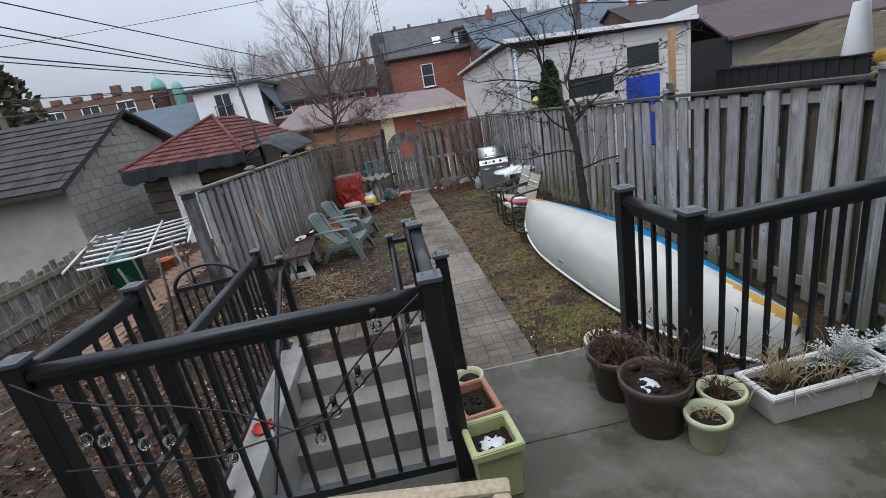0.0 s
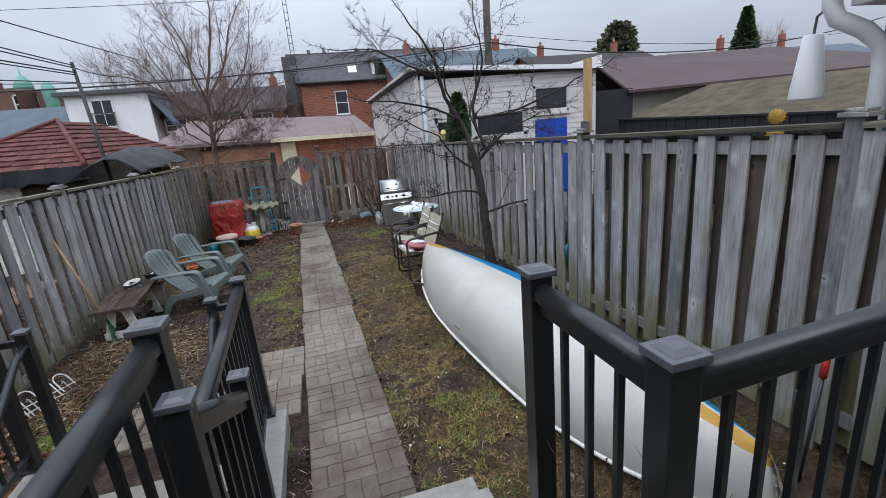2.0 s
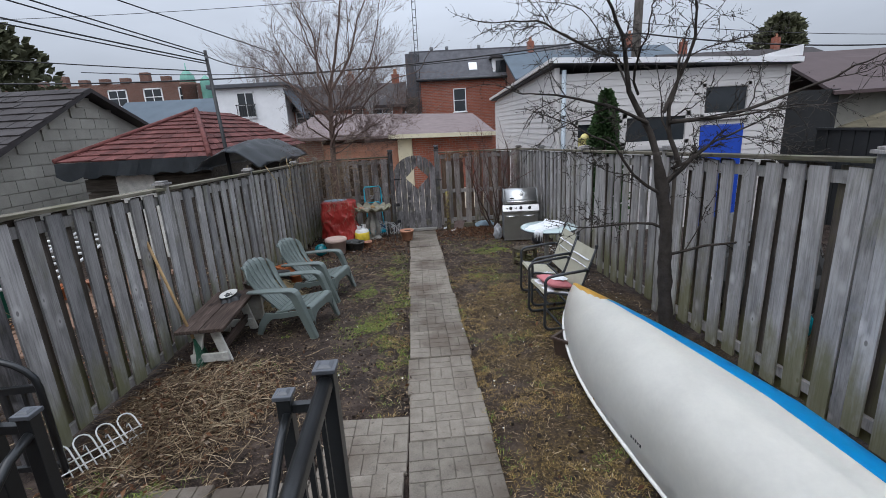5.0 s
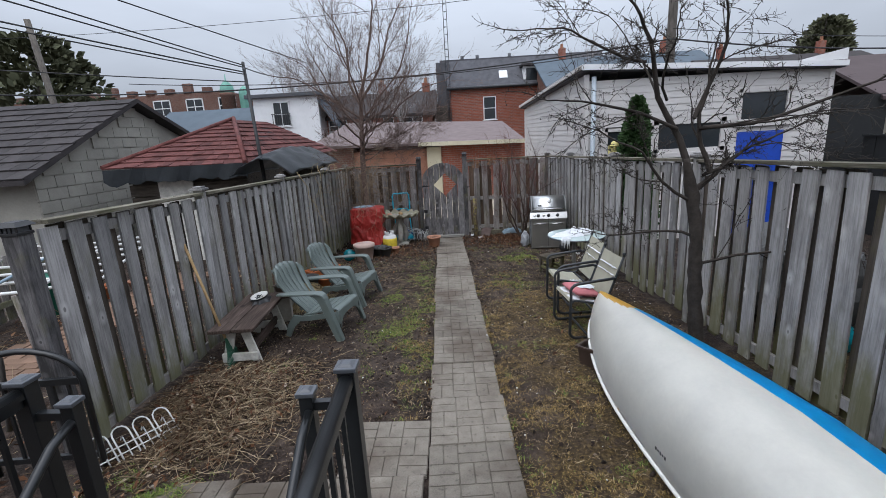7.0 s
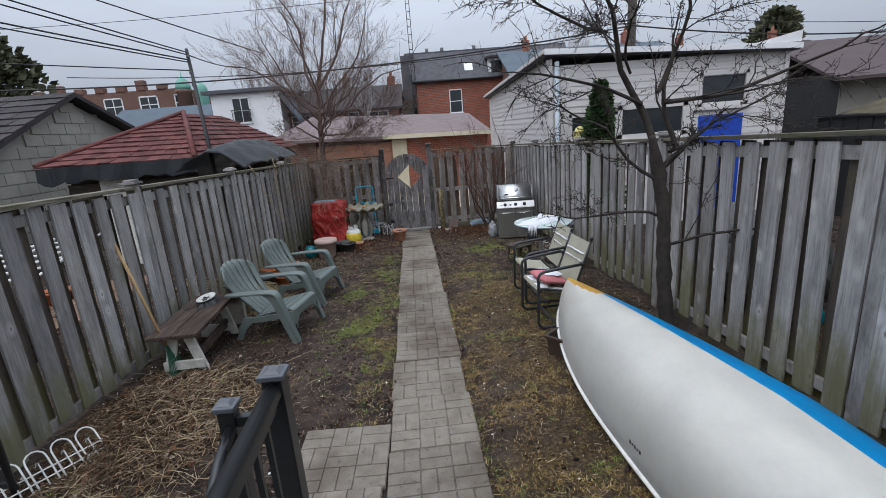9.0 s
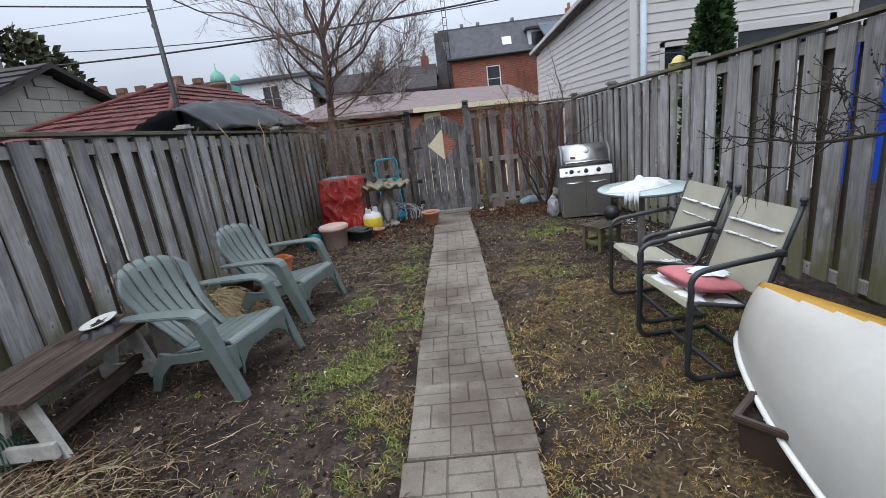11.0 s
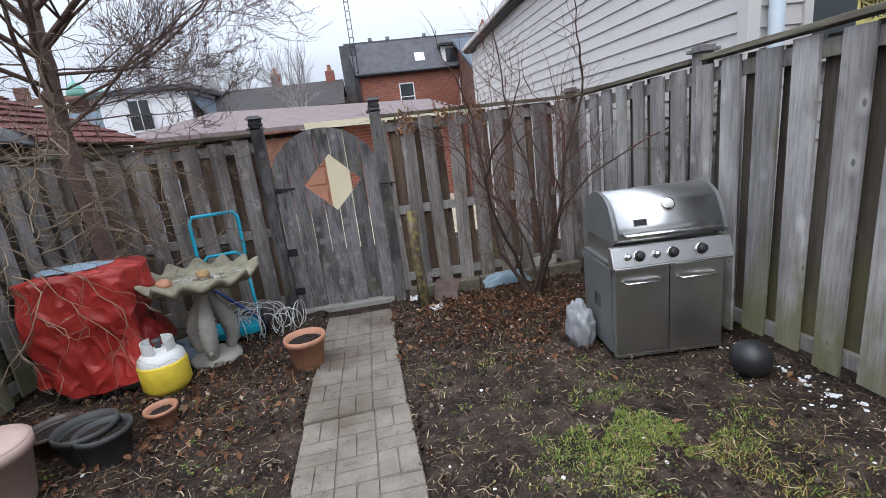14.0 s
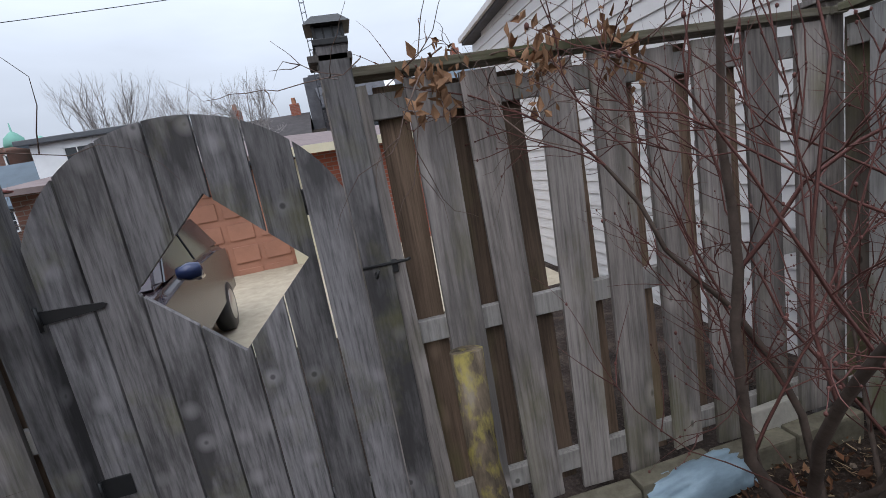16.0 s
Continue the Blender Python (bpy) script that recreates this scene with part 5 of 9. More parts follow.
    bd = part("badge", bx((0, 0, 0), (0.085, 0.045, 0.006), None, 0.003), M["chrome"], lid, "plain name badge", pose(-0.17, -0.243, 0.885, 72))
    part("badge_panel", bx((0, 0, 0.0042), (0.072, 0.032, 0.003), None), M["black"], bd)
    for sx in (-1, 1):
        for sy in (-1, 1):
            part("castor", lathe(bmesh.new(), [(0.0, -0.012), (0.028, -0.012), (0.03, -0.006), (0.03, 0.006), (0.028, 0.012), (0.0, 0.012)], 16), M["black"], c, "", pose(sx * (W / 2 - 0.05), sy * (D / 2 - 0.05), 0.03, 90))
    return c


barbecue(pose(2.43, 11.60, 0) @ pose(0, 0.25, gz(2.4, 11.8) - 0.0, 0, 0, -6))
bm = bmesh.new()
bmesh.ops.create_uvsphere(bm, u_segments=24, v_segments=14, radius=0.105)
for f in bm.faces:
    f.smooth = True
ball = part("ball", bm, M["rubber"], None)
ball.location = (2.64, 11.22, gz(2.6, 11.2) + 0.10)
tagged(ball, "black rubber ball lying beside the barbecue", "ball")


# ---------------------------------------------------------------- pots
def pot(x, y, r, h, material, label, z=None, rim=0.018, soil=0.8, taper=0.74, group="", name="flower_pot", snow=False, cat="pot"):
    z = gz(x, y) if z is None else z
    c = thing(name, label, cat, pose(x, y, z), group)
    rb = r * taper
    w = max(0.006, r * 0.05)
    prof = [(0.0, 0.0), (rb, 0.0), (rb + 0.004, 0.006), (r * 0.97, h * 0.82), (r + rim * 0.5, h * 0.83), (r + rim * 0.55, h), (r - w + 0.004, h), (r - w - 0.006, h * 0.83), (r * 0.9 - w, h * soil - 0.02), (0.0, h * soil - 0.02)]
    part("pot", lathe(bmesh.new(), prof, 32), material, c)
    bm = bmesh.new()
    rs = rb + (r * 0.97 - rb) * soil - w - 0.004
    lathe(bm, [(0.0, h * soil + 0.008), (rs * 0.5, h * soil + 0.006), (rs * 0.85, h * soil), (rs, h * soil - 0.008), (rs, h * soil - 0.018), (0, h * soil - 0.018)], 24)
    clump(bm, (0, 0, h * soil), (rs * 0.8, rs * 0.8, 0.012), 26, 0.5, int(x * 100) + 7)
    part("soil", bm, M["soil"], c, "dark potting soil")
    if snow:
        part("snow_patch", snow_blob(rs * 0.38, rs * 0.5, 0.010, 5), M["snow"], c, "patch of melting snow", pose(-rs * 0.2, 0, h * soil + 0.004))
    return c


def dry_stems(x, y, z, r, h, n, seed, material, label, cat="plant", name="dead_plant", droop=0.5, leaves=0, leaf=None):
    rg = random.Random(seed)
    c = thing(name, label, cat, pose(x, y, z))
    bm = bmesh.new()
    lf = bmesh.new()
    for i in range(n):
        a, q = rg.uniform(0, 6.28), rg.random()
        p = Vector((math.cos(a) * r * 0.3 * q, math.sin(a) * r * 0.3 * q, -0.01))
        d = Vector((math.cos(a) * q, math.sin(a) * q, rg.uniform(0.6, 1.6))).normalized()
        pts, rad = [p.copy()], [0.0035]
        L = h * rg.uniform(0.5, 1.1)
        for k in range(5):
            d = (d + Vector((rg.uniform(-0.35, 0.35), rg.uniform(-0.35, 0.35), -droop * 0.25 * k * rg.random()))).normalized()
            p = p + d * L / 5
            p.z = max(p.z, -0.02)
            pts.append(p.copy())
            rad.append(0.0035 * (1 - (k + 1) / 6.5))
            for _ in range(leaves):
                if rg.random() < 0.5:
                    w = rg.uniform(0.006, 0.016) * (h / 0.2) ** 0.5
                    mt = Matrix.Translation(p) @ Euler((rg.uniform(0, 6), rg.uniform(0, 6), rg.uniform(0, 6))).to_matrix().to_4x4()
                    vs = [lf.verts.new(mt @ Vector(v)) for v in ((-w, 0, 0), (0, -w * 0.5, w * 0.3), (w * 1.6, 0, 0), (0, w * 0.5, w * 0.3))]
                    lf.faces.new(vs)
        tube(bm, pts, rad, 4)
    part("stem_tuft", bm, material, c)["kind"] = "stuff"
    if leaves:
        part("leaves", lf, leaf, c)
    return c


PZ = -0.22
pot(1.02, 1.80, 0.15, 0.27, M["brown_pot"], "dark brown plastic pot with snow on its soil", PZ, snow=True)
pot(0.98, 2.08, 0.145, 0.25, M["brown_pot"], "dark brown plastic pot full of dead stems", PZ)
dry_stems(0.98, 2.08, PZ + 0.2, 0.16, 0.2, 60, 3, M["twig"], "withered brown plant drooping in the brown pot", leaves=3, leaf=M["dead_leaf"])
dry_stems(1.12, 1.80, PZ + 0.22, 0.1, 0.34, 26, 13, M["twig"], "tangle of dry twigs in the brown pot", leaves=1, leaf=M["dead_leaf"], droop=0.2)
pot(1.03, 2.36, 0.10, 0.15, M["cream_pot"], "pale green plastic pot with dead stems", PZ)
dry_stems(1.03, 2.36, PZ + 0.13, 0.1, 0.15, 36, 4, M["twig"], "withered brown plant in the pale green pot", leaves=3, leaf=M["dead_leaf"])
pot(1.15, 1.62, 0.085, 0.17, M["cream_pot"], "small pale green plastic pot of soil", PZ, group="small green pots")
pot(1.30, 1.74, 0.092, 0.17, M["cream_pot"], "small pale green plastic pot with twigs", PZ, group="small green pots")
dry_stems(1.15, 1.62, PZ + 0.14, 0.08, 0.06, 30, 6, M["straw"], "short dry stems in a small green pot", leaves=1, leaf=M["dead_leaf"])
dry_stems(1.30, 1.74, PZ + 0.14, 0.09, 0.10, 40, 7, M["twig"], "dry twigs in a small green pot", leaves=1, leaf=M["dead_leaf"])
dry_stems(1.42, 2.1, gz(1.4, 2) + 0.35, 0.12, 0.75, 40, 17, M["twig"], "dry shrub twigs growing beside the porch railing", leaves=1, leaf=M["dead_leaf"], droop=0.1, name="shrub")
pot(0.22, 2.32, 0.075, 0.13, M["cream_pot"], "pale green round pot of soil by the railing post", PZ)


def trough(m, lx, ly, h, material, label, snow=False, lip=0.015):
    c = thing("planter_box", label, "planter", m)
    bm = bmesh.new()
    w = 0.012

    def ring(fx, fy, z):
        return [bm.verts.new((sx * fx, sy * fy, z)) for sx, sy in ((-1, -1), (1, -1), (1, 1), (-1, 1))]
    levels = [ring(lx * 0.44, ly * 0.42, 0), ring(lx * 0.49, ly * 0.48, h * 0.85), ring(lx / 2 + lip, ly / 2 + lip, h * 0.86), ring(lx / 2 + lip, ly / 2 + lip, h), ring(lx / 2 - w, ly / 2 - w, h), ring(lx * 0.46, ly * 0.44, h * 0.6)]
    bm.faces.new(list(reversed(levels[0])))
    for a, b in zip(levels, levels[1:]):
        for k in range(4):
            bm.faces.new((a[k], a[(k + 1) % 4], b[(k + 1) % 4], b[k]))
    bm.faces.new(levels[-1])
    bmesh.ops.recalc_face_normals(bm, faces=bm.faces)
    bmesh.ops.bevel(bm, geom=bm.edges[:], offset=0.005, segments=2, affect="EDGES")
    part("box", bm, material, c)
    bm = bmesh.new()
    n = 10
    g = [[bm.verts.new(((i / n - 0.5) * lx * 0.92, (j / n - 0.5) * ly * 0.88, h * 0.76 + 0.02 * noise.noise((i * 0.7, j * 0.7, lx)))) for j in range(n + 1)] for i in range(n + 1)]
    for i in range(n):
        for j in range(n):
            bm.faces.new((g[i][j], g[i + 1][j], g[i + 1][j + 1], g[i][j + 1]))
    clump(bm, (0, 0, h * 0.76), (lx * 0.4, ly * 0.38, 0.012), 30, 0.5, 3)
    part("soil", bm, M["soil"], c, "dark damp potting soil")
    if snow:
        part("snow_patch", snow_blob(lx * 0.3, ly * 0.3, 0.014, 11), M["snow"], c, "patch of melting snow", pose(0, 0, h * 0.765))
    return c


trough(pose(1.72, 1.73, PZ, 0, 0, 3), 0.56, 0.19, 0.17, M["white_planter"], "long white plastic planter with dry grass")
trough(pose(2.35, 1.73, PZ, 0, 0, -2), 0.58, 0.19, 0.17, M["white_planter"], "long white plastic planter with silver foliage")
trough(pose(0.225, 1.66, PZ, 0, 0, 6), 0.19, 0.19, 0.28, M["green_pot"], "square olive green plastic pot with snowy soil", True)
trough(pose(0.21, 2.02, PZ, 0, 0, 8), 0.17, 0.26, 0.2, M["terracotta"], "terracotta coloured planter of damp soil")
trough(pose(1.80, 6.56, gz(1.8, 6.5), 0, 0, -48), 0.30, 0.20, 0.2, M["brown_pot"], "dark brown planter box under the canoe's bow", True)
trough(pose(-1.74, 10.05, gz(-1.7, 10) + 0.01, 0, 0, 48), 0.55, 0.22, 0.2, M["orange"], "orange plastic planter box by the fence")
dry_stems(1.60, 1.73, PZ + 0.13, 0.25, 0.26, 70, 21, M["straw"], "dry yellow grass lying in the white planter", droop=1.2)
dry_stems(1.77, 1.67, PZ + 0.13, 0.25, 0.34, 18, 22, M["straw"], "dry grass stalks hanging over the planter's rim", droop=1.6)


def dusty_miller(x, y, z, s, seed):
    """Silver-leaved bedding plant: many lobed leaves on short stems."""
    rg = random.Random(seed)
    c = thing("silver_plant", "bushy silver-leaved plant in a white planter", "plant", pose(x, y, z), "silver plants")
    st, lf = bmesh.new(), bmesh.new()
    for i in range(60):
        a, e = rg.uniform(0, 6.28), rg.uniform(0.15, 1.45)
        d = Vector((math.cos(a) * math.cos(e), math.sin(a) * math.cos(e), math.sin(e)))
        L = s * rg.uniform(0.5, 1.0)
        tip = d * L
        tube(st, [(0, 0, 0), d * L * 0.5 + Vector((0, 0, 0.01)), tip], [0.003, 0.0022, 0.0012], 4)
        side = d.cross(Vector((0, 0, 1))).normalized()
        upv = side.cross(d)
        for k in range(7):
            q = 0.35 + 0.65 * k / 6
            b = d * L * q + upv * 0.01 * math.sin(q * 3)
            w = s * 0.13 * (1.25 - q * 0.5)
            for sg in (-1, 1):
                o = (side * sg * 1.0 + d * 0.6 + upv * rg.uniform(-0.4, 0.4)).normalized()
                pz = o.cross(d).normalized() if o.cross(d).length > 0.01 else upv
                w2 = o.cross(pz).normalized() * w * 0.3
                vs = [lf.verts.new(v) for v in (b, b + o * w * 0.5 + w2, b + o * w, b + o * w * 0.5 - w2)]
                lf.faces.new(vs)
    part("stem_tuft", st, M["silver_leaf"], c)["kind"] = "stuff"
    part("leaves", lf, M["silver_leaf"], c)
    return c


dusty_miller(1.92, 1.75, PZ + 0.13, 0.19, 1)
dusty_miller(2.16, 1.75, PZ + 0.13, 0.15, 2)
dusty_miller(2.44, 1.77, PZ + 0.13, 0.22, 3)

bigpot = pot(-1.27, 11.38, 0.20, 0.33, M["beige_pot"], "large dusty pink plastic pot under an upturned saucer", soil=0.8)
part("saucer", lathe(bmesh.new(), [(0.0, 0.352), (0.15, 0.35), (0.19, 0.342), (0.205, 0.334), (0.205, 0.331), (0, 0.331)], 32), M["beige_pot"], bigpot, "upturned saucer lid")
pot(-1.02, 11.72, 0.15, 0.20, M["dark_pot"], "dirty black plastic pot on the soil")
pot(-1.28, 11.86, 0.14, 0.16, M["brown_pot"], "brown plastic pot beside the black one")
pot(-0.90, 11.66, 0.13, 0.19, M["dark_pot"], "grey-black plastic pot with old soil")
pot(-0.73, 11.92, 0.085, 0.13, M["terracotta"], "small terracotta pot of soil")
pot(0.07, 12.46, 0.142, 0.235, M["terracotta"], "terracotta plastic pot with dead leaves by the path", soil=0.86)
pot(-1.80, 9.45, 0.16, 0.22, M["dark_pot"], "black plastic pot beside the straw")
pot(-1.60, 9.62, 0.11, 0.15, M["orange"], "round orange pot near the green chair")
bm = bmesh.new()
bmesh.ops.create_uvsphere(bm, u_segments=24, v_segments=14, radius=0.125)
for f in bm.faces:
    f.smooth = True
tb = part("gazing_ball", bm, M["teal_ball"], None)
tb.location = (-1.57, 11.36, gz(-1.5, 11.3) + 0.118)
tagged(tb, "glossy teal ball lying on the soil", "ball")

# ---------------------------------------------------------------- far end of the yard
def propane_tank(m):
    c = thing("propane_tank", "white propane tank in a yellow sleeve", "gas tank", m)
    part("body", lathe(bmesh.new(), [(0.0, 0.03), (0.10, 0.035), (0.145, 0.07), (0.152, 0.13), (0.152, 0.25), (0.145, 0.29), (0.11, 0.325), (0.05, 0.345), (0, 0.35)], 32), M["tank"], c)
    part("foot_ring", lathe(bmesh.new(), [(0.10, 0.0), (0.105, 0.0), (0.108, 0.05), (0.10, 0.05)], 28), M["tank"], c)
    part("sleeve", lathe(bmesh.new(), [(0.13, 0.035), (0.157, 0.08), (0.158, 0.24), (0.152, 0.255), (0.15, 0.255), (0.152, 0.09), (0.127, 0.04)], 32), M["yellow_net"], c, "bright yellow tank sleeve")
    part("valve", lathe(bmesh.new(), [(0.0, 0.34), (0.02, 0.34), (0.02, 0.39), (0.032, 0.395), (0.032, 0.41), (0.0, 0.412)], 14), M["cap"], c)
    for s in (-1, 1):
        bm = bmesh.new()
        pts = [(0.105 * math.cos(radians(a)), 0.105 * math.sin(radians(a)) * 1, 0) for a in range(-68, 69, 8)]
        rows = [[bm.verts.new((s * x * k, y * k, z)) for z, k in ((0.31, 1.0), (0.385, 0.98), (0.405, 0.97), (0.405, 0.92), (0.385, 0.93), (0.31, 0.95))] for x, y, _ in pts]
        for a, b in zip(rows, rows[1:]):
            for k in range(6):
                bm.faces.new((a[k], b[k], b[(k + 1) % 6], a[(k + 1) % 6]))
        bm.faces.new(rows[0])
        bm.faces.new(list(reversed(rows[-1])))
        bmesh.ops.recalc_face_normals(bm, faces=bm.faces)
        part("collar", bm, M["tank"], c)
    return c


propane_tank(pose(-0.90, 12.42, gz(-0.9, 12.4), 0, 0, 30))


def bird_bath(m):
    c = thing("bird_bath", "mossy cast-stone bird bath with a scalloped bowl", "bird bath", m)
    H = 0.72

    def scallop(a, i):
        return 1 + (0.05 * math.cos(13 * a) if i in (3, 4, 5, 6) else 0.02 * math.cos(13 * a))
    bm = bmesh.new()
    lathe(bm, [(0.0, H - 0.10), (0.12, H - 0.10), (0.28, H - 0.07), (0.41, H - 0.03), (0.435, H + 0.0), (0.43, H + 0.02), (0.40, H + 0.015), (0.30, H - 0.02), (0.0, H - 0.035)], 104, wob=scallop)
    for v in bm.verts:
        r = math.hypot(v.co.x, v.co.y)
        if r > 0.33:
            v.co.z += 0.032 * math.cos(13 * math.atan2(v.co.y, v.co.x))
    part("bowl", bm, M["mossy_stone"], c)
    part("base", lathe(bmesh.new(), [(0.0, 0.0), (0.20, 0.0), (0.205, 0.03), (0.17, 0.06), (0.0, 0.07)], 9), M["pale_stone"], c)
    # three ringed sea-horse legs
    for k in range(3):
        a = radians(-80 + 120 * k)
        bm = bmesh.new()
        pts, rad = [], []
        for i in range(27):
            t = i / 26
            r = 0.125 + 0.045 * math.sin(t * 5.2) - 0.05 * t
            pts.append((math.cos(a) * r, math.sin(a) * r, 0.05 + t * (H - 0.15)))
            rad.append((0.032 + 0.028 * math.sin(math.pi * min(1, t * 1.15))) * (1.0 + 0.2 * (i % 2)))
        tube(bm, pts, rad, 12)
        part("leg", bm, M["pale_stone"], c, "ringed sea-horse shaped leg")
        q = part("tail", tube(bmesh.new(), [(math.cos(a) * (0.15 + 0.05 * math.cos(u)), math.sin(a) * (0.15 + 0.05 * math.cos(u)), 0.11 + 0.04 * math.sin(u)) for u in [x * 0.6 for x in range(9)]], [0.022 - 0.0016 * x for x in range(9)], 8), M["pale_stone"], c)
    return c


BB = pose(-0.73, 12.90, gz(-0.7, 12.9) + 0.01, 0, 2, 0)
bird_bath(BB)
for dx, dy, r, k, lab in ((-0.17, -0.16, 0.055, "terracotta", "broken terracotta piece lying in the bird bath"), (0.06, -0.02, 0.05, "fresh", "round brown stone lying in the bird bath")):
    bm = bmesh.new()
    bmesh.ops.create_icosphere(bm, subdivisions=3, radius=r)
    for v in bm.verts:
        v.co *= 1 + 0.18 * noise.noise(v.co * 22)
        v.co.z *= 0.75
    for f in bm.faces:
        f.smooth = True
    ob = part("stone", bm, M[k], None)
    ob.location = (-0.73 + dx, 12.9 + dy, gz(0, 12.9) + 0.735)
    tagged(ob, lab, "stone")
bm = bmesh.new()
rg = random.Random(8)
for i in range(60):
    p = Vector((-0.73 + rg.gauss(0.02, 0.11), 12.9 + rg.gauss(0, 0.09), gz(0, 12.9) + 0.705))
    bmesh.ops.create_icosphere(bm, subdivisions=1, radius=rg.uniform(0.006, 0.022), matrix=Matrix.Translation(p) @ Matrix.Diagonal((1.6, 1.1, 0.6, 1)))
tagged(part("debris", bm, M["pale_stone"], None), "shards and pebbles lying in the bird bath", "debris", kind="stuff")


def covered_stack():
    """A stack of things under a red vinyl cover that hangs in folds."""
    c = thing("covered_barbecue", "bulky thing under a wrinkled red vinyl cover", "cover", pose(-1.40, 12.72, gz(-1.4, 12.7), 0, 0, 6))
    bm = bmesh.new()
    seg, lev = 128, 26
    rows = []
    for j in range(lev + 1):
        t = j / lev
        z = 0.93 - 0.80 * t
        row = []
        for i in range(seg):
            a = 2 * math.pi * i / seg
            ca, sa = math.cos(a), math.sin(a)
            e = (abs(ca) ** 4 + abs(sa) ** 4) ** -0.25
            rx, ry = 0.37 * e * ca, 0.27 * e * sa
            fold = t * (0.10 * math.sin(a * 5 + 2.2 * t + 1.5 * math.sin(a * 2)) + 0.06 * math.sin(a * 11 + 6 * t))
            crease = 0.11 * noise.noise((ca * 2, sa * 2, z * 4)) + 0.07 * noise.noise((ca * 5, sa * 5, z * 8)) - 0.22 * t * abs(noise.noise((ca * 2.5, sa * 2.5, z * 3.5 + ca)))
            k = 1 + fold + crease + 0.05 * t - 0.12 * math.exp(-((t - 0.60) / 0.14) ** 2) * (0.5 + 0.5 * math.sin(a + 1.1))
            hem = (0.10 * noise.noise((ca * 1.6, sa * 1.6, 5)) + 0.03 * math.sin(a * 5) + 0.10 - 0.14 * max(0.0, -sa)) * t
            row.append(bm.verts.new((rx * k, ry * k, z + hem - (0.03 * abs(ca) ** 6 if j == 0 else 0))))
        rows.append(row)
    for a, b in zip(rows, rows[1:]):
        for i in range(seg):
            f = bm.faces.new((a[i], b[i], b[(i + 1) % seg], a[(i + 1) % seg]))
    top = [bm.verts.new((v.co.x * 0.55, v.co.y * 0.55, 0.935 + 0.02 * noise.noise((v.co.x * 9, v.co.y * 9, 2)))) for v in rows[0]]
    for i in range(seg):
        bm.faces.new((top[i], rows[0][i], rows[0][(i + 1) % seg], top[(i + 1) % seg]))
    bm.faces.new(top)
    for f in bm.faces:
        f.smooth = True
    bmesh.ops.recalc_face_normals(bm, faces=bm.faces)
    part("cover", bm, M["red_tarp"], c)
    part("cart", bx((0, 0, 0.44), (0.5, 0.34, 0.88), None, 0.02), M["grill_side"], c)
    part("crust", snow_blob(0.24, 0.15, 0.016, 4), M["blue_tarp"], c, "pale crust on top", pose(-0.06, 0.03, 0.945))
    return c


covered_stack()
bm = bmesh.new()
bmesh.ops.create_grid(bm, x_segments=20, y_segments=14, size=0.5)
for v in bm.verts:
    x, y = v.co.x, v.co.y
    v.co = Vector((x * 0.42, y * 0.3, 0.16 * (1 - 4 * x * x) * (1 - 3 * y * y) + 0.05 * noise.noise((x * 8, y * 8, 1)) + 0.02))
    v.co.z = max(v.co.z, -0.01)
for f in bm.faces:
    f.smooth = True
bmesh.ops.solidify(bm, geom=bm.faces[:], thickness=0.004)
ob = part("tarp", bm, M["blue_tarp"], None)
ob.matrix_world = pose(-1.0, 13.1, gz(0, 13.1), 40, 0, 20)
tagged(ob, "crumpled faded blue tarp under the bird bath", "tarp")
ob2 = new("tarp", ob.data)
ob2.matrix_world = pose(1.95, 13.62, gz(0, 13.6) + 0.05, 35, 0, 5) @ Matrix.Diagonal((1.2, 0.55, 0.7, 1))
tagged(ob2, "crumpled faded blue tarp against the fence", "tarp")
bm = bx((0, 0, 0.11), (0.26, 0.04, 0.22), None, 0.006)
ob = part("stone_slab", bm, M["pale_stone"], None)
ob.matrix_world = pose(2.42, 13.70, gz(0, 13.7), -8, 0, 3)
tagged(ob, "pale stone slab leaning on the fence foot", "stone")


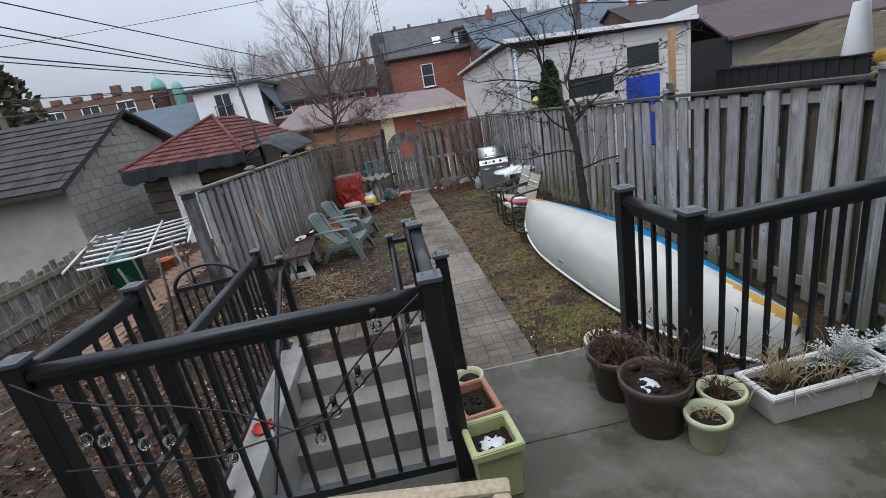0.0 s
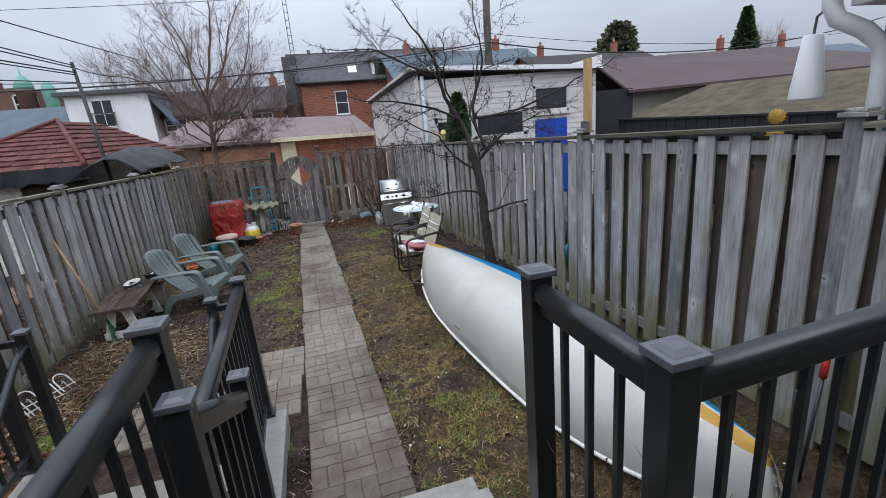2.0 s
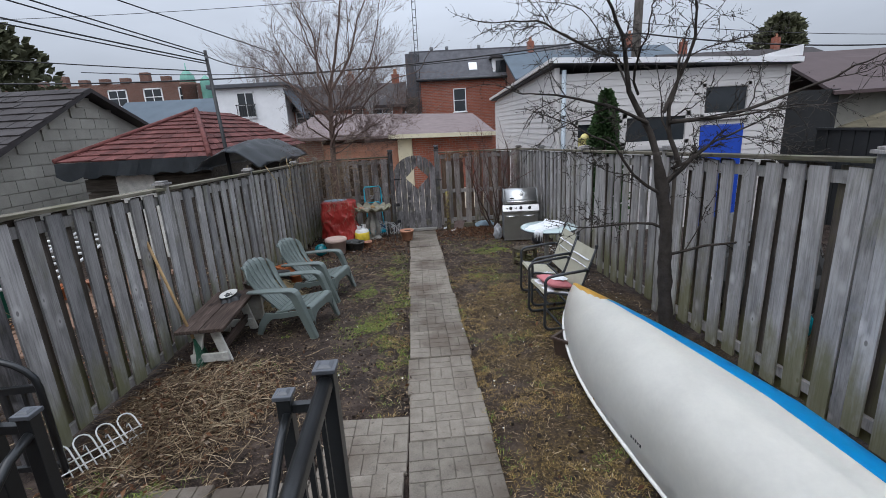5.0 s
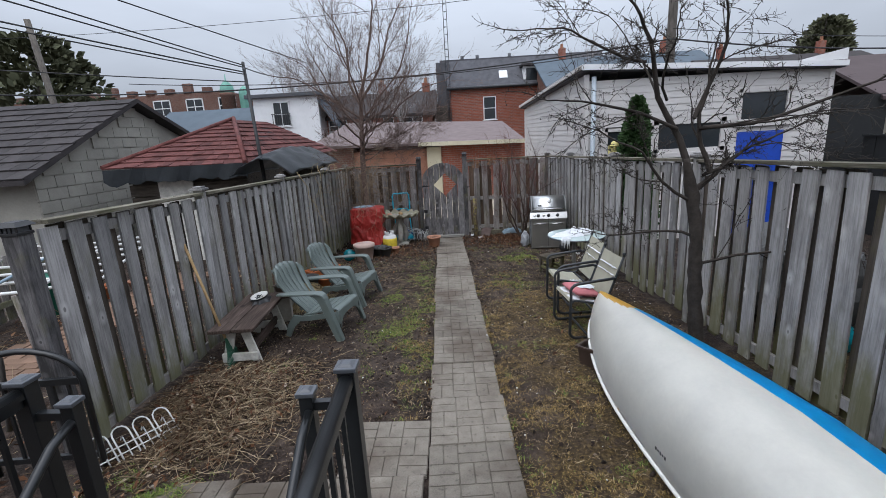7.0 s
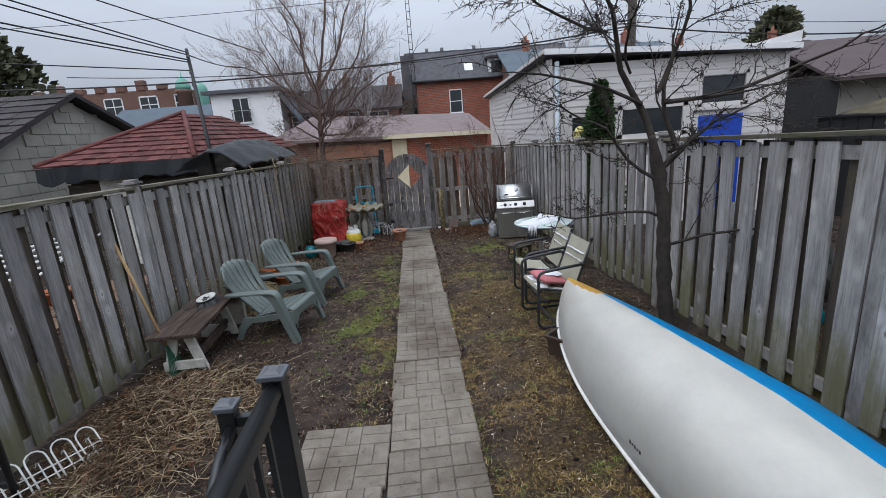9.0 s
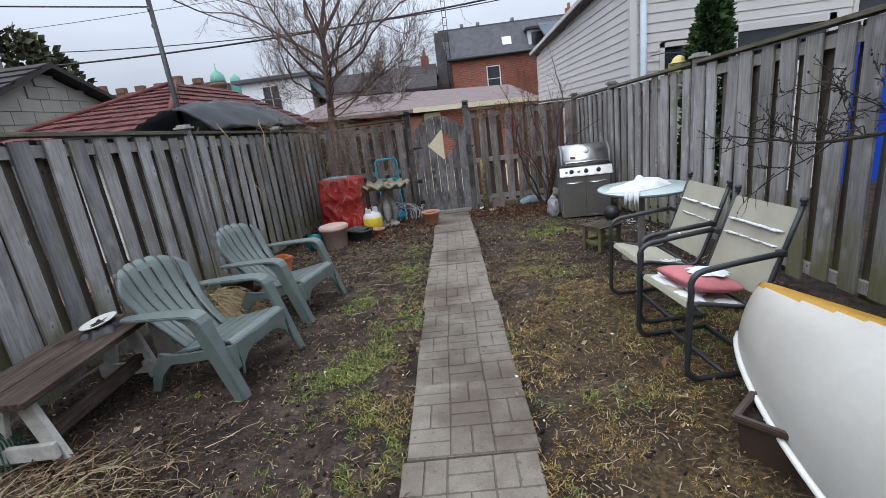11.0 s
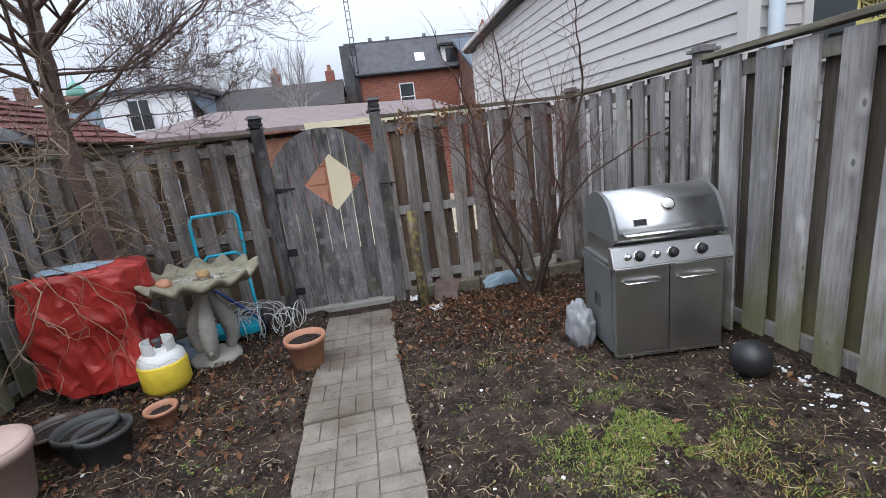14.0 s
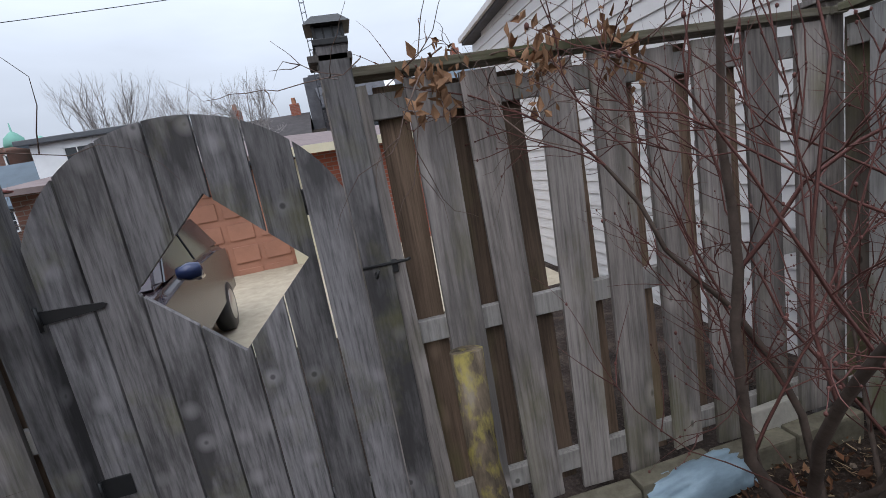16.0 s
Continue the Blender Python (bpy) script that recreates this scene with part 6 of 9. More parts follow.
def hand_cart(m):
    """Turquoise tubular cart with two wheels and a blue tray."""
    c = thing("hose_cart", "turquoise tubular cart with black wheels", "cart", m)
    T = M["teal"]
    a = 0.155
    loop = [(-a * 0.9, 0, 0.50), (-a, 0, 0.62), (-a, 0, 0.86), (-a * 0.85, 0, 0.90), (a * 0.85, 0, 0.90), (a, 0, 0.86), (a, 0, 0.62), (a * 0.9, 0, 0.50)]
    part("handle", tube(bmesh.new(), loop, 0.013, 8), T, c)
    part("hoop", tube(bmesh.new(), [(-a * 0.9, 0, 0.50), (-a * 0.8, 0, 0.58), (-a * 0.6, 0, 0.61), (a * 0.6, 0, 0.61), (a * 0.8, 0, 0.58), (a * 0.9, 0, 0.50)], 0.011, 8), T, c)
    for s in (-1, 1):
        part("leg", tube(bmesh.new(), [(s * a * 0.9, 0, 0.50), (s * a * 0.95, -0.02, 0.25), (s * a * 1.1, -0.06, 0.08)], 0.012, 8), T, c)
        w = part("wheel", lathe(bmesh.new(), [(0.0, -0.018), (0.085, -0.018), (0.095, -0.01), (0.095, 0.01), (0.085, 0.018), (0.0, 0.018)], 24), M["black"], c, "black plastic wheel", pose(s * 0.19, -0.08, 0.095, 0, 90, 0))
        part("hub", lathe(bmesh.new(), [(0.0, -0.021), (0.03, -0.021), (0.03, 0.021), (0.0, 0.021)], 14), M["cap"], w)
    part("tray", bx((0.0, -0.12, 0.09), (0.30, 0.2, 0.05), Matrix.Rotation(radians(12), 3, "X"), 0.012), T, c)
    part("strut", tube(bmesh.new(), [(-0.12, -0.03, 0.40), (0.16, -0.12, 0.12)], 0.012, 8), M["blue_strut"], c, "dark blue tube")
    return c


M["blue_strut"] = simple("dark_blue_paint", (0.03, 0.07, 0.25), 0.4)
hand_cart(pose(-0.69, 13.42, gz(0, 13.4), -6, 0, 14) @ Matrix.Scale(1.27, 4))

# loose coils of white wire edging
coil = bmesh.new()
rg = random.Random(12)
for i in range(26):
    cx, cy = rg.uniform(-0.22, 0.2), rg.uniform(-0.1, 0.1)
    r = rg.uniform(0.08, 0.16)
    yaw = rg.uniform(0, 3.1)
    tubep = [(cx + r * math.cos(t) * math.cos(yaw), cy + r * math.cos(t) * math.sin(yaw), max(0.0, r * 0.75 + r * math.sin(t) * 0.95)) for t in [k * 0.45 for k in range(15)]]
    tube(coil, tubep, 0.0032, 5)
ob = part("wire_edging", coil, M["wire"], None)
ob.matrix_world = pose(-0.37, 13.36, gz(0, 13.4), 0, 0, 10) @ Matrix.Scale(1.3, 4)
tagged(ob, "tangled coil of white wire garden edging", "wire edging")


def wire_border(m):
    c = thing("border_fence", "low white wire border fence lying in dead plants", "border fence", m)
    for i in range(4):
        x = i * 0.14
        part("hoop", tube(bmesh.new(), [(x - 0.055, 0, 0), (x - 0.055, 0, 0.2)] + [(x + 0.055 * math.cos(radians(a)), 0, 0.2 + 0.06 * math.sin(radians(a))) for a in (150, 120, 90, 60, 30)] + [(x + 0.055, 0, 0.2), (x + 0.055, 0, 0)], 0.006, 6), M["wire"], c)
        part("picket", tube(bmesh.new(), [(x, 0, 0), (x, 0, 0.17), (x - 0.02, 0, 0.15), (x, 0, 0.19), (x + 0.02, 0, 0.15)], 0.005, 6), M["wire"], c)
    for z in (0.05, 0.11):
        part("crosswire", tube(bmesh.new(), [(-0.08, 0, z), (0.5, 0, z)], 0.005, 6), M["wire"], c)
    return c


wire_border(pose(-1.98, 5.36, gz(0, 5.4) + 0.03, -52, 0, 55))
# mossy log stake beside the gate
stake = bmesh.new()
tube(stake, [(0, 0, 0), (0.005, 0.03, 0.3), (-0.01, 0.08, 0.6), (0.0, 0.13, 0.95)], [0.062, 0.052, 0.048, 0.052], 12)
for v in stake.verts:
    v.co += Vector((noise.noise(v.co * 18), noise.noise(v.co * 18 + Vector((5, 0, 0))), 0)) * 0.009
M["bark_moss"], nt, b = mat("lichened_bark", 0.95)
c = ramp(nt, tex(nt, 16, 6, (1, 1, 0.25)), [(0.35, (0.03, 0.024, 0.018)), (0.55, (0.13, 0.10, 0.07)), (0.75, (0.22, 0.185, 0.14))])
c = mixc(nt, ramp(nt, tex(nt, 26, 8, (1, 1, 0.5)), [(0.48, (0, 0, 0)), (0.66, (0.8,) * 3)]), c, (0.27, 0.225, 0.06))
nt.links.new(c, b.inputs["Base Color"])
bump(nt, b, tex(nt, 22, 5, (1, 1, 0.3)), 0.9, 0.012)
ob = part("log_stake", stake, M["bark_moss"], None)
ob.matrix_world = pose(1.05, 13.36, gz(0, 13.3) - 0.03)
tagged(ob, "mossy yellow-lichened log standing against the fence", "log")
bag = bmesh.new()
bmesh.ops.create_icosphere(bag, subdivisions=4, radius=1)
for v in bag.verts:
    n = v.co.normalized()
    k = 1 + 0.25 * noise.noise(n * 2.3) + 0.16 * noise.noise(n * 6) - 0.14 * abs(noise.noise(n * 11))
    v.co = Vector((n.x * 0.085 * k, n.y * 0.12 * k, max(0.0, 0.13 + n.z * 0.19 * k)))
for f in bag.faces:
    f.smooth = True
ob = part("plastic_bag", bag, M["plastic_bag"], None)
ob.matrix_world = pose(2.0, 11.98, gz(0, 12.0), 0, 0, 10)
tagged(ob, "milky plastic bag slumped beside the barbecue", "bag")

# ---------------------------------------------------------------- bench, rake and odds by the west fence
bench = thing("bench", "weathered plank bench on flaking white trestle legs", "bench", pose(-1.76, 7.36, gz(-1.7, 7.3), 0, 0, 3))
for x in (-0.13, 0.10):
    part("seat_plank", bx((x, 0, 0.42), (0.22, 1.12, 0.036), None, 0.005), M["plank_x"], bench)
for y in (-0.42, 0.42):
    for s in (-1, 1):
        part("leg", bx((s * 0.11, y, 0.205), (0.085, 0.036, 0.44), Matrix.Rotation(radians(-14 * s), 3, "Y"), 0.004), M["white_wood"], bench, "flaking white leg")
    part("leg_tie", bx((0, y - 0.04, 0.10), (0.36, 0.03, 0.085), None, 0.004), M["white_wood"], bench)
part("stretcher", bx((0.10, 0, 0.15), (0.036, 0.80, 0.085), None, 0.004), M["plank_x"], bench)
ob = part("bag", snow_blob(0.11, 0.17, 0.045, 9), M["black"], None)
ob.matrix_world = pose(-1.78, 7.66, gz(0, 7.6) + 0.445, 0, 0, 20)
tagged(ob, "crumpled black plastic bag lying on the bench", "bag")
ob = part("dish", lathe(bmesh.new(), [(0, 0), (0.07, 0.0), (0.105, 0.018), (0.11, 0.024), (0.10, 0.026), (0.065, 0.010), (0, 0.008)], 32), M["white_planter"], None, smooth=True)
ob.matrix_world = pose(-1.79, 7.66, gz(0, 7.6) + 0.478, 4, -5, 0) @ Matrix.Diagonal((0.85, 1.15, 1, 1))
tagged(ob, "pale oval dish lying on a black bag", "dish")
lowb = thing("low_shelf", "weathered plank on blocks beside the straw heap", "shelf", pose(-1.76, 8.34, gz(-1.7, 8.3), 0, 0, 12))
part("plank", bx((0, 0, 0.34), (0.24, 0.60, 0.034), None, 0.005), M["plank_x"], lowb)
for y in (-0.2, 0.2):
    part("block", bx((0, y, 0.16), (0.19, 0.13, 0.325), None, 0.01), M["pale_stone"], lowb, "grey concrete block")
trough(pose(-1.73, 8.36, gz(-1.7, 8.3) + 0.358, 0, 0, 75), 0.34, 0.15, 0.09, M["brown_pot"], "brown planter box of snow on the plank", True)
rake = thing("rake", "wooden-handled green leaf rake leaning on the fence", "rake", pose(0, 0, 0))
part("handle", tube(bmesh.new(), [(-1.86, 6.90, -0.60), (-2.245, 7.12, 0.42)], 0.014, 8), M["fresh"], rake, "pale wooden handle")
bm = bmesh.new()
for i in range(11):
    u = (i - 5) / 5
    tube(bm, [(-1.86, 6.90, -0.60), (-1.83 + 0.02, 6.89 + u * 0.09, -0.74), (-1.80, 6.88 + u * 0.15, -0.90), (-1.77, 6.88 + u * 0.155, -0.915)], [0.006, 0.005, 0.004, 0.003], 5)
part("tines", bm, M["green_rake"], rake, "green plastic tines")
# lumber post and bracket on the east fence
lp = thing("lumber_post", "fresh lumber stud bolted to the fence top", "post", pose(3.20, 5.16, 1.0))
part("stud", bx((0, 0, 0.33), (0.04, 0.085, 0.66), None, 0.003), M["fresh"], lp)
part("bracket", bx((-0.026, 0, 0.06), (0.012, 0.14, 0.10), None, 0.004), M["steel"], lp, "galvanised bracket")
# spare garden tool with red grip behind the railing
tool = thing("hand_tool", "garden tool with a red grip leaning on the fence", "tool", pose(2.98, 2.72, gz(0, 2.7)))
part("grip", tube(bmesh.new(), [(0.05, 0.02, 0.62), (0.08, 0.03, 0.78)], 0.018, 10), M["red"], tool, "red plastic grip")
part("shaft", tube(bmesh.new(), [(-0.04, 0, 0.0), (0.05, 0.02, 0.62)], 0.009, 8), M["dark_frame"], tool)
bm = bmesh.new()
bmesh.ops.create_icosphere(bm, subdivisions=3, radius=1)
for v in bm.verts:
    n = v.co.normalized()
    v.co = Vector((n.x * 0.06 * (1 + 0.3 * noise.noise(n * 3)), n.y * 0.085 * (1 + 0.3 * noise.noise(n * 4)), 0.012 + n.z * 0.016))
for f in bm.faces:
    f.smooth = True
for k in range(4):
    tube(bm, [(0.02 + 0.0 * k, -0.04 + 0.027 * k, 0.012), (0.085 + 0.01 * (k % 2), -0.05 + 0.033 * k, 0.013)], [0.014, 0.011], 8)
glove = part("glove", bm, M["red"], None)
glove.matrix_world = pose(-1.36, 3.16, -0.745, 0, 0, 30)
tagged(glove, "red work glove lying on the concrete curb", "glove")

# ---------------------------------------------------------------- wicker table and string lights on the porch
wt = thing("side_table", "wicker side table with a glass top", "table", pose(-0.12, 0.98, -0.22, 0, 0, -8))
for x0_, y0_, sx_, sy_ in ((0, 0.27, 0.60, 0.06), (0, -0.27, 0.60, 0.06), (0.27, 0, 0.06, 0.48), (-0.27, 0, 0.06, 0.48)):
    part("rim", bx((x0_, y0_, 0.45), (sx_, sy_, 0.045), None, 0.015), M["wicker"], wt)
part("glass_top", bx((0, 0, 0.458), (0.50, 0.50, 0.008), None), M["table_glass"], wt)
part("apron", bx((0, 0, 0.38), (0.52, 0.52, 0.10), None, 0.01), M["wicker"], wt)
for sx in (-1, 1):
    for sy in (-1, 1):
        part("leg", tube(bmesh.new(), [(sx * 0.26, sy * 0.26, 0), (sx * 0.26, sy * 0.26, 0.43)], 0.022, 10), M["wicker"], wt)
lights = thing("string_lights", "black string lights with clear bulbs on the railing", "string lights", pose(0, 1.695, 0))
way = [(0.05, 0.72), (-0.12, 0.60), (-0.28, 0.45), (-0.42, 0.30), (-0.55, 0.25), (-0.75, 0.40), (-0.95, 0.47), (-1.15, 0.53), (-1.35, 0.60), (-1.44, 0.70)]
part("cable", tube(bmesh.new(), [(a, -0.01 * (i % 2), b) for i, (a, b) in enumerate(way)], 0.004, 6), M["black"], lights)
part("cable", tube(bmesh.new(), [(0.04, -0.01, 0.66), (-0.10, -0.03, 0.52), (-0.40, -0.02, 0.28), (-0.85, -0.02, 0.22), (-1.40, -0.02, 0.30)], 0.004, 6), M["black"], lights)
for i, (a, b) in enumerate(((-0.13, 0.66), (-0.24, 0.44), (-0.36, 0.33), (-0.45, 0.22), (-0.80, 0.22), (-1.00, 0.36), (-1.09, 0.37), (-1.22, 0.42), (-1.28, 0.44))):
    part("socket", lathe(bmesh.new(), [(0, 0.012), (0.012, 0.012), (0.013, 0.045), (0.0, 0.05)], 10, (a, -0.02, b)), M["black"], lights)
    part("bulb", lathe(bmesh.new(), [(0.0, -0.048), (0.014, -0.043), (0.022, -0.028), (0.021, -0.012), (0.012, 0.004), (0.010, 0.012), (0, 0.012)], 16, (a, -0.02, b)), M["glass"], lights, "clear glass bulb")

# ---------------------------------------------------------------- materials of the neighbourhood
def brick_mat(name, col, mortar, scale=1.0):
    m, nt, b = mat(name, 0.9)
    tc = nt.nodes.new("ShaderNodeTexCoord")
    mp = nt.nodes.new("ShaderNodeMapping")
    mp.inputs["Rotation"].default_value = (radians(90), 0, 0)
    nt.links.new(tc.outputs["Object"], mp.inputs[0])
    br = nt.nodes.new("ShaderNodeTexBrick")
    br.inputs["Color1"].default_value = (*col, 1)
    br.inputs["Color2"].default_value = (*[c * 0.7 for c in col], 1)
    br.inputs["Mortar"].default_value = (*mortar, 1)
    br.inputs["Scale"].default_value = scale
    br.inputs["Mortar Size"].default_value = 0.008
    br.inputs["Brick Width"].default_value, br.inputs["Row Height"].default_value = 0.22, 0.075
    nt.links.new(mp.outputs[0], br.inputs[0])
    c = mixc(nt, ramp(nt, tex(nt, 0.7, 5), [(0.4, (0, 0, 0)), (0.75, (0.6,) * 3)]), br.outputs[0], tuple(x * 0.5 for x in col))
    nt.links.new(c, b.inputs["Base Color"])
    return m


M["brick"] = brick_mat("red_brick", (0.33, 0.105, 0.065), (0.24, 0.2, 0.18))
M["brick_dark"] = brick_mat("brown_brick", (0.20, 0.10, 0.075), (0.2, 0.17, 0.15))
M["siding"] = simple("beige_vinyl_siding", (0.57, 0.545, 0.53), 0.55, 0, 0.1, 1.2, 0.05, 40)
M["pale_blue"] = simple("pale_blue_grey_aluminium", (0.44, 0.50, 0.55), 0.5, 0, 0.08, 3)
M["blue_siding"] = simple("slate_blue_siding", (0.055, 0.085, 0.105), 0.6, 0, 0.15, 2)
M["white_trim"] = simple("white_painted_trim", (0.74, 0.74, 0.75), 0.5, 0, 0.08, 3)
M["shingle_grey"] = simple("grey_asphalt_shingle", (0.105, 0.105, 0.115), 0.9, 0, 0.35, 4, 0.5, 40)
M["shingle_brown"] = simple("brown_grey_shingle", (0.19, 0.15, 0.145), 0.9, 0, 0.3, 3, 0.5, 40)
M["shingle_red"] = simple("faded_red_shingle", (0.15, 0.056, 0.05), 0.9, 0, 0.5, 5, 0.5, 40, per_object=0.4)
M["shingle_dark"] = simple("dark_wet_shingle", (0.06, 0.053, 0.053), 0.85, 0, 0.3, 3, 0.5, 40, per_object=0.25)
M["block"] = simple("painted_concrete_block", (0.38, 0.36, 0.315), 0.9, 0, 0.2, 2.5, 0.4, 40, per_object=0.15)
M["slate"] = simple("blue_grey_roof", (0.10, 0.125, 0.15), 0.8, 0, 0.2, 1)
M["copper"] = simple("verdigris_copper", (0.16, 0.36, 0.29), 0.7, 0, 0.25, 1)
M["window"] = simple("dark_window_glass", (0.03, 0.035, 0.04), 0.08, 0, 0.2, 3, 0)
M["cream"] = simple("cream_paint", (0.55, 0.50, 0.36), 0.6, 0, 0.12, 3)
M["garage_door"] = simple("brown_painted_door", (0.36, 0.17, 0.11), 0.6, 0, 0.2, 3)
M["lane"] = concrete("lane_concrete", (0.42, 0.36, 0.27))
M["black_wood"] = simple("black_stained_boards", (0.012, 0.013, 0.014), 0.7, 0, 0.4, 5)
M["mossy_roof"] = simple("mossy_rolled_roofing", (0.092, 0.078, 0.05), 0.95, 0, 0.6, 3, 0.7, 30)
M["brown_metal"] = simple("brown_flat_roofing", (0.082, 0.060, 0.060), 0.8, 0, 0.2, 1.5)
M["tarp_black"] = simple("black_plastic_tarp", (0.03, 0.036, 0.042), 0.3, 0, 0.4, 5)
M["old_wood"] = wood("old_barn_board", [(0.3, (0.05, 0.042, 0.035)), (0.5, (0.1, 0.085, 0.07)), (0.75, (0.17, 0.15, 0.13))], axis=0)
M["blue_door"] = simple("royal_blue_paint", (0.01, 0.06, 0.42), 0.5, 0, 0.2, 4)
M["cable"] = simple("black_cable", (0.02, 0.02, 0.022), 0.6)
M["pole"] = wood("utility_pole_wood", [(0.3, (0.09, 0.08, 0.07)), (0.5, (0.16, 0.145, 0.13)), (0.75, (0.24, 0.22, 0.2))])
M["car"] = simple("dark_plum_car_paint", (0.035, 0.025, 0.03), 0.22, 0.0, 0.1, 3, 0)
M["brown_brick_path"] = simple("red_brown_paver", (0.26, 0.165, 0.115), 0.9, 0, 0.3, 4, 0.4, 50, per_object=0.35)
M["pvc"] = simple("white_pvc_pipe", (0.62, 0.62, 0.6), 0.5, 0, 0.15, 6)
M["green_bin"] = simple("dark_green_bin", (0.015, 0.13, 0.085), 0.45)


def quad_prism(bm, pts, thick, mi=0):
    """A slab under four corner points, thickened downwards."""
    hi = [bm.verts.new(p) for p in pts]
    lo = [bm.verts.new((p[0], p[1], p[2] - thick)) for p in pts]
    bm.faces.new(hi).material_index = mi
    bm.faces.new(list(reversed(lo))).material_index = mi
    for k in range(len(pts)):
        bm.faces.new((lo[k], lo[(k + 1) % len(pts)], hi[(k + 1) % len(pts)], hi[k])).material_index = mi
    return bm


def window(parent, x, y, z, w, h, frame_mat, bars=1, depth=0.06, face="s"):
    """A sash window in a wall that faces the yard: frame proud, glass set back."""
    g = part("window", bx((x, y - 0.005, z), (w, 0.03, h), None), M["window"], parent, "dark glass window pane")
    t = max(0.04, w * 0.07)
    for cx, cz, sx, sz in ((x - w / 2, z, t, h + t), (x + w / 2, z, t, h + t), (x, z + h / 2, w + t, t), (x, z - h / 2, w + t, t)):
        part("frame", bx((cx, y - 0.03, cz), (sx, depth, sz), None), frame_mat, g)
    if bars:
        part("sash_bar", bx((x, y - 0.025, z), (w, 0.04, t * 0.7), None), frame_mat, g)
    if bars > 1:
        part("sash_bar", bx((x, y - 0.025, z), (t * 0.6, 0.04, h), None), frame_mat, g)
    part("sill", bx((x, y - 0.05, z - h / 2 - t * 0.8), (w + 0.15, 0.12, t), None), frame_mat, g)
    return g


# ---------------------------------------------------------------- neighbour's sided garage
garage = thing("garage", "neighbour's garage clad in beige lap siding", "garage")
GX, GY, GXE, GYN = 3.22, 11.98, 7.86, 19.6
part("core", slab_mesh(GX + 0.1, GXE - 0.1, GY + 0.12, GYN - 0.1, -1.25, 2.05, 0), M["siding"], garage)
holes = [(6.19, 7.11, 1.2, 1.79), (6.18, 7.09, -1.2, 1.03), (4.6, 5.9, 0.72, 1.28), (3.62, 4.52, 0.70, 1.19)]
lap = 0.125
z = -1.25
while z < 2.3:
    zm = z + lap / 2
    segs = [(GX, GXE)]
    for a, b, c0, c1 in holes:
        if c0 < zm < c1:
            segs = [q for s0, s1 in segs for q in ((s0, min(s1, a)), (max(s0, b), s1)) if q[1] - q[0] > 0.02]
    topz = 2.30
    for s0, s1 in segs:
        if z < 2.08:
            part("siding_board", bx(((s0 + s1) / 2, GY + 0.02, zm), (s1 - s0, 0.016, lap + 0.012), Matrix.Rotation(radians(-6), 3, "X")), M["siding"], garage)
    # west wall, cut off by the falling roof line
    if z < 2.2:
        yn = GYN if z < 1.98 else GYN - (z - 1.98) / 0.30 * (GYN - GY)
        if yn - GY > 0.3:
            part("siding_board", bx((GX + 0.02, (GY + yn) / 2, zm), (0.016, yn - GY, lap + 0.012), Matrix.Rotation(radians(6), 3, "Y")), M["siding"], garage)
    z += lap
quad = bmesh.new()
quad_prism(quad, [(GX - 0.12, GY - 0.15, 2.40), (GXE + 0.12, GY - 0.15, 2.20), (GXE + 0.12, GYN + 0.1, 2.0), (GX - 0.12, GYN + 0.1, 2.14)], 0.10)
part("roof", quad, M["shingle_grey"], garage)
quad = bmesh.new()
quad_prism(quad, [(GX - 0.14, GY - 0.20, 2.42), (GXE + 0.14, GY - 0.20, 2.22), (GXE + 0.14, GY - 0.155, 2.22), (GX - 0.14, GY - 0.155, 2.42)], 0.10)
part("fascia", quad, M["white_trim"], garage, "white eaves trim")
quad = bmesh.new()
quad_prism(quad, [(GX - 0.17, GY - 0.15, 2.41), (GX - 0.125, GY - 0.15, 2.41), (GX - 0.125, GYN + 0.1, 2.15), (GX - 0.17, GYN + 0.1, 2.15)], 0.07)
part("rake_trim", quad, M["siding"], garage)
poly_bm = bmesh.new()
poly(poly_bm, [(7.0, GY - 0.12, 2.24), (7.98, GY - 0.12, 2.24), (7.98, GY - 0.12, 2.44)], 0.05, (0, -1, 0))
part("parapet", poly_bm, M["white_trim"], garage)
for xx, yy in ((GX, GY), (GXE, GY)):
    part("corner_post", bx((xx, yy + 0.02, 0.5), (0.09, 0.09, 3.5), None, 0.005), M["siding"], garage)
part("downspout", tube(bmesh.new(), [(GX + 0.12, GY - 0.06, 2.2), (GX + 0.12, GY - 0.06, -1.2)], 0.045, 10), M["pale_blue"], garage, "pale blue-grey downspout")
window(garage, 6.65, GY + 0.05, 1.495, 0.92, 0.59, M["siding"], 0)
window(garage, 5.25, GY + 0.05, 1.0, 1.30, 0.56, M["siding"], 0)
window(garage, 4.07, GY + 0.05, 0.945, 0.90, 0.49, M["siding"], 0)
d = part("door", bx((6.635, GY + 0.03, -0.09), (0.90, 0.05, 2.22), None, 0.004), M["blue_door"], garage, "royal blue door")
part("door_panel", bx((6.635, GY - 0.0, 0.35), (0.66, 0.02, 0.8), None, 0.004), M["blue_door"], d)

# yellow bird lantern hanging over the fence
lan = thing("hanging_lantern", "yellow pierced metal lantern hung above the fence", "lantern", pose(3.65, 11.55, 0.77))
M["lantern_yellow"] = simple("pale_yellow_enamel", (0.62, 0.54, 0.2), 0.5, 0, 0.2, 20)
LY = M["lantern_yellow"]
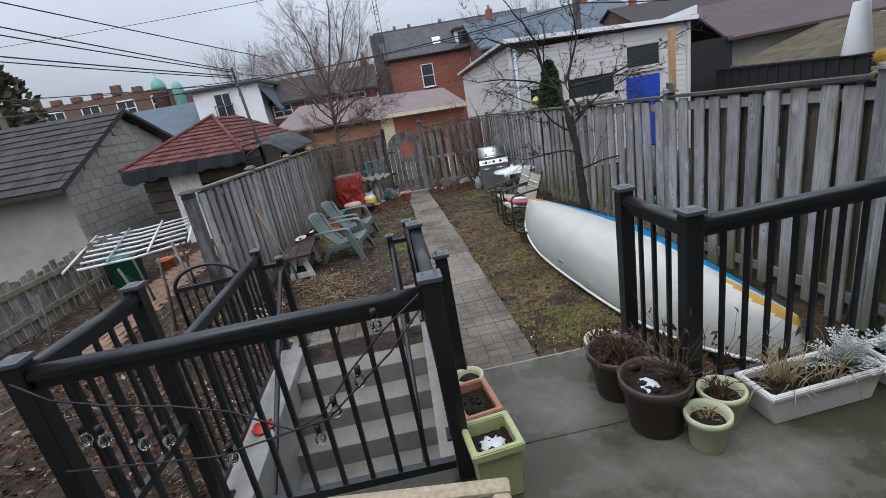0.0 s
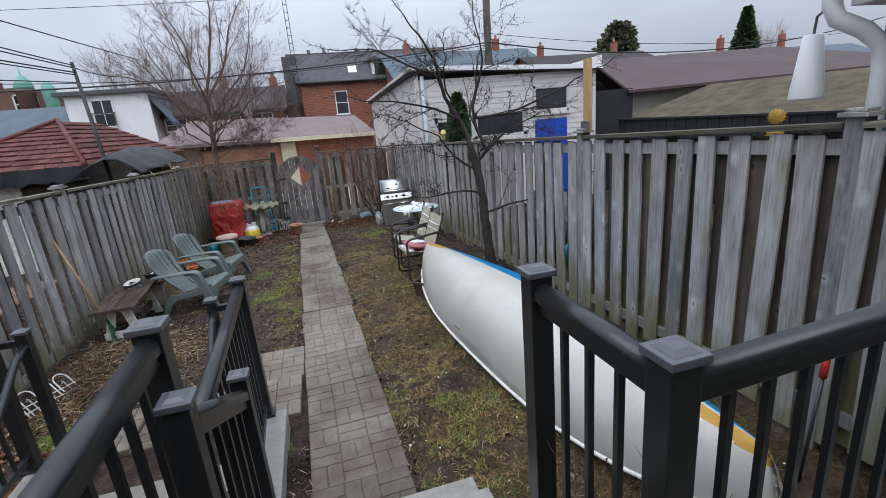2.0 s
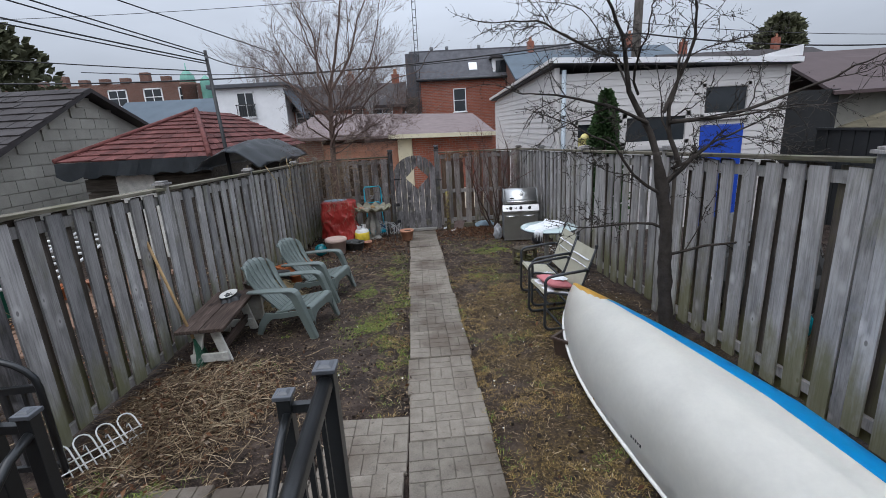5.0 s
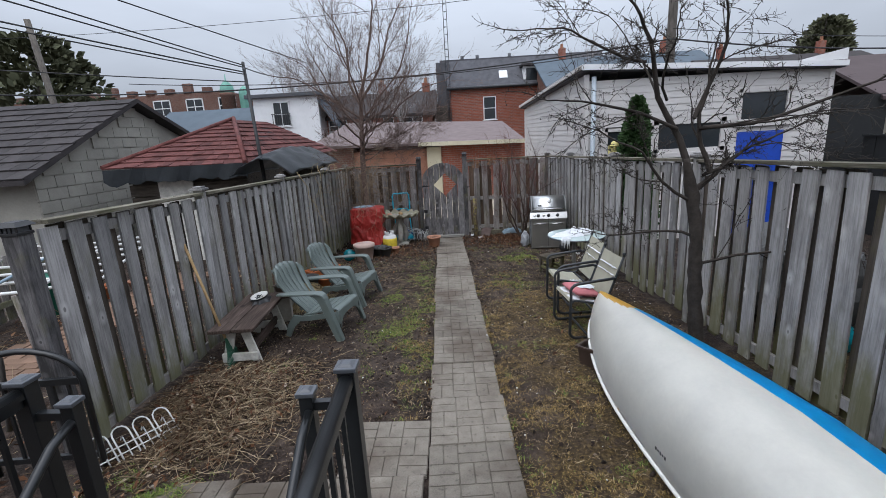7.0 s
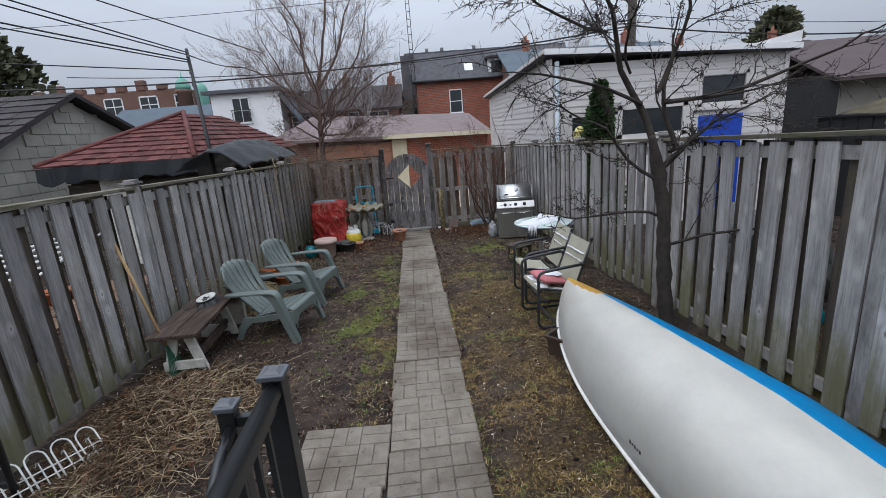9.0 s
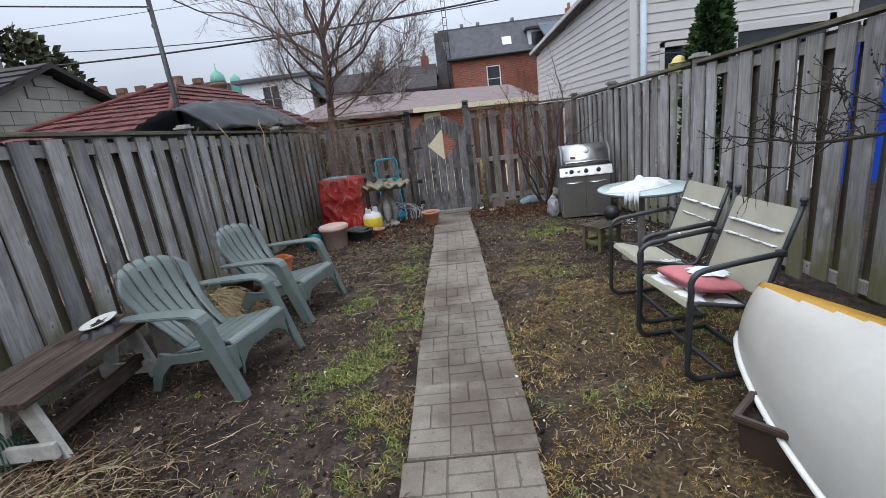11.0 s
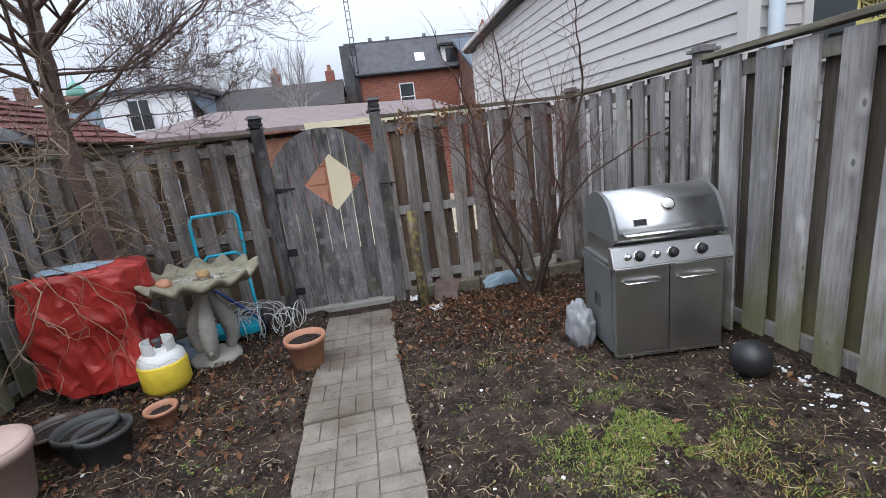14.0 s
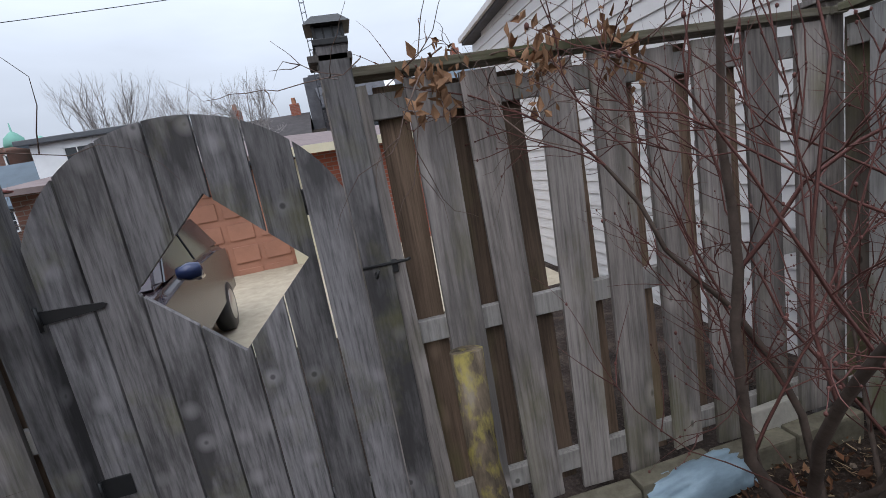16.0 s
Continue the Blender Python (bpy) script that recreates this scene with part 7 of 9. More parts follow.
for k in range(4):
    pn = pose(0, 0, 0, 0, 0, 90 * k + 20)
    bm = bmesh.new()
    for x in (-0.078, 0.078):
        box(bm, (x, -0.08, 0.06), (0.014, 0.008, 0.16))
    for z in (0.012, 0.132):
        box(bm, (0, -0.08, z), (0.15, 0.008, 0.016))
    box(bm, (0, -0.08, 0.072), (0.008, 0.006, 0.11))
    for a in (-1, 1):
        box(bm, (0, -0.08, 0.072), (0.01, 0.006, 0.17), Matrix.Rotation(a * 0.9, 3, "Y"))
        for b in (-1, 1):
            tube(bm, [(a * 0.037 + 0.024 * math.cos(u), -0.08, 0.072 + b * 0.032 + 0.018 * math.sin(u)) for u in [0.9 * q for q in range(8)]], 0.004, 5)
    part("panel", bm, LY, lan, "pierced yellow panel", pn)
part("dome", lathe(bmesh.new(), [(0.118, 0.135), (0.12, 0.148), (0.088, 0.152), (0.084, 0.165), (0.072, 0.195), (0.045, 0.222), (0.012, 0.235), (0.0, 0.236)], 24), LY, lan)
part("hook", tube(bmesh.new(), [(0, 0, 0.23), (0, 0, 0.27), (-0.1, 0.2, 0.30), (-0.2, 0.5, 0.30)], 0.006, 6), M["dark_frame"], lan)


# ---------------------------------------------------------------- lane, lane garages and a parked car
lane = part("lane", slab_mesh(-14, 3.1, 14.6, 22.2, -1.6, -1.24, 0), M["lane"], None)
tagged(lane, "pale concrete laneway behind the back fence", "lane", kind="structure")
lg = thing("lane_garage", "brick lane garage with a brown door and shallow roof", "garage")
lg.matrix_world = Matrix.Translation((0.5, 2.64, 1.28)) @ Matrix.Scale(1.14, 4) @ Matrix.Translation((-0.5, -2.64, -1.28))
part("wall", slab_mesh(-4.3, -3.0, 19.5, 26, -1.25, 1.08, 0), M["brick_dark"], lg)
part("wall", slab_mesh(0.2, 3.1, 19.5, 23, -1.25, 0.98, 0), M["brick"], lg)
part("wall", slab_mesh(-3.0, 0.2, 20.2, 23, -1.25, 0.98, 0), M["brick_dark"], lg)
part("pillar", slab_mesh(-0.32, 0.19, 19.45, 20.18, -1.25, 0.9, 0.01), M["cream"], lg, "cream painted door pillar")
gd = part("garage_door", slab_mesh(-3.0, -0.33, 19.62, 19.7, -1.2, 0.85, 0), M["garage_door"], lg, "brown panelled garage door")
for r in range(5):
    for k in range(5):
        part("door_panel", bx((-2.73 + 0.53 * k, 19.605, -0.98 + 0.41 * r), (0.43, 0.03, 0.29), None, 0.01), M["garage_door"], gd)
part("threshold", slab_mesh(-3.0, -0.33, 19.40, 19.61, -1.24, -1.15, 0.01), M["concrete"], lg)
bm = quad_prism(bmesh.new(), [(-4.5, 19.15, 1.15), (3.2, 19.15, 0.98), (3.2, 26.4, 1.82), (-4.5, 26.4, 2.16)], 0.09)
part("roof", bm, M["shingle_brown"], lg)
bm = quad_prism(bmesh.new(), [(-0.6, 19.10, 1.09), (3.25, 19.10, 1.01), (3.25, 19.15, 1.01), (-0.6, 19.15, 1.09)], 0.14)
part("fascia", bm, M["cream"], lg, "cream painted fascia board")


def car(m):
    c = thing("car", "dark plum hatchback parked in the lane", "car", m)
    L, W = 4.1, 1.7
    side = [(-2.05, 0.35), (-2.05, 0.72), (-1.9, 0.95), (-1.0, 1.02), (-0.35, 1.06), (1.2, 1.06), (1.95, 1.0), (2.05, 0.7), (2.05, 0.35)]
    bm = poly(bmesh.new(), [(x, -W / 2, z) for x, z in side], W, (0, 1, 0))
    bmesh.ops.bevel(bm, geom=bm.edges[:], offset=0.06, segments=3, affect="EDGES")
    part("body", bm, M["car"], c)
    bm = bmesh.new()
    lo = [(-1.05, 1.02), (1.9, 1.0)]
    hi = [(-0.25, 1.48), (1.35, 1.47)]
    vs = []
    for s in (-1, 1):
        vs.append([bm.verts.new((x, s * W * 0.47, z)) for x, z in lo] + [bm.verts.new((x, s * W * 0.38, z)) for x, z in reversed(hi)])
    bm.faces.new(vs[0]), bm.faces.new(list(reversed(vs[1])))
    for k in range(4):
        bm.faces.new((vs[0][k], vs[1][k], vs[1][(k + 1) % 4], vs[0][(k + 1) % 4]))
    bmesh.ops.recalc_face_normals(bm, faces=bm.faces)
    bmesh.ops.bevel(bm, geom=bm.edges[:], offset=0.05, segments=2, affect="EDGES")
    cab = part("cabin", bm, M["car"], c)
    for s in (-1, 1):
        for pts in (((-0.86, 1.06), (0.22, 1.06), (0.22, 1.40), (-0.24, 1.40)), ((0.30, 1.06), (1.45, 1.06), (1.22, 1.38), (0.30, 1.40))):
            bm = poly(bmesh.new(), [(x, s * (W * 0.475 - (z - 1.0) * 0.32), z) for x, z in pts], 0.012, (0, s, 0))
            part("side_window", bm, M["window"], cab, "dark side window")
        mr = part("mirror", lathe(bmesh.new(), [(0, -0.10), (0.05, -0.09), (0.075, 0.0), (0.06, 0.08), (0, 0.1)], 14), M["car_blue"], c, "blue-black wing mirror", pose(-0.72, s * (W / 2 + 0.10), 1.08, 90, 0, 0))
        for x in (-1.3, 1.3):
            w = part("wheel", lathe(bmesh.new(), [(0, -0.1), (0.27, -0.1), (0.31, -0.07), (0.31, 0.07), (0.27, 0.1), (0, 0.1)], 28), M["rubber"], c, "", pose(x, s * (W / 2 - 0.09), 0.31, 90))
            part("rim", lathe(bmesh.new(), [(0, -0.105), (0.19, -0.105), (0.2, -0.09), (0.2, 0.09), (0.19, 0.105), (0, 0.105)], 20), M["steel"], w)
        part("door_handle", bx((0.10, s * (W / 2 + 0.012), 0.9), (0.18, 0.025, 0.03), None, 0.006), M["chrome"], c)
        part("lamp", bx((1.98, s * 0.66, 0.86), (0.12, 0.25, 0.16), None, 0.02), M["red"], c, "red rear lamp")
        part("lamp", bx((-1.96, s * 0.64, 0.74), (0.14, 0.3, 0.12), None, 0.02), M["chrome"], c, "clear headlamp")
    return c


M["car_blue"] = simple("blue_black_paint", (0.02, 0.03, 0.08), 0.15, 0.2, 0.1)
car(pose(-1.55, 16.75, -1.24, 0, 0, 96))


# ---------------------------------------------------------------- houses beyond the lane
def gable_house(name, label, x0, x1, y0, y1, eave, ridge, wall, roof, windows, base=-1.3, wcol=None, chimneys=(), along="x", over=0.3):
    c = thing(name, label, "house")
    part("wall", slab_mesh(x0, x1, y0, y1, base, eave, 0), wall, c)
    ym, xm = (y0 + y1) / 2, (x0 + x1) / 2
    if along == "x":
        bm = quad_prism(bmesh.new(), [(x0 - over, y0 - over, eave - 0.05), (x1 + over, y0 - over, eave - 0.05), (x1 + over, ym, ridge), (x0 - over, ym, ridge)], 0.15)
        quad_prism(bm, [(x0 - over, ym, ridge), (x1 + over, ym, ridge), (x1 + over, y1 + over, eave - 0.05), (x0 - over, y1 + over, eave - 0.05)], 0.15)
        part("roof", bm, roof, c)
        for xx in (x0, x1 - 0.2):
            bm = poly(bmesh.new(), [(xx, y0, eave), (xx, y1, eave), (xx, ym, ridge - 0.12)], 0.2, (1, 0, 0))
            part("gable", bm, wall, c)
    else:
        bm = quad_prism(bmesh.new(), [(x0 - over, y0 - over, eave - 0.05), (xm, y0 - over, ridge), (xm, y1 + over, ridge), (x0 - over, y1 + over, eave - 0.05)], 0.15)
        quad_prism(bm, [(xm, y0 - over, ridge), (x1 + over, y0 - over, eave - 0.05), (x1 + over, y1 + over, eave - 0.05), (xm, y1 + over, ridge)], 0.15)
        part("roof", bm, roof, c)
        for yy in (y0, y1 - 0.2):
            part("gable", poly(bmesh.new(), [(x0, yy, eave), (x1, yy, eave), (xm, yy, ridge - 0.12)], 0.2, (0, 1, 0)), wall, c)
    for x, z, w, h, bars in windows:
        window(c, x, y0, z, w, h, M["white_trim"], bars)
    for x, y, z in chimneys:
        ch = part("chimney", slab_mesh(x - 0.25, x + 0.25, y - 0.25, y + 0.25, eave - 0.3, z, 0.02), M["brick"], c)
        part("chimney_pot", lathe(bmesh.new(), [(0.11, z), (0.13, z + 0.05), (0.1, z + 0.3), (0.12, z + 0.33), (0, z + 0.33)], 12, (x, y, 0)), M["terracotta"], ch)
    return c


def set_back(ob, k):
    """Move a far building k times as far from the porch foot, at k times the size."""
    c = Vector((0.5, 2.64, 1.28))
    ob.matrix_world = Matrix.Translation(c) @ Matrix.Scale(k, 4) @ Matrix.Translation(-c)
    return ob


bh = thing("brick_house", "red brick house with a grey mansard roof and dormer", "house")
part("wall", slab_mesh(0.64, 8.5, 27, 35, -1.3, 3.5, 0), M["brick"], bh)
bm = quad_prism(bmesh.new(), [(0.55, 26.85, 3.55), (8.6, 26.85, 3.55), (8.6, 28.1, 5.05), (0.25, 28.1, 5.05)], 0.1)
part("roof", bm, M["shingle_grey"], bh)
part("roof_top", quad_prism(bmesh.new(), [(0.2, 28.05, 5.06), (8.6, 28.05, 5.06), (8.6, 35, 5.1), (0.2, 35, 5.1)], 1.5), M["shingle_grey"], bh)
part("gutter", tube(bmesh.new(), [(0.5, 26.8, 3.52), (8.6, 26.8, 3.52)], 0.07, 8), M["dark_frame"], bh)
part("wing", slab_mesh(0.0, 0.64, 27.6, 35, -1.3, 4.9, 0), M["shingle_grey"], bh)
for x in (2.64, 5.3):
    window(bh, x, 27, 2.5, 0.6, 1.1, M["white_trim"], 1)
dm = part("dormer", slab_mesh(4.38, 5.25, 27.05, 28.6, 3.6, 4.42, 0.02), M["white_trim"], bh, "white dormer")
part("dormer_glass", bx((4.82, 27.03, 4.0), (0.6, 0.06, 0.62), None), M["window"], dm)
part("dormer_roof", bx((4.82, 27.7, 4.47), (1.1, 1.7, 0.1), None), M["shingle_dark"], dm)
part("skylight", bx((3.4, 27.33, 4.12), (0.42, 0.5, 0.06), Matrix.Rotation(radians(50), 3, "X")), M["white_trim"], bh, "pale skylight")
for x in (1.4, 2.2, 3.9):
    part("roof_vent", tube(bmesh.new(), [(x, 28.6, 5.0), (x, 28.6, 5.3)], 0.09, 8), M["cap"], bh)
set_back(bh, 1.95)
part("stair_tower", slab_mesh(-0.1, 0.5, 26.2, 27.5, -1.3, 2.7, 0), M["old_wood"], bh)
set_back(gable_house("house", "house with a dark green-grey roof behind the garages", 7.6, 20, 36, 46, 4.2, 6.6, M["brick_dark"], M["slate"], [(10, 3.2, 0.8, 1.0, 1), (14, 3.2, 0.8, 1.0, 1)], chimneys=((9.6, 41, 7.3), (17.5, 41, 7.4))), 1.25)
set_back(gable_house("row_house", "row of brick houses with dark roofs", -7.2, -0.5, 32, 39, 2.75, 4.3, M["brick"], M["shingle_dark"], [(-6.36, 2.2, 1.1, 0.66, 2), (-4.6, 2.25, 0.6, 0.6, 1), (-3.2, 2.2, 0.6, 0.66, 1), (-1.7, 2.2, 1.2, 0.6, 2)], chimneys=((-3.9, 35.5, 4.9), (-0.9, 35.5, 4.8))), 1.5)
wh = thing("white_house", "white rendered upper storey with a balcony door", "house")
part("wall", slab_mesh(-11.7, -7.6, 32.5, 38, -1.3, 4.15, 0), M["white_trim"], wh)
part("roof", slab_mesh(-12.1, -7.3, 32.2, 38.3, 4.15, 4.38, 0.03), M["cap"], wh)
part("lean_roof", quad_prism(bmesh.new(), [(-7.6, 32.4, 4.0), (-6.6, 32.4, 2.4), (-6.6, 38, 2.4), (-7.6, 38, 4.0)], 0.15), M["slate"], wh)
set_back(wh, 1.4)
window(wh, -9.96, 32.5, 3.15, 1.0, 1.43, M["white_trim"], 2)
for k in range(9):
    part("balcony_bar", bx((-10.5 + 0.135 * k, 32.3, 2.8), (0.03, 0.03, 0.7), None), M["black"], wh)
part("balcony_rail", bx((-9.96, 32.3, 3.16), (1.2, 0.05, 0.05), None), M["black"], wh)
set_back(gable_house("house", "low house with a blue-grey roof", -20, -12.4, 34, 42, 1.9, 4.1, M["brick_dark"], M["slate"], [(-14, 1.2, 0.8, 0.9, 1)]), 1.3)
gable_house("house", "distant brick house with chimneys", 21, 34, 38, 48, 4.0, 6.1, M["brick_dark"], M["shingle_dark"], [(24, 3.1, 0.8, 1, 1), (29, 3.1, 0.8, 1, 1)], chimneys=((23, 43, 7.0), (31, 43, 7.0)))
gable_house("house", "distant house with a dark roof", 36, 60, 36, 46, 3.2, 5.4, M["brick_dark"], M["slate"], [(40, 2.3, 0.8, 1, 1)], chimneys=((42, 41, 6.6), (50, 41, 6.7)))

school = thing("school_building", "long brown brick school with a crenellated parapet", "school")
part("wall", slab_mesh(-62, -26, 60, 72, -1.3, 7.9, 0), M["brick_dark"], school)
for k in range(16):
    part("merlon", slab_mesh(-61 + 2.3 * k, -60 + 2.3 * k, 59.9, 60.6, 7.9, 8.5 + 0.5 * (k % 4 == 1), 0.05), M["brick_dark"], school)
for k in range(9):
    window(school, -58 + 4.0 * k, 60, 6.3, 2.0, 1.8, M["white_trim"], 2)
part("turret", lathe(bmesh.new(), [(0, -1.3), (0.8, -1.3), (0.8, 7.2), (0.9, 7.3), (0.9, 7.6), (0, 7.6)], 12, (-25.6, 59.5, 0)), M["brick_dark"], school)
part("dome", lathe(bmesh.new(), [(0.8, 7.6), (0.82, 7.9), (0.7, 8.4), (0.35, 8.8), (0.08, 9.0), (0.04, 9.7), (0, 9.7)], 20, (-25.6, 59.5, 0)), M["copper"], school, "verdigris copper dome")
part("dome", lathe(bmesh.new(), [(0.0, -1.3), (0.6, -1.3), (0.6, 7.3), (0.62, 7.5), (0.5, 7.9), (0.1, 8.3), (0, 8.3)], 16, (-23.6, 59.5, 0)), M["copper"], school, "verdigris copper dome")


# ---------------------------------------------------------------- west neighbours
def shingle_roof(parent, corners, rows, cols, material, thick=0.02, name="shingle"):
    """Shingle courses over a four-cornered slope: eave left, eave right, top right, top left."""
    a, b, c2, d2 = [Vector(p) for p in corners]
    nrm = (b - a).cross(d2 - a).normalized()
    me = None
    rg = random.Random(rows * 100 + cols)
    for r in range(rows):
        l0, r0 = a.lerp(d2, r / rows), b.lerp(c2, r / rows)
        l1, r1 = a.lerp(d2, min(1, (r + 1.15) / rows)), b.lerp(c2, min(1, (r + 1.15) / rows))
        n = max(1, round(cols * (r0 - l0).length / max(0.01, (b - a).length)))
        off = 0.5 * (r % 2)
        for k in range(-1 if off else 0, n):
            u0, u1 = max(0, (k + off + 0.02) / n), min(1, (k + off + 0.98) / n)
            if u1 - u0 < 0.01:
                continue
            lift = nrm * rg.uniform(0.004, 0.016)
            p = [l0.lerp(r0, u0) + lift + nrm * thick, l0.lerp(r0, u1) + lift + nrm * thick, l1.lerp(r1, u1) + nrm * 0.004, l1.lerp(r1, u0) + nrm * 0.004]
            bm = bmesh.new()
            vs = [bm.verts.new(q) for q in p] + [bm.verts.new(q - nrm * thick) for q in p]
            bm.faces.new(vs[:4])
            for i in range(4):
                bm.faces.new((vs[4 + i], vs[4 + (i + 1) % 4], vs[(i + 1) % 4], vs[i]))
            part(name, bm, material, parent)


shed = set_back(thing("shed", "old plank shed with a red shingled hip roof", "shed"), 1.24)
part("wall", slab_mesh(-5.0, -2.98, 10.5, 16, -1.2, 0.98, 0), M["old_wood"], shed)
for k in range(9):
    part("plank", bx((-4.0, 10.47, -0.9 + 0.22 * k), (2.06, 0.03, 0.2), Matrix.Rotation(radians(-3), 3, "X"), 0.004), M["old_wood"], shed)
part("door", slab_mesh(-4.5, -3.9, 10.41, 10.45, -1.1, 0.84, 0.006), M["white_wood"], shed, "pale painted door")
EL, ER, BL_, BR_, AP, AB = (-5.2, 10.15, 1.04), (-2.82, 10.15, 1.0), (-5.2, 16.4, 1.04), (-2.82, 16.4, 1.0), (-4.15, 12.9, 1.86), (-4.1, 14.6, 1.86)
bm = bmesh.new()
V = {k: bm.verts.new(v) for k, v in dict(EL=EL, ER=ER, BL=BL_, BR=BR_, AP=AP, AB=AB).items()}
for f in (("EL", "ER", "AP"), ("ER", "BR", "AB", "AP"), ("BR", "BL", "AB"), ("BL", "EL", "AP", "AB"), ("EL", "BL", "BR", "ER")):
    bm.faces.new([V[k] for k in f])
bmesh.ops.recalc_face_normals(bm, faces=bm.faces)
part("roof", bm, M["shingle_dark"], shed)
shingle_roof(shed, (EL, ER, AP, AP), 11, 13, M["shingle_red"])
shingle_roof(shed, (ER, BR_, AB, AP), 9, 24, M["shingle_red"])
part("hip_cap", tube(bmesh.new(), [Vector(ER) + Vector((0, 0, 0.03)), Vector(AP) + Vector((0, 0, 0.04))], 0.045, 6), M["shingle_red"], shed)
part("hip_cap", tube(bmesh.new(), [Vector(EL) + Vector((0, 0, 0.03)), Vector(AP) + Vector((0, 0, 0.04))], 0.04, 6), M["shingle_red"], shed)
felt = bmesh.new()
pts = []
for i in range(25):
    x = -5.2 + 2.4 * i / 24
    pts.append((x, 10.12 + 0.03 * noise.noise((x * 4, 0, 0)), 0.80 + 0.10 * noise.noise((x * 3.3, 1, 0)) + 0.05 * noise.noise((x * 9, 3, 0))))
up_ = [felt.verts.new((p[0], 10.14, 1.03)) for p in pts]
dn_ = [felt.verts.new(p) for p in pts]
for i in range(24):
    felt.faces.new((dn_[i], dn_[i + 1], up_[i + 1], up_[i]))
bmesh.ops.solidify(felt, geom=felt.faces[:], thickness=0.006)
part("felt_edge", felt, M["tarp_black"], shed, "torn black roofing felt")

tarp = bmesh.new()
nx, ny = 26, 20
g = {}
for i in range(nx + 1):
    for j in range(ny + 1):
        x, y = -3.35 + 1.1 * i / nx, 10.6 + 3.6 * j / ny
        u, v = 2 * i / nx - 1, 2 * j / ny - 1
        z = 0.78 + 0.45 * (1 - abs(u) ** 1.6) * (1 - 0.35 * v * v) + 0.06 * noise.noise((x * 3, y * 2, 2)) + 0.03 * noise.noise((x * 9, y * 7, 1))
        g[i, j] = tarp.verts.new((x, y, z))
for i in range(nx):
    for j in range(ny):
        tarp.faces.new((g[i, j], g[i + 1, j], g[i + 1, j + 1], g[i, j + 1])).smooth = True
bmesh.ops.solidify(tarp, geom=tarp.faces[:], thickness=0.006)
th_ = thing("covered_woodpile", "pile under a wrinkled black plastic tarp", "woodpile")
part("tarp", tarp, M["tarp_black"], th_)
part("crate", slab_mesh(-3.1, -2.55, 11.0, 13.8, -1.2, 0.55, 0.03), M["old_wood"], th_)
for k in range(12):
    z = -1.08 + 0.165 * k
    part("board", bx((-2.52 + 0.012 * math.sin(k * 5), 12.4 + 0.03 * math.sin(k * 3), z), (0.03, 2.9, 0.15), Matrix.Rotation(0.012 * math.sin(k * 2), 3, "X"), 0.004), M["old_wood"], th_)

bg = set_back(thing("block_garage", "neighbour's concrete block garage with a worn shingle roof", "garage"), 1.24)
bl = 0.40
YN0, YN1, YP = 9.81, 14.12, 12.4
prof_z = lambda y: 1.12 + (2.28 - 1.12) * (y - YN0) / (YP - YN0) if y < YP else 2.28 + (1.66 - 2.28) * (y - YP) / (YN1 - YP)
bm = poly(bmesh.new(), [(-6.1, YN0, -1.2), (-6.1, YN1, -1.2), (-6.1, YN1, 1.62), (-6.1, YP, 2.24), (-6.1, YN0, 1.08)], 6.0, (-1, 0, 0))
part("wall", bm, M["block"], bg)
for r in range(18):
    z0 = -1.2 + 0.2 * r
    y = YN0 - (bl / 2 if r % 2 else 0)
    while y < YN1:
        ya_, yb_ = max(YN0, y), min(YN1, y + bl)
        if yb_ - ya_ > 0.05 and z0 + 0.2 < min(prof_z(ya_), prof_z(yb_)) + 0.02:
            part("block", bx((-6.09, (ya_ + yb_) / 2, z0 + 0.1), (0.04, yb_ - ya_ - 0.012, 0.188), None), M["block"], bg)
        y += bl
roof_s = [(-12.2, 9.4, 0.98), (-5.85, 9.4, 0.98), (-5.85, YP, 2.36), (-12.2, YP, 2.36)]
part("roof", quad_prism(bmesh.new(), roof_s, 0.08), M["shingle_dark"], bg)
part("roof", quad_prism(bmesh.new(), [(-12.2, YP, 2.36), (-5.85, YP, 2.36), (-5.85, 14.5, 1.58), (-12.2, 14.5, 1.58)], 0.08), M["shingle_dark"], bg)
shingle_roof(bg, roof_s, 11, 22, M["shingle_dark"])
part("roof_vent", bx((-8.6, 11.8, 2.25), (0.3, 0.3, 0.16), None, 0.02), M["white_trim"], bg)

# garden of the west neighbour
bp = thing("garden_path", "red-brown brick path in the neighbouring garden", "path", kind="structure")
BRK = link_mesh("brick", bx((0, 0, 0), (0.19, 0.095, 0.05), None), M["brown_brick_path"])
rg = random.Random(2)
p0, p1 = Vector((-4.25, 5.2)), Vector((-4.45, 11.0))
for r in range(44):
    for k in range(4):
        t = r / 44
        q = p0.lerp(p1, t)
        x, y = q.x - 0.4 + 0.205 * k + 0.1 * (r % 2), q.y
        shared("brick", BRK, bp, pose(x, y, gz(x, y) + 0.005 + rg.uniform(-0.006, 0.006), rg.uniform(-2, 2), rg.uniform(-2, 2), rg.uniform(-3, 3) + 2) @ Matrix.Diagonal((1, 1.3, 1, 1)))
fr = thing("plant_frame", "rickety white pipe frame on wooden stakes", "trellis")
for i in range(7):
    t = i / 6
    a, b = Vector((-5.0, 7.15, -0.12)).lerp(Vector((-6.2, 9.6, -0.08)), t), Vector((-3.55, 7.55, -0.10)).lerp(Vector((-4.45, 9.95, -0.06)), t)
    part("pipe", tube(bmesh.new(), [a, (a + b) / 2 + Vector((0, 0.03 * math.sin(i), -0.03)), b], 0.02, 7), M["pvc"], fr)
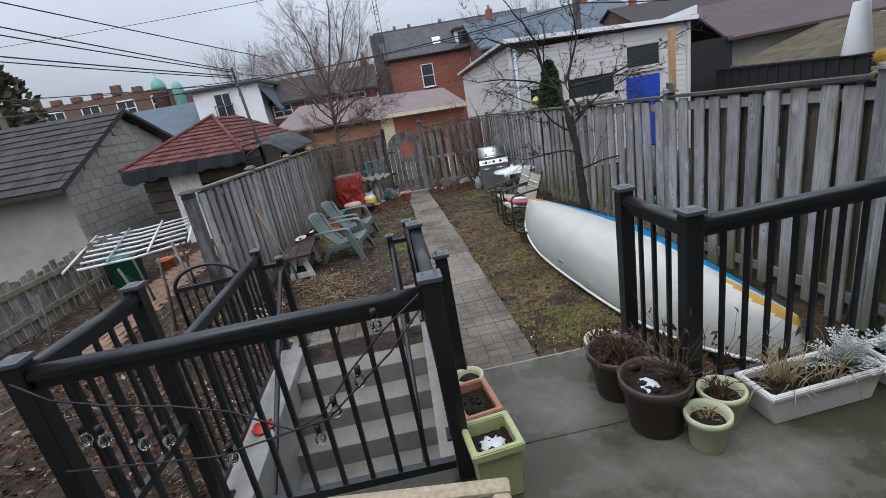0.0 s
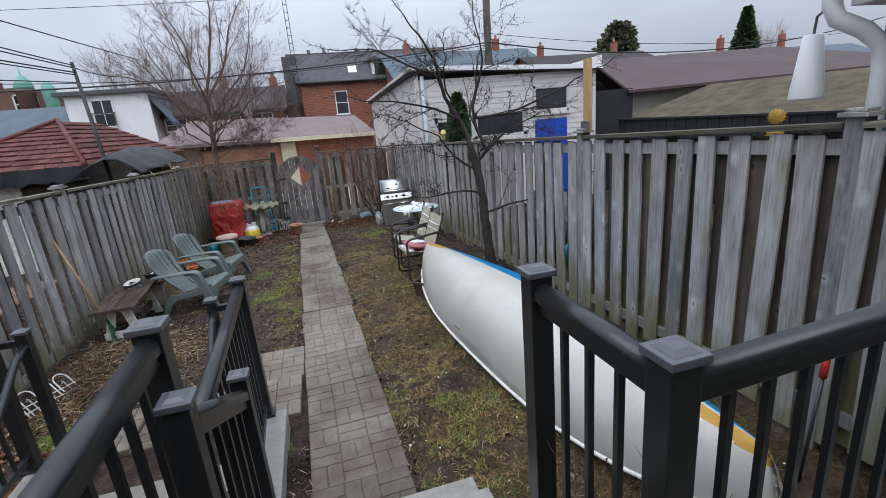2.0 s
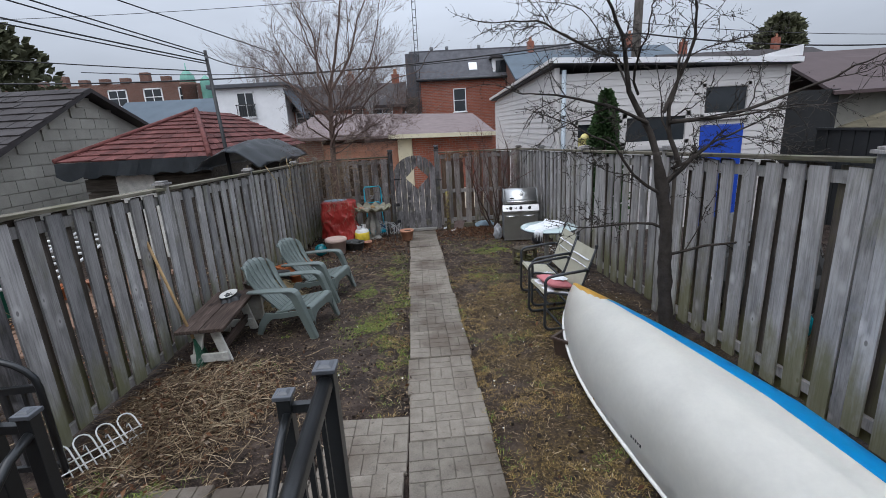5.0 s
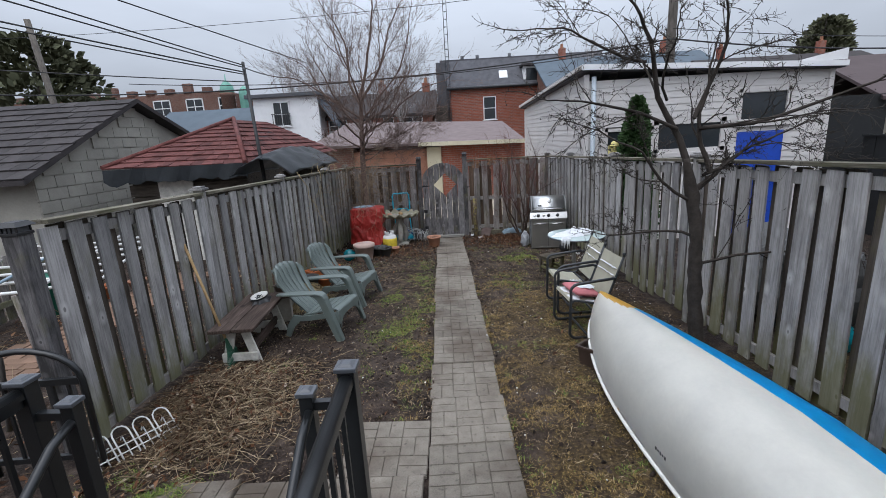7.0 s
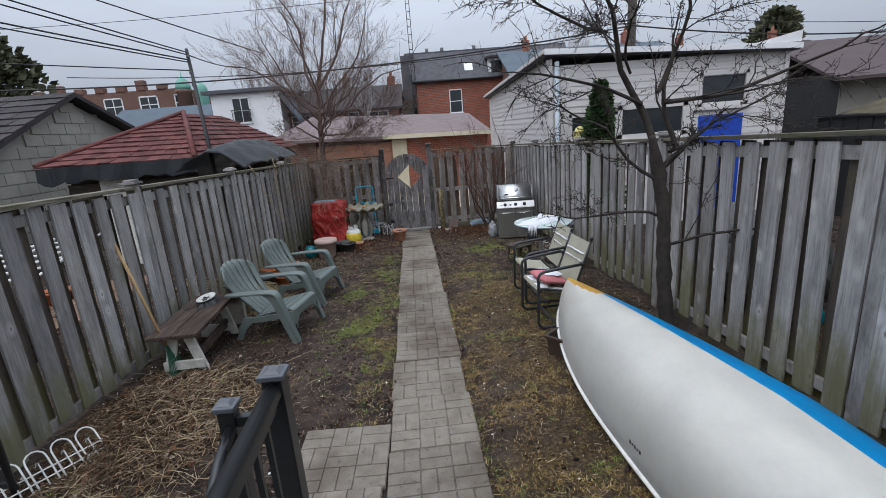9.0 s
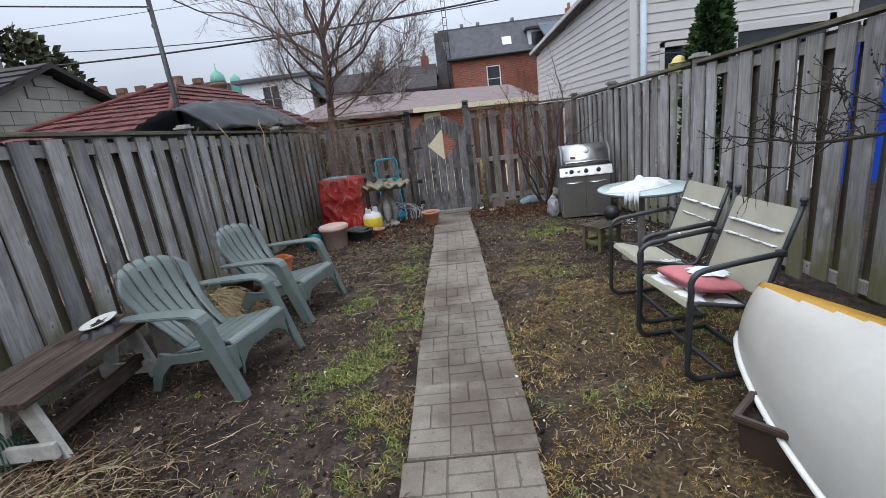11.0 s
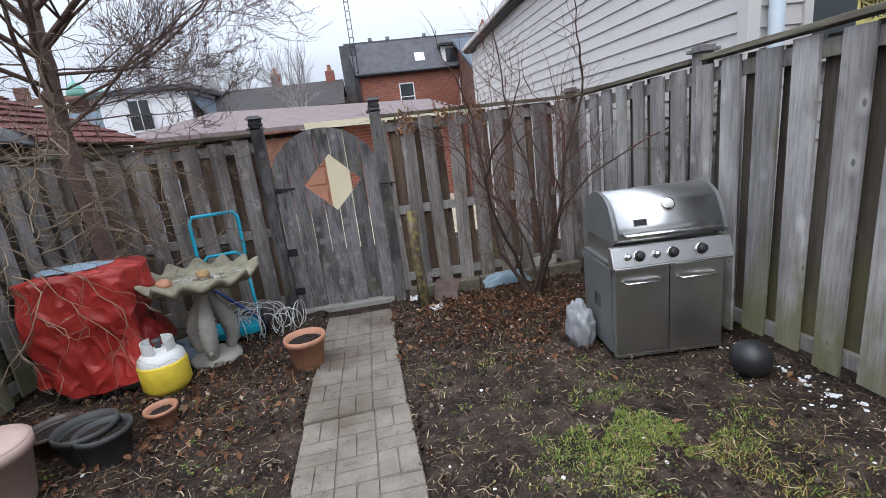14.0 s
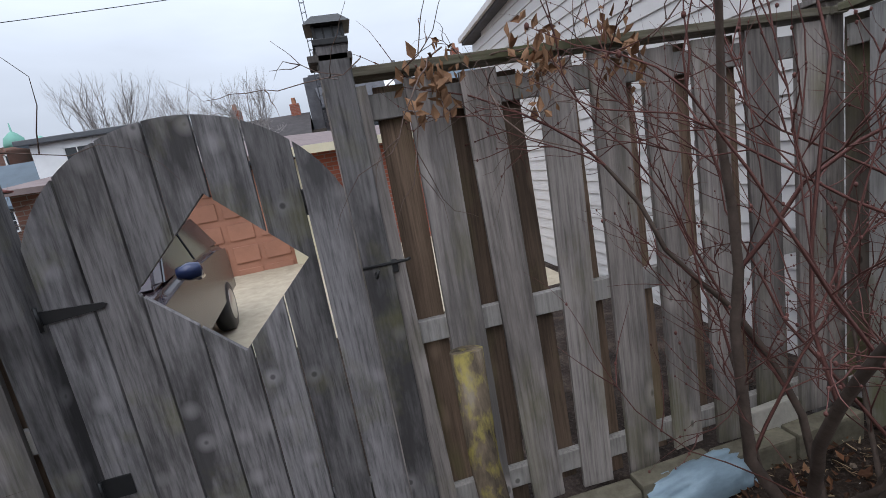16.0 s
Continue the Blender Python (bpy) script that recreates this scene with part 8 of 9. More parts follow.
for t in (0.0, 0.33, 0.66, 1.0):
    a, b = Vector((-5.1, 7.0, -0.09)).lerp(Vector((-3.45, 7.45, -0.07)), t), Vector((-6.2, 9.7, -0.05)).lerp(Vector((-4.4, 10.1, -0.03)), t)
    part("pipe", tube(bmesh.new(), [a, b], 0.018, 7), M["pvc"] if t != 0.33 else M["blue_tarp"], fr)
for x, y, lean in ((-3.6, 7.5, 0.0), (-5.0, 7.2, 0.05), (-4.4, 9.9, 0.0), (-6.1, 9.7, 0.0), (-4.3, 7.35, 0.1)):
    part("stake", tube(bmesh.new(), [(x + lean, y, gz(x, y) - 0.1), (x, y, -0.07)], [0.022, 0.018], 7), M["old_wood"], fr)
bn = thing("compost_bin", "dark green plastic bin under the pipe frame", "bin", pose(-5.45, 8.95, gz(-5, 9)))
part("body", lathe(bmesh.new(), [(0, 0), (0.25, 0), (0.27, 0.02), (0.31, 0.52), (0.33, 0.53), (0.33, 0.57), (0, 0.57)], 24), M["green_bin"], bn)
pot(-5.05, 9.6, 0.16, 0.22, M["orange"], "orange pot beside the brick path")
pot(-4.85, 9.9, 0.13, 0.2, M["terracotta"], "terracotta pot beside the brick path")
for k, (x, y, h, lean) in enumerate(((-3.25, 5.9, 1.0, 0.08), (-2.85, 5.95, 1.15, -0.05), (-3.6, 6.2, 0.9, -0.15), (-4.9, 6.0, 0.8, 0.1))):
    st = part("garden_stake", tube(bmesh.new(), [(0, 0, -0.05), (lean, 0.03, h * 0.6), (lean * 1.5, 0, h)], [0.024, 0.02, 0.017], 7), M["fence_brown"], None)
    st.location = (x, y, gz(x, y))
    tagged(st, "rough wooden garden stake in the soil", "stake", "garden stakes")
lf_ = thing("fence_low", "low weathered picket fence by the block garage", "fence", kind="structure")
for k in range(30):
    shared("picket", PICKET_B, lf_, pose(-5.75, 5.2 + 0.16 * k, gz(0, 6), 0, 0, 90) @ Matrix.Diagonal((0.9, 1, 0.85 + 0.05 * math.sin(k * 2.1), 1)))
for z in (-0.2, -0.65):
    part("rail", bx((-5.72, 7.5, z), (0.04, 4.9, 0.08), None), M["fence"], lf_)
gg = thing("garden_gate", "small black metal garden gate with an arched top", "gate", pose(-2.40, 5.36, gz(0, 5.3), 0, 0, 5))
part("arch", tube(bmesh.new(), [(-0.36, 0, 0.0), (-0.36, 0, 0.70)] + [(0.36 * math.cos(radians(a)), 0, 0.70 + 0.24 * math.sin(radians(a))) for a in range(165, 0, -15)] + [(0.36, 0, 0.70), (0.36, 0, 0.0)], 0.022, 8), M["black_metal"], gg)
part("rail", bx((0, 0, 0.70), (0.70, 0.03, 0.05), None, 0.003), M["black_metal"], gg)
part("rail", bx((0, 0, 0.12), (0.70, 0.03, 0.04), None, 0.003), M["black_metal"], gg)
for k in range(6):
    part("bar", bx((-0.26 + 0.104 * k, 0, 0.42), (0.018, 0.018, 0.58), None), M["black_metal"], gg)

# ---------------------------------------------------------------- east neighbours
bf = thing("fence_black", "black stained board fence beyond the neighbour's yard", "fence", kind="structure")
for k in range(52):
    part("board", bx((8.5 + 0.012 * (k % 2), 4.5 + 0.142 * k, -0.2), (0.02, 0.135, 2.02), None), M["black_wood"], bf)
part("top_rail", bx((8.5, 8.1, 0.83), (0.09, 7.4, 0.04), None), M["black_wood"], bf)
ms = thing("mossy_shed", "long shed with a mossy sloping roof", "shed")
part("wall", slab_mesh(9.0, 12.5, 4.0, 11.4, -1.2, 0.8, 0), M["block"], ms)
part("roof", quad_prism(bmesh.new(), [(8.7, 3.6, 0.80), (8.7, 11.6, 0.86), (11.2, 11.6, 1.52), (11.2, 3.6, 1.46)][::-1], 0.08), M["mossy_roof"], ms)
bb = thing("brown_garage", "low garage with a brown sheet roof", "garage")
part("wall", slab_mesh(9.5, 18, 12.6, 19, -1.2, 1.5, 0), M["block"], bb)
part("roof", quad_prism(bmesh.new(), [(9.1, 12.2, 1.55), (19, 10.8, 1.70), (19, 16.2, 2.85), (10.6, 16.2, 2.75)], 0.07), M["brown_metal"], bb)
part("roof", quad_prism(bmesh.new(), [(10.6, 16.2, 2.75), (19, 16.2, 2.85), (19, 20, 1.6), (9.1, 20, 1.6)], 0.07), M["brown_metal"], bb)
part("black_wall", slab_mesh(8.0, 9.3, 12.3, 12.5, -1.2, 1.6, 0), M["black_wood"], bb)
nh = thing("neighbour_house", "neighbour's slate blue house wall with white eaves", "house")
part("wall", slab_mesh(3.62, 7, -3.0, 3.02, -1.2, 1.62, 0), M["blue_siding"], nh)
for k in range(16):
    part("siding_board", bx((3.60, 0.0, -1.1 + 0.172 * k), (0.02, 5.98, 0.178), Matrix.Rotation(radians(5), 3, "Y")), M["blue_siding"], nh)
part("corner_board", bx((3.60, 3.0, 0.2), (0.06, 0.10, 2.85), None), M["blue_siding"], nh)
part("eave", slab_mesh(3.40, 7, -3, 3.12, 1.62, 2.15, 0.01), M["white_trim"], nh, "white boxed eaves")
part("gutter", bx((3.34, 0.12, 1.80), (0.12, 6.3, 0.12), None, 0.02), M["white_trim"], nh)
part("downspout", tube(bmesh.new(), [(3.36, 3.18, 1.78), (3.36, 3.18, 1.64), (3.38, 3.16, 1.57), (3.47, 3.08, 1.50), (3.53, 3.03, 1.42), (3.545, 3.02, 1.30), (3.545, 3.02, 0.2)], 0.045, 10), M["white_trim"], nh, "white downspout")
orn = thing("hanging_cone", "white cone planter hanging on a chain", "planter", pose(3.50, 3.36, 1.17))
part("cone", lathe(bmesh.new(), [(0, 0), (0.088, 0), (0.09, 0.01), (0.05, 0.35), (0.045, 0.355), (0, 0.355)], 20), M["white_trim"], orn)
part("hanger", tube(bmesh.new(), [(0.0, 0.0, 0.35), (0.01, 0.0, 0.45), (0.0, -0.18, 0.56)], 0.008, 6), M["cap"], orn)
M["sunflower"] = simple("gold_brown_metal", (0.34, 0.2, 0.035), 0.5, 0.3, 0.4, 20)
sf = thing("garden_ornament", "two metal sunflowers on a thin stake", "ornament", pose(7.22, 6.49, -0.9))
part("stake", tube(bmesh.new(), [(0, 0, 0), (0, 0, 1.85)], 0.006, 6), M["dark_frame"], sf)
for z in (1.50, 1.75):
    bm = lathe(bmesh.new(), [(0, -0.004), (0.09, -0.004), (0.115, 0), (0.09, 0.008), (0.05, 0.016), (0, 0.02)], 32, wob=lambda a, i: 1 + (0.14 * math.cos(14 * a) if i == 2 else 0))
    part("flower", bm, M["sunflower"], sf, "gold-brown metal sunflower", pose(0, 0, z, 90, 0, -45))
hb = thing("neighbour_clutter", "heap of dark garden things behind the fence", "clutter")
for k, (x, y, s, mt) in enumerate(((4.4, 5.4, 0.5, "dark_pot"), (4.9, 6.1, 0.6, "dark_frame"), (4.3, 7.4, 0.55, "dark_pot"), (4.0, 6.7, 0.2, "teal_ball"), (4.6, 8.4, 0.5, "dark_pot"))):
    bm = bmesh.new()
    bmesh.ops.create_icosphere(bm, subdivisions=3, radius=s)
    for v in bm.verts:
        v.co *= 1 + 0.25 * noise.noise(v.co * 3 + Vector((k, 0, 0)))
    part("garden_bag", bm, M[mt], hb, "", pose(x, y, gz(x, y) + s * 0.7))

# ---------------------------------------------------------------- poles, mast and cables
pl = thing("leaning_pole", "thin dark leaning pole carrying service cables", "pole", pose(0, 0, 0))
part("pole", tube(bmesh.new(), [(-3.0, 11.4, -1.0), (-3.02, 11.3, 0.9), (-3.22, 11.61, 2.80)], [0.04, 0.036, 0.03], 8), M["black"], pl)
for z in (2.2, 2.4, 2.66):
    part("insulator", lathe(bmesh.new(), [(0, -0.03), (0.02, -0.02), (0.025, 0.0), (0.02, 0.03), (0, 0.035)], 10, (-3.16 - 0.03, 11.53, z)), M["cap"], pl)
hy = thing("utility_pole", "tall wooden utility pole with a crossarm", "pole", pose(7.2, 17.4, -1.3))
part("shaft", tube(bmesh.new(), [(0, 0, 0), (0.1, 0, 9.5)], [0.15, 0.11], 12), M["pole"], hy)
part("crossarm", bx((0.05, -0.1, 8.6), (2.0, 0.1, 0.12), None, 0.01), M["pole"], hy)
up2 = thing("utility_pole", "tall wooden utility pole behind the block garage", "pole", pose(-18.5, 26, -1.3))
part("shaft", tube(bmesh.new(), [(0, 0, 0), (-0.7, 0, 9.0)], [0.18, 0.13], 12), M["pole"], up2)
mast = thing("antenna_mast", "slender lattice antenna mast on the houses", "mast", pose(0.62, 50, 2.0) @ Matrix.Scale(1.66, 4))
for k in range(3):
    a = radians(120 * k)
    part("leg", tube(bmesh.new(), [(0.14 * math.cos(a), 0.14 * math.sin(a), 0), (0.12 * math.cos(a), 0.12 * math.sin(a), 12)], 0.02, 5), M["cap"], mast)
bm = bmesh.new()
for i in range(30):
    for k in range(3):
        a, b = radians(120 * k), radians(120 * (k + 1))
        tube(bm, [(0.13 * math.cos(a), 0.13 * math.sin(a), 0.4 * i), (0.13 * math.cos(b), 0.13 * math.sin(b), 0.4 * i)], 0.012, 4)
part("rungs", bm, M["cap"], mast)["kind"] = "stuff"


def cable(a, b, sag, r, label="black overhead cable slung between poles"):
    a, b = Vector(a), Vector(b)
    pts = [a.lerp(b, k / 24) - Vector((0, 0, sag * 4 * (k / 24) * (1 - k / 24))) for k in range(25)]
    ob = part("cable", tube(bmesh.new(), pts, r, 6), M["cable"], None)
    return tagged(ob, label, "cable", "overhead cables")


cable((-22, 17, 4.2), (7.1, 17, 3.62), 0.95, 0.022)
cable((7.1, 17, 3.62), (26, 17, 3.9), 0.8, 0.022)
cable((-9, 17, 3.3), (7.1, 17, 3.55), 0.42, 0.012)
cable((7.1, 17, 3.9), (26, 17, 3.5), 0.5, 0.010)
cable((7.1, 17, 7.2), (28, 26, 7.0), 0.5, 0.010)
cable((-7.16, 4.0, 4.2), (-3.2, 11.6, 2.74), 0.06, 0.010)
cable((-7.73, 4.0, 4.2), (-3.2, 11.6, 2.70), 0.06, 0.010)
cable((-9.73, 4.0, 4.2), (-3.2, 11.6, 2.62), 0.08, 0.012)
cable((-10.32, 4.0, 4.2), (-3.2, 11.6, 2.58), 0.08, 0.010)
cable((-17.97, 8.0, 4.0), (-3.2, 11.6, 2.45), 0.12, 0.010)
cable((-9.87, 5.0, 5.5), (-3.54, 17, 3.57), 0.05, 0.013)
cable((-3.2, 11.6, 2.7), (-3.9, 17, 3.25), 0.1, 0.010)
cable((-40, 40, 10.5), (20, 38, 11.5), 0.8, 0.018)

# ---------------------------------------------------------------- trees and shrubs
M["bark"] = simple("damp_grey_bark", (0.05, 0.042, 0.036), 0.95, 0, 0.5, 14, 0.9, 60)
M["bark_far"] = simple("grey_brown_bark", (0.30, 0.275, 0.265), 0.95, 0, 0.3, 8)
M["bark_stem"] = simple("grey_brown_stem_bark", (0.10, 0.075, 0.062), 0.9, 0, 0.45, 14, 0.6)
M["bark_red"] = simple("reddish_twig_bark", (0.125, 0.055, 0.047), 0.8, 0, 0.4, 14, 0.4)
M["bark_mid"] = simple("brown_twig_bark", (0.15, 0.105, 0.088), 0.9, 0, 0.4, 12, 0.5)
M["cedar"] = simple("dark_evergreen_foliage", (0.045, 0.085, 0.03), 0.9, 0, 0.5, 9)
M["spruce"] = simple("olive_evergreen_foliage", (0.12, 0.125, 0.075), 0.9, 0, 0.5, 1.2)


M["straw_vine"] = simple("pale_dry_vine", (0.24, 0.18, 0.125), 0.9, 0, 0.4, 10)


class Soup:
    """Plain lists of corners and faces, for meshes of very many small pieces."""

    def __init__(self):
        self.v, self.f = [], []

    def add(self, verts, faces):
        n = len(self.v)
        self.v.extend(verts)
        self.f.extend(tuple(n + i for i in f) for f in faces)


_b = bmesh.new()
bmesh.ops.create_icosphere(_b, subdivisions=1, radius=1)
ICO_V = [v.co.copy() for v in _b.verts]
ICO_F = [tuple(v.index for v in f.verts) for f in _b.faces]
_b.free()


def ico(soup, m):
    soup.add([tuple(m @ v) for v in ICO_V], ICO_F)


def soup_tube(soup, pts, rad, seg):
    rings = []
    up = None
    n = len(pts)
    for i, p in enumerate(pts):
        d = (pts[min(n - 1, i + 1)] - pts[max(0, i - 1)]).normalized()
        if up is None:
            up = Vector((0, 0, 1)) if abs(d.z) < 0.9 else Vector((1, 0, 0))
        side = d.cross(up).normalized()
        up = side.cross(d).normalized()
        rings += [tuple(p + (side * math.cos(2 * math.pi * k / seg) + up * math.sin(2 * math.pi * k / seg)) * rad[i]) for k in range(seg)]
    soup.add(rings, [(i * seg + k, i * seg + (k + 1) % seg, (i + 1) * seg + (k + 1) % seg, (i + 1) * seg + k) for i in range(n - 1) for k in range(seg)])


def part_soup(name, soup, material, parent, label="", smooth=True):
    me = bpy.data.meshes.new(name)
    me.from_pydata(soup.v, [], soup.f)
    me.polygons.foreach_set("use_smooth", [smooth] * len(me.polygons))
    me.materials.append(material)
    ob = new(name, me)
    if parent is not None:
        ob.parent = parent
    if label:
        ob["label"] = label
    return ob


def grow(bm_big, bm_small, p, d, L, r, depth, rg, spread, up, kink, seg_big=7, cut=0.008, ratio=0.72, kids=(2, 3), buds=None, thin=(0.5, 0.75), spurs=0):
    """A limb with its side shoots, drawn as tapering bars."""
    n = 4
    pts, rad = [p.copy()], [r]
    q = p.copy()
    dd = d.copy()
    r1 = r * (0.62 if depth else 0.25)
    for k in range(n):
        dd = (dd + Vector((rg.gauss(0, kink), rg.gauss(0, kink), rg.gauss(0, kink) + up))).normalized()
        q = q + dd * L / n
        pts.append(q.copy())
        rad.append(r + (r1 - r) * (k + 1) / n)
    soup_tube(bm_big if r > cut else bm_small, pts, rad, seg_big if r > cut * 2 else (5 if r > cut else 3))
    if buds is not None and depth <= 1:
        for pt in pts[1:]:
            if rg.random() < 0.3:
                s = rg.uniform(0.002, 0.004)
                ico(buds, Matrix.Translation(pt) @ Matrix.Diagonal((s, s, s * 1.5, 1)))
    if spurs and depth in (1, 2, 3):
        for k in range(1, n + 1):
            for _ in range(spurs):
                base = pts[k - 1].lerp(pts[k], rg.random())
                ax = Vector((rg.gauss(0, 1), rg.gauss(0, 1), rg.gauss(0, 1) + 0.3)).normalized()
                e = base + ax * rg.uniform(0.015, 0.055)
                soup_tube(bm_small, [base, (base + e) / 2 + Vector((0, 0, 0.004)), e], [0.0028, 0.0022, 0.0026], 3)
    if depth <= 0:
        return
    for _ in range(rg.randint(*kids)):
        k = rg.randint(1, n)
        base = pts[k]
        ax = Vector((rg.gauss(0, 1), rg.gauss(0, 1), rg.gauss(0, 1)))
        nd = (dd + ax.normalized() * spread).normalized()
        grow(bm_big, bm_small, base, nd, L * ratio * rg.uniform(0.7, 1.15), max(0.0021, rad[k] * rg.uniform(*thin)), depth - 1, rg, spread, up, kink, seg_big, cut, ratio, kids, buds, thin, spurs)
    grow(bm_big, bm_small, pts[-1], dd, L * ratio, r1, depth - 1, rg, spread, up, kink, seg_big, cut, ratio, kids, buds, thin, spurs)


def bare_tree(name, label, trunk, limbs, material, twig_mat, seed, depth=4, spread=0.75, up=0.06, kink=0.16, ratio=0.7, cut=0.008, kids=(2, 3), cat="tree", buds=False, thin=(0.5, 0.75), spurs=0):
    """trunk: points and radii; limbs: (start, direction, length, radius)."""
    rg = random.Random(seed)
    c = thing(name, label, cat)
    bm = bmesh.new()
    if trunk:
        rows = []
        for a, b in zip(trunk, trunk[1:]):
            rows += [tuple(p + (q - p) * k / 6 for p, q in zip(a, b)) for k in range(6)]
        rows.append(trunk[-1])
        tube(bm, [t[:3] for t in rows], [t[3] for t in rows], 14)
        for v in bm.verts:
            v.co += Vector((noise.noise(v.co * 9), noise.noise(v.co * 9 + Vector((7, 0, 0))), 0)) * 0.022
        part("trunk", bm, material, c)
    big, small = Soup(), Soup()
    bd = Soup() if buds else None
    for p, d, L, r in limbs:
        grow(big, small, Vector(p), Vector(d).normalized(), L, r, depth, rg, spread, up, kink, ratio=ratio, cut=cut, kids=kids, buds=bd, thin=thin, spurs=spurs)
    part_soup("branchwork", big, material, c)["kind"] = "stuff"
    if small.v:
        part_soup("twig_crown", small, twig_mat, c)["kind"] = "stuff"
    if buds and bd.v:
        part_soup("bud_crop", bd, twig_mat, c)["kind"] = "stuff"
    return c


# apple tree beside the canoe: a leaning trunk that forks at the fence top
bare_tree("apple_tree", "bare spurred apple tree standing by the fence",
          [(2.68, 6.48, -0.98, 0.075), (2.66, 6.5, -0.55, 0.062), (2.61, 6.5, 0.0, 0.056), (2.585, 6.5, 0.4, 0.05), (2.53, 6.5, 0.72, 0.05), (2.47, 6.5, 0.98, 0.03)],
          [((2.47, 6.5, 0.96), (-0.42, 0.0, 1.0), 0.78, 0.030), ((2.53, 6.5, 0.70), (0.75, -0.1, 1.0), 0.30, 0.028), ((2.66, 6.48, 0.86), (-0.32, 0.0, 1.0), 0.50, 0.023),
           ((2.50, 6.49, 1.30), (0.20, -0.05, 1.0), 0.60, 0.018), ((2.54, 6.48, 1.22), (0.95, -0.15, 0.5), 0.75, 0.019), ((2.62, 6.5, 0.07), (0.9, -0.15, 0.36), 0.62, 0.015),
           ((2.57, 6.5, 0.32), (-0.95, -0.1, 0.30), 0.48, 0.014), ((2.52, 6.5, 0.63), (-0.9, -0.15, 0.45), 0.62, 0.016), ((2.38, 6.5, 1.22), (-0.95, 0.05, 0.32), 0.70, 0.016),
           ((2.10, 6.5, 1.75), (-1.0, -0.05, 0.12), 0.60, 0.014), ((2.28, 6.5, 1.45), (-0.6, -0.5, 0.5), 0.5, 0.012), ((2.60, 6.48, 0.84), (0.9, -0.25, 0.05), 0.60, 0.015)],
          M["bark"], M["bark"], 14, depth=4, spread=0.95, up=0.0, kink=0.15, ratio=0.64, kids=(2, 3), buds=True, thin=(0.38, 0.58), spurs=1)
# tall tree in the back corner
bare_tree("maple_tree", "tall bare young maple in the yard's back corner",
          [(-1.50, 13.25, -1.2, 0.075), (-1.48, 13.2, -0.2, 0.065), (-1.46, 13.1, 0.8, 0.058), (-1.40, 13.1, 1.7, 0.046), (-1.36, 13.1, 2.3, 0.038)],
          [((-1.36, 13.1, 2.25), (0.08, 0, 1), 1.15, 0.034), ((-1.38, 13.1, 2.0), (-0.55, 0.1, 1), 1.1, 0.034), ((-1.37, 13.1, 2.1), (0.55, -0.1, 1), 1.1, 0.034), ((-1.42, 13.1, 1.5), (-0.8, -0.25, 0.8), 1.0, 0.026),
           ((-1.42, 13.1, 1.6), (0.9, -0.35, 0.6), 1.05, 0.026), ((-1.45, 13.1, 1.1), (-0.9, -0.5, 0.35), 0.8, 0.019), ((-1.45, 13.1, 1.2), (0.6, -0.9, 0.35), 0.9, 0.019), ((-1.38, 13.1, 1.9), (0.1, -0.7, 0.9), 1.0, 0.024), ((-1.38, 13.1, 2.0), (0.2, 0.7, 0.9), 1.0, 0.024), ((-1.45, 13.1, 1.35), (0.9, -0.7, 0.55), 1.3, 0.024), ((-1.45, 13.1, 1.3), (-0.5, -0.9, 0.6), 1.1, 0.022), ((-1.42, 13.1, 1.7), (1.0, 0.1, 0.7), 1.25, 0.026), ((-1.42, 13.1, 1.75), (-1.0, 0.1, 0.75), 1.2, 0.026), ((-1.47, 13.12, 0.95), (0.3, -1.0, 0.5), 1.1, 0.018)] +
          [((-1.44, 13.1, 0.8 + 0.13 * k), (0.75 + 0.25 * math.sin(k * 5), -0.5 + 0.5 * math.sin(k * 2.3), 0.12 + 0.3 * (k % 3) / 2), 0.95 + 0.25 * math.sin(k * 3), 0.013) for k in range(6)] +
          [((-1.45, 13.1, 0.85 + 0.12 * k), (1.0, -0.30 + 0.28 * math.sin(k * 2.1), -0.12 + 0.06 * (k % 3)), 0.62, 0.008) for k in range(4)],
          M["bark_mid"], M["bark_mid"], 23, depth=5, spread=0.66, up=0.05, kink=0.16, ratio=0.67, kids=(2, 3), buds=True, thin=(0.36, 0.56))
# arching red-twigged shrub by the barbecue
rgs = random.Random(3)
limbs = []
for i in range(6):
    a = 1.05 * i + rgs.uniform(-0.3, 0.3)
    limbs.append(((2.12 + 0.06 * math.cos(a), 13.24 + 0.05 * math.sin(a), -1.12), (math.cos(a) * rgs.uniform(0.15, 0.6), math.sin(a) * rgs.uniform(0.05, 0.3) - 0.10, 1.0), rgs.uniform(0.85, 1.1), rgs.uniform(0.013, 0.026)))
bare_tree("shrub", "bare red-twigged shrub in leaf litter by the fence", None, limbs, M["bark_stem"], M["bark_red"], 5, depth=4, spread=0.72, up=0.035, kink=0.16, ratio=0.70, cut=0.007, kids=(2, 3), cat="shrub", buds=True, thin=(0.34, 0.55))
limbs = []
for i in range(30):
    limbs.append(((-1.9 + rgs.uniform(-0.15, 0.9), 13.55 + rgs.uniform(-0.15, 0.15), rgs.uniform(-0.4, 0.6)), (rgs.uniform(-1, 1), rgs.uniform(-0.9, 0.1), rgs.uniform(-0.3, 0.6)), rgs.uniform(0.5, 0.9), rgs.uniform(0.005, 0.009)))
bare_tree("vine", "tangled dry vine stems over the back fence", None, limbs, M["straw_vine"], M["bark_mid"], 9, depth=3, spread=0.8, up=-0.03, kink=0.4, ratio=0.7, cut=0.004, kids=(1, 2), cat="vine")
limbs = []
